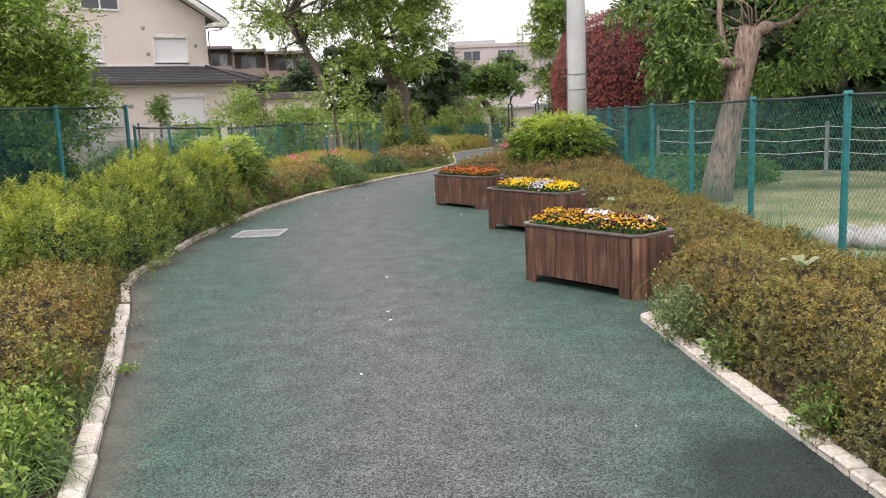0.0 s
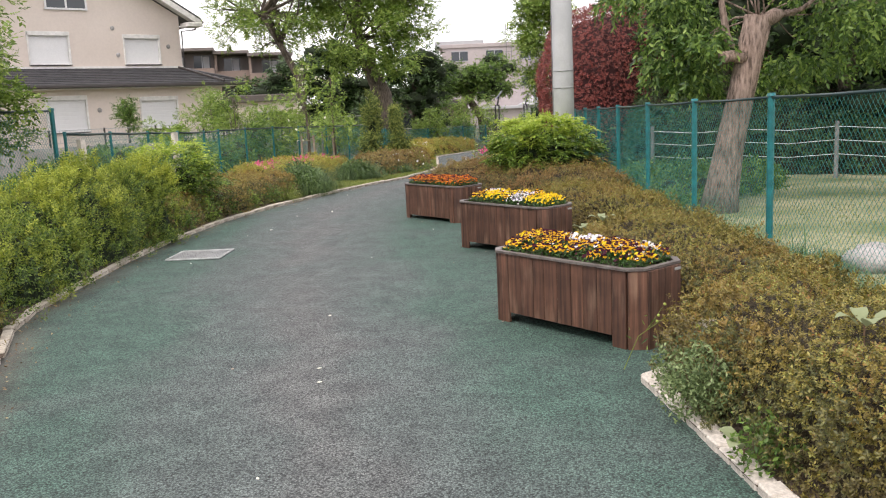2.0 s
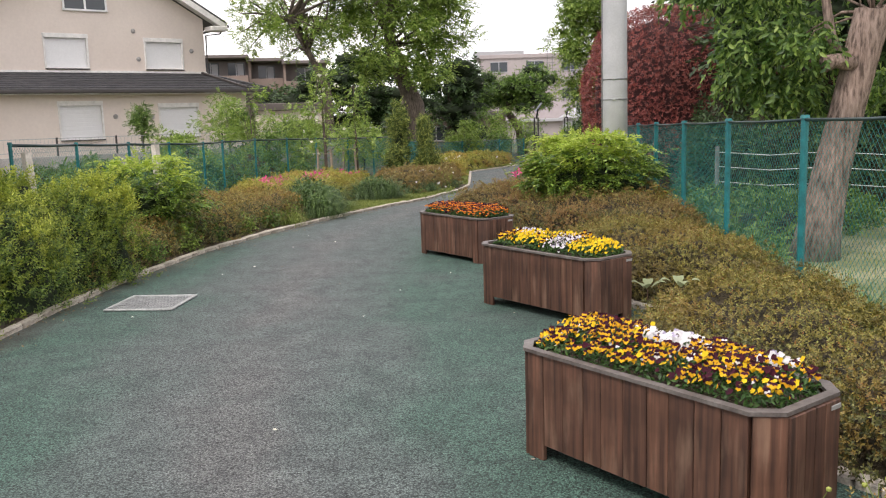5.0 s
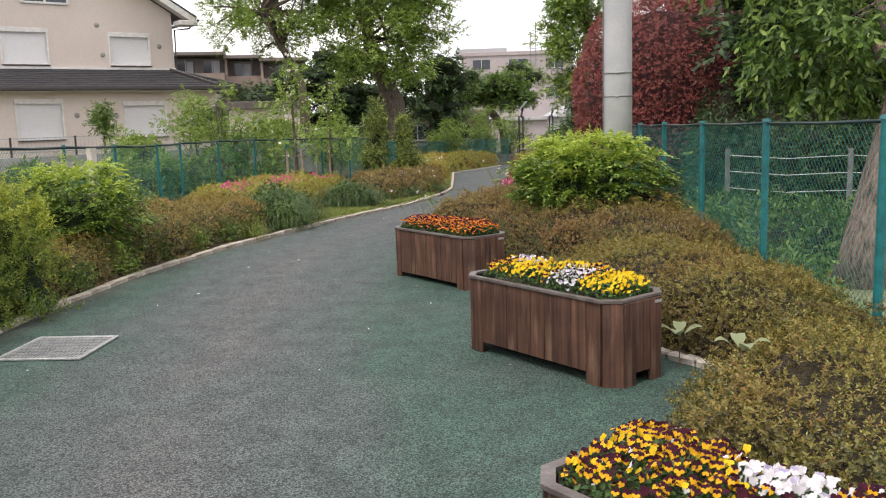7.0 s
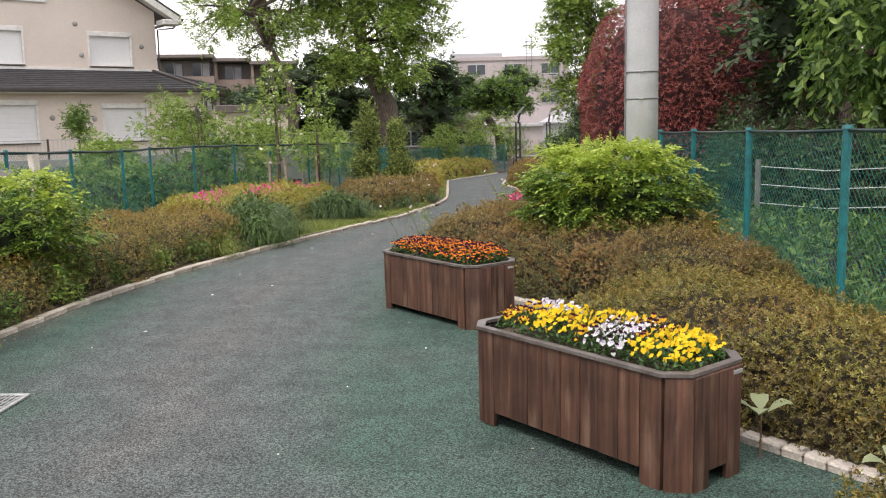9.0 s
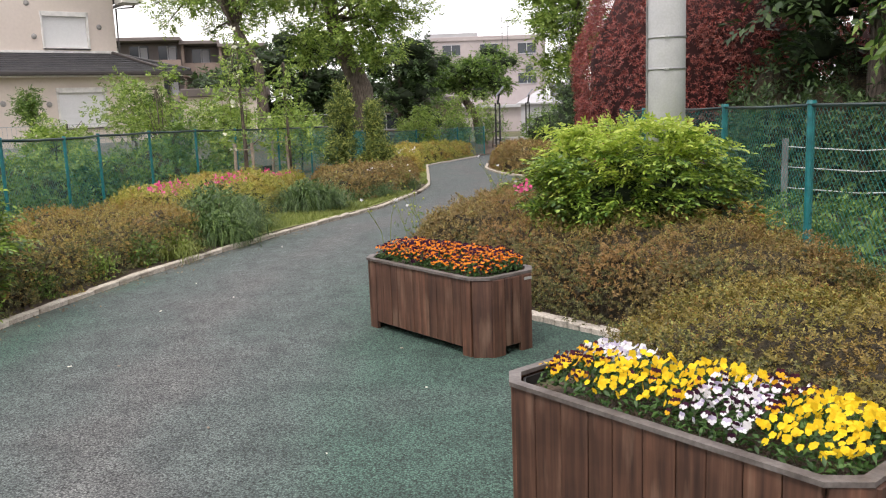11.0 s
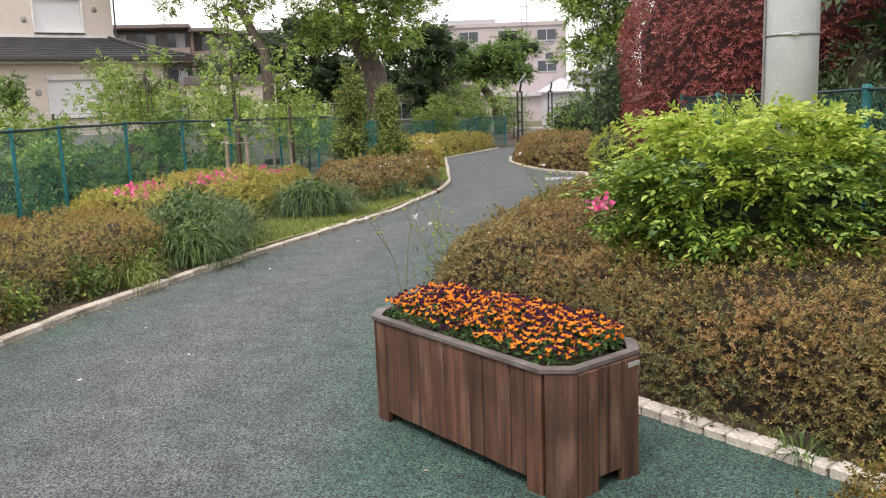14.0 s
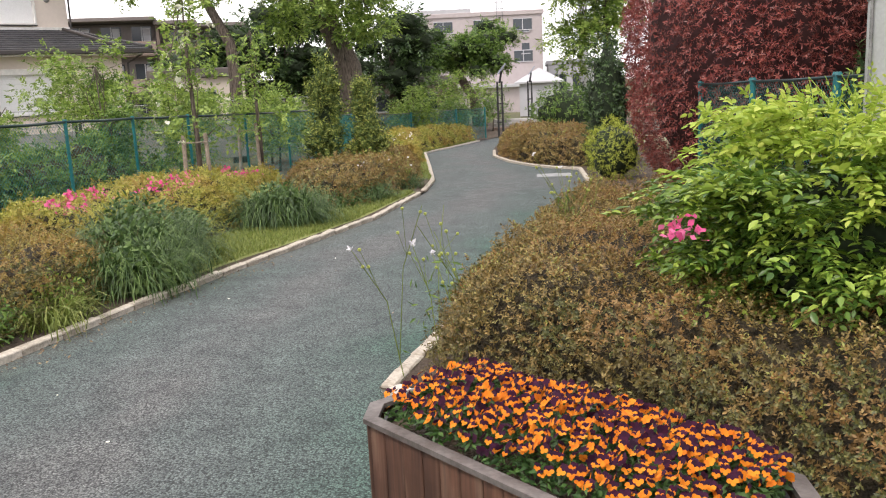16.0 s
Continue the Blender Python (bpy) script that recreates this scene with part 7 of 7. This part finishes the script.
# ---- fallen bits on the path ----
rng = np.random.default_rng(401)
for k in range(46):
    x, y = rng.uniform(-3.2, 1.4), rng.uniform(2, 18)
    if y < 6 and x < -1.2:
        continue
    bm = bmesh.new()
    s = rng.uniform(0.004, 0.010)
    bmesh.ops.create_icosphere(bm, subdivisions=1, radius=1, matrix=Matrix.Translation((x, y, G(y) + 0.009)) @ Matrix.Rotation(rng.uniform(0, 3), 4, "Z") @ Matrix.Diagonal((s * 1.7, s, 0.004, 1)))
    tagged(part("fallen_petal", bm, F_CREAM if k % 3 else M_STAKE), "small pale fallen petal on the asphalt", "petal", group="fallen petals")


# ---- dry leaf litter swept against the left kerb ----
rng = np.random.default_rng(431)
ly = rng.uniform(3.5, 17, 620)
lx = np.interp(ly, lk[:, 1], lk[:, 0]) + 0.03 + rng.exponential(0.09, 620)
LIT = thing("leaf_litter", "dry brown leaf litter swept along the kerb", "leaf litter", kind="stuff")
leaves("dry_leaves", np.column_stack([lx, ly, GV(ly) + 0.012]), np.tile([0, 0, 1.0], (620, 1)), 0.026, leafy("dry_leaves", [(0, (0.08, 0.05, 0.03)), (0.6, (0.22, 0.15, 0.08)), (1, (0.36, 0.29, 0.17))], 0.8, 0.1), LIT, 0.5, spread=0.25, rng=rng)


# ---- kerbs: single pale blocks ----
def kerb_line(name, label, line, block, width, height, seed, pale=True):
    rng = np.random.default_rng(seed)
    e = thing(name, label, "kerb", kind="structure")
    metas = []
    for k in range(5):
        bm = box((0, 0, 0), (block - 0.008 + 0.0015 * k, width * (0.96 + 0.02 * k), height), 0, 0.009)
        for v in bm.verts:
            v.co += Vector(rng.normal(0, 0.0014, 3))
        me = bpy.data.meshes.new("kerb_block")
        bm.to_mesh(me)
        bm.free()
        me.materials.append(M_KERB if pale else M_KERB_OLD)
        metas.append(me)
    pts = np.array(line, float)
    seg = np.hypot(*np.diff(pts, axis=0).T)
    cum = np.concatenate([[0], np.cumsum(seg)])
    n = int(cum[-1] / block)
    for i in range(n):
        s = (i + 0.5) * block
        x, y = np.interp(s, cum, pts[:, 0]), np.interp(s, cum, pts[:, 1])
        x2, y2 = np.interp(s + 0.05, cum, pts[:, 0]), np.interp(s + 0.05, cum, pts[:, 1])
        x1, y1 = np.interp(s - 0.05, cum, pts[:, 0]), np.interp(s - 0.05, cum, pts[:, 1])
        ob = new("kerb_block", metas[int(rng.integers(5))])
        ob.parent = e
        ob.matrix_basis = pose(x, y, G(y) + 0.045 - height / 2 + rng.normal(0, 0.003), rng.normal(0, 0.8), rng.normal(0, 0.8), math.degrees(math.atan2(y2 - y1, x2 - x1)) + rng.normal(0, 1.5))
    return e


def shifted(line, d):
    p = np.array(line, float)
    t = np.gradient(p, axis=0)
    t /= np.linalg.norm(t, axis=1, keepdims=True)
    return [tuple(q) for q in p + np.column_stack([-t[:, 1], t[:, 0]]) * d]


kerb_line("kerb_left", "edging of pale weathered concrete blocks along the path", shifted(LEFT_KERB[3:9], 0.052), 0.42, 0.104, 0.14, 501)
kerb_line("kerb_left", "greyed weathered concrete edging along the path", shifted(LEFT_KERB[8:], 0.04), 0.36, 0.075, 0.14, 503, False)
kerb_line("kerb_right", "edging of small pale concrete blocks along the path", shifted(RIGHT_KERB[2:], -0.05), 0.128, 0.098, 0.15, 502)
for i in range(len(BAY) - 1):
    kerb_line("kerb_bay", "pale concrete block edging round the planter bay", shifted(BAY[i:i + 2], -0.045), 0.112, 0.09, 0.14, 510 + i)
kerb_line("kerb_far", "pale block edging at the far bend", shifted(RIGHT_ON, -0.045), 0.25, 0.08, 0.13, 520, False)
kerb_line("kerb_far", "pale block edging at the far bend", shifted(LEFT_FAR[:6], 0.045), 0.3, 0.075, 0.08, 521, False)
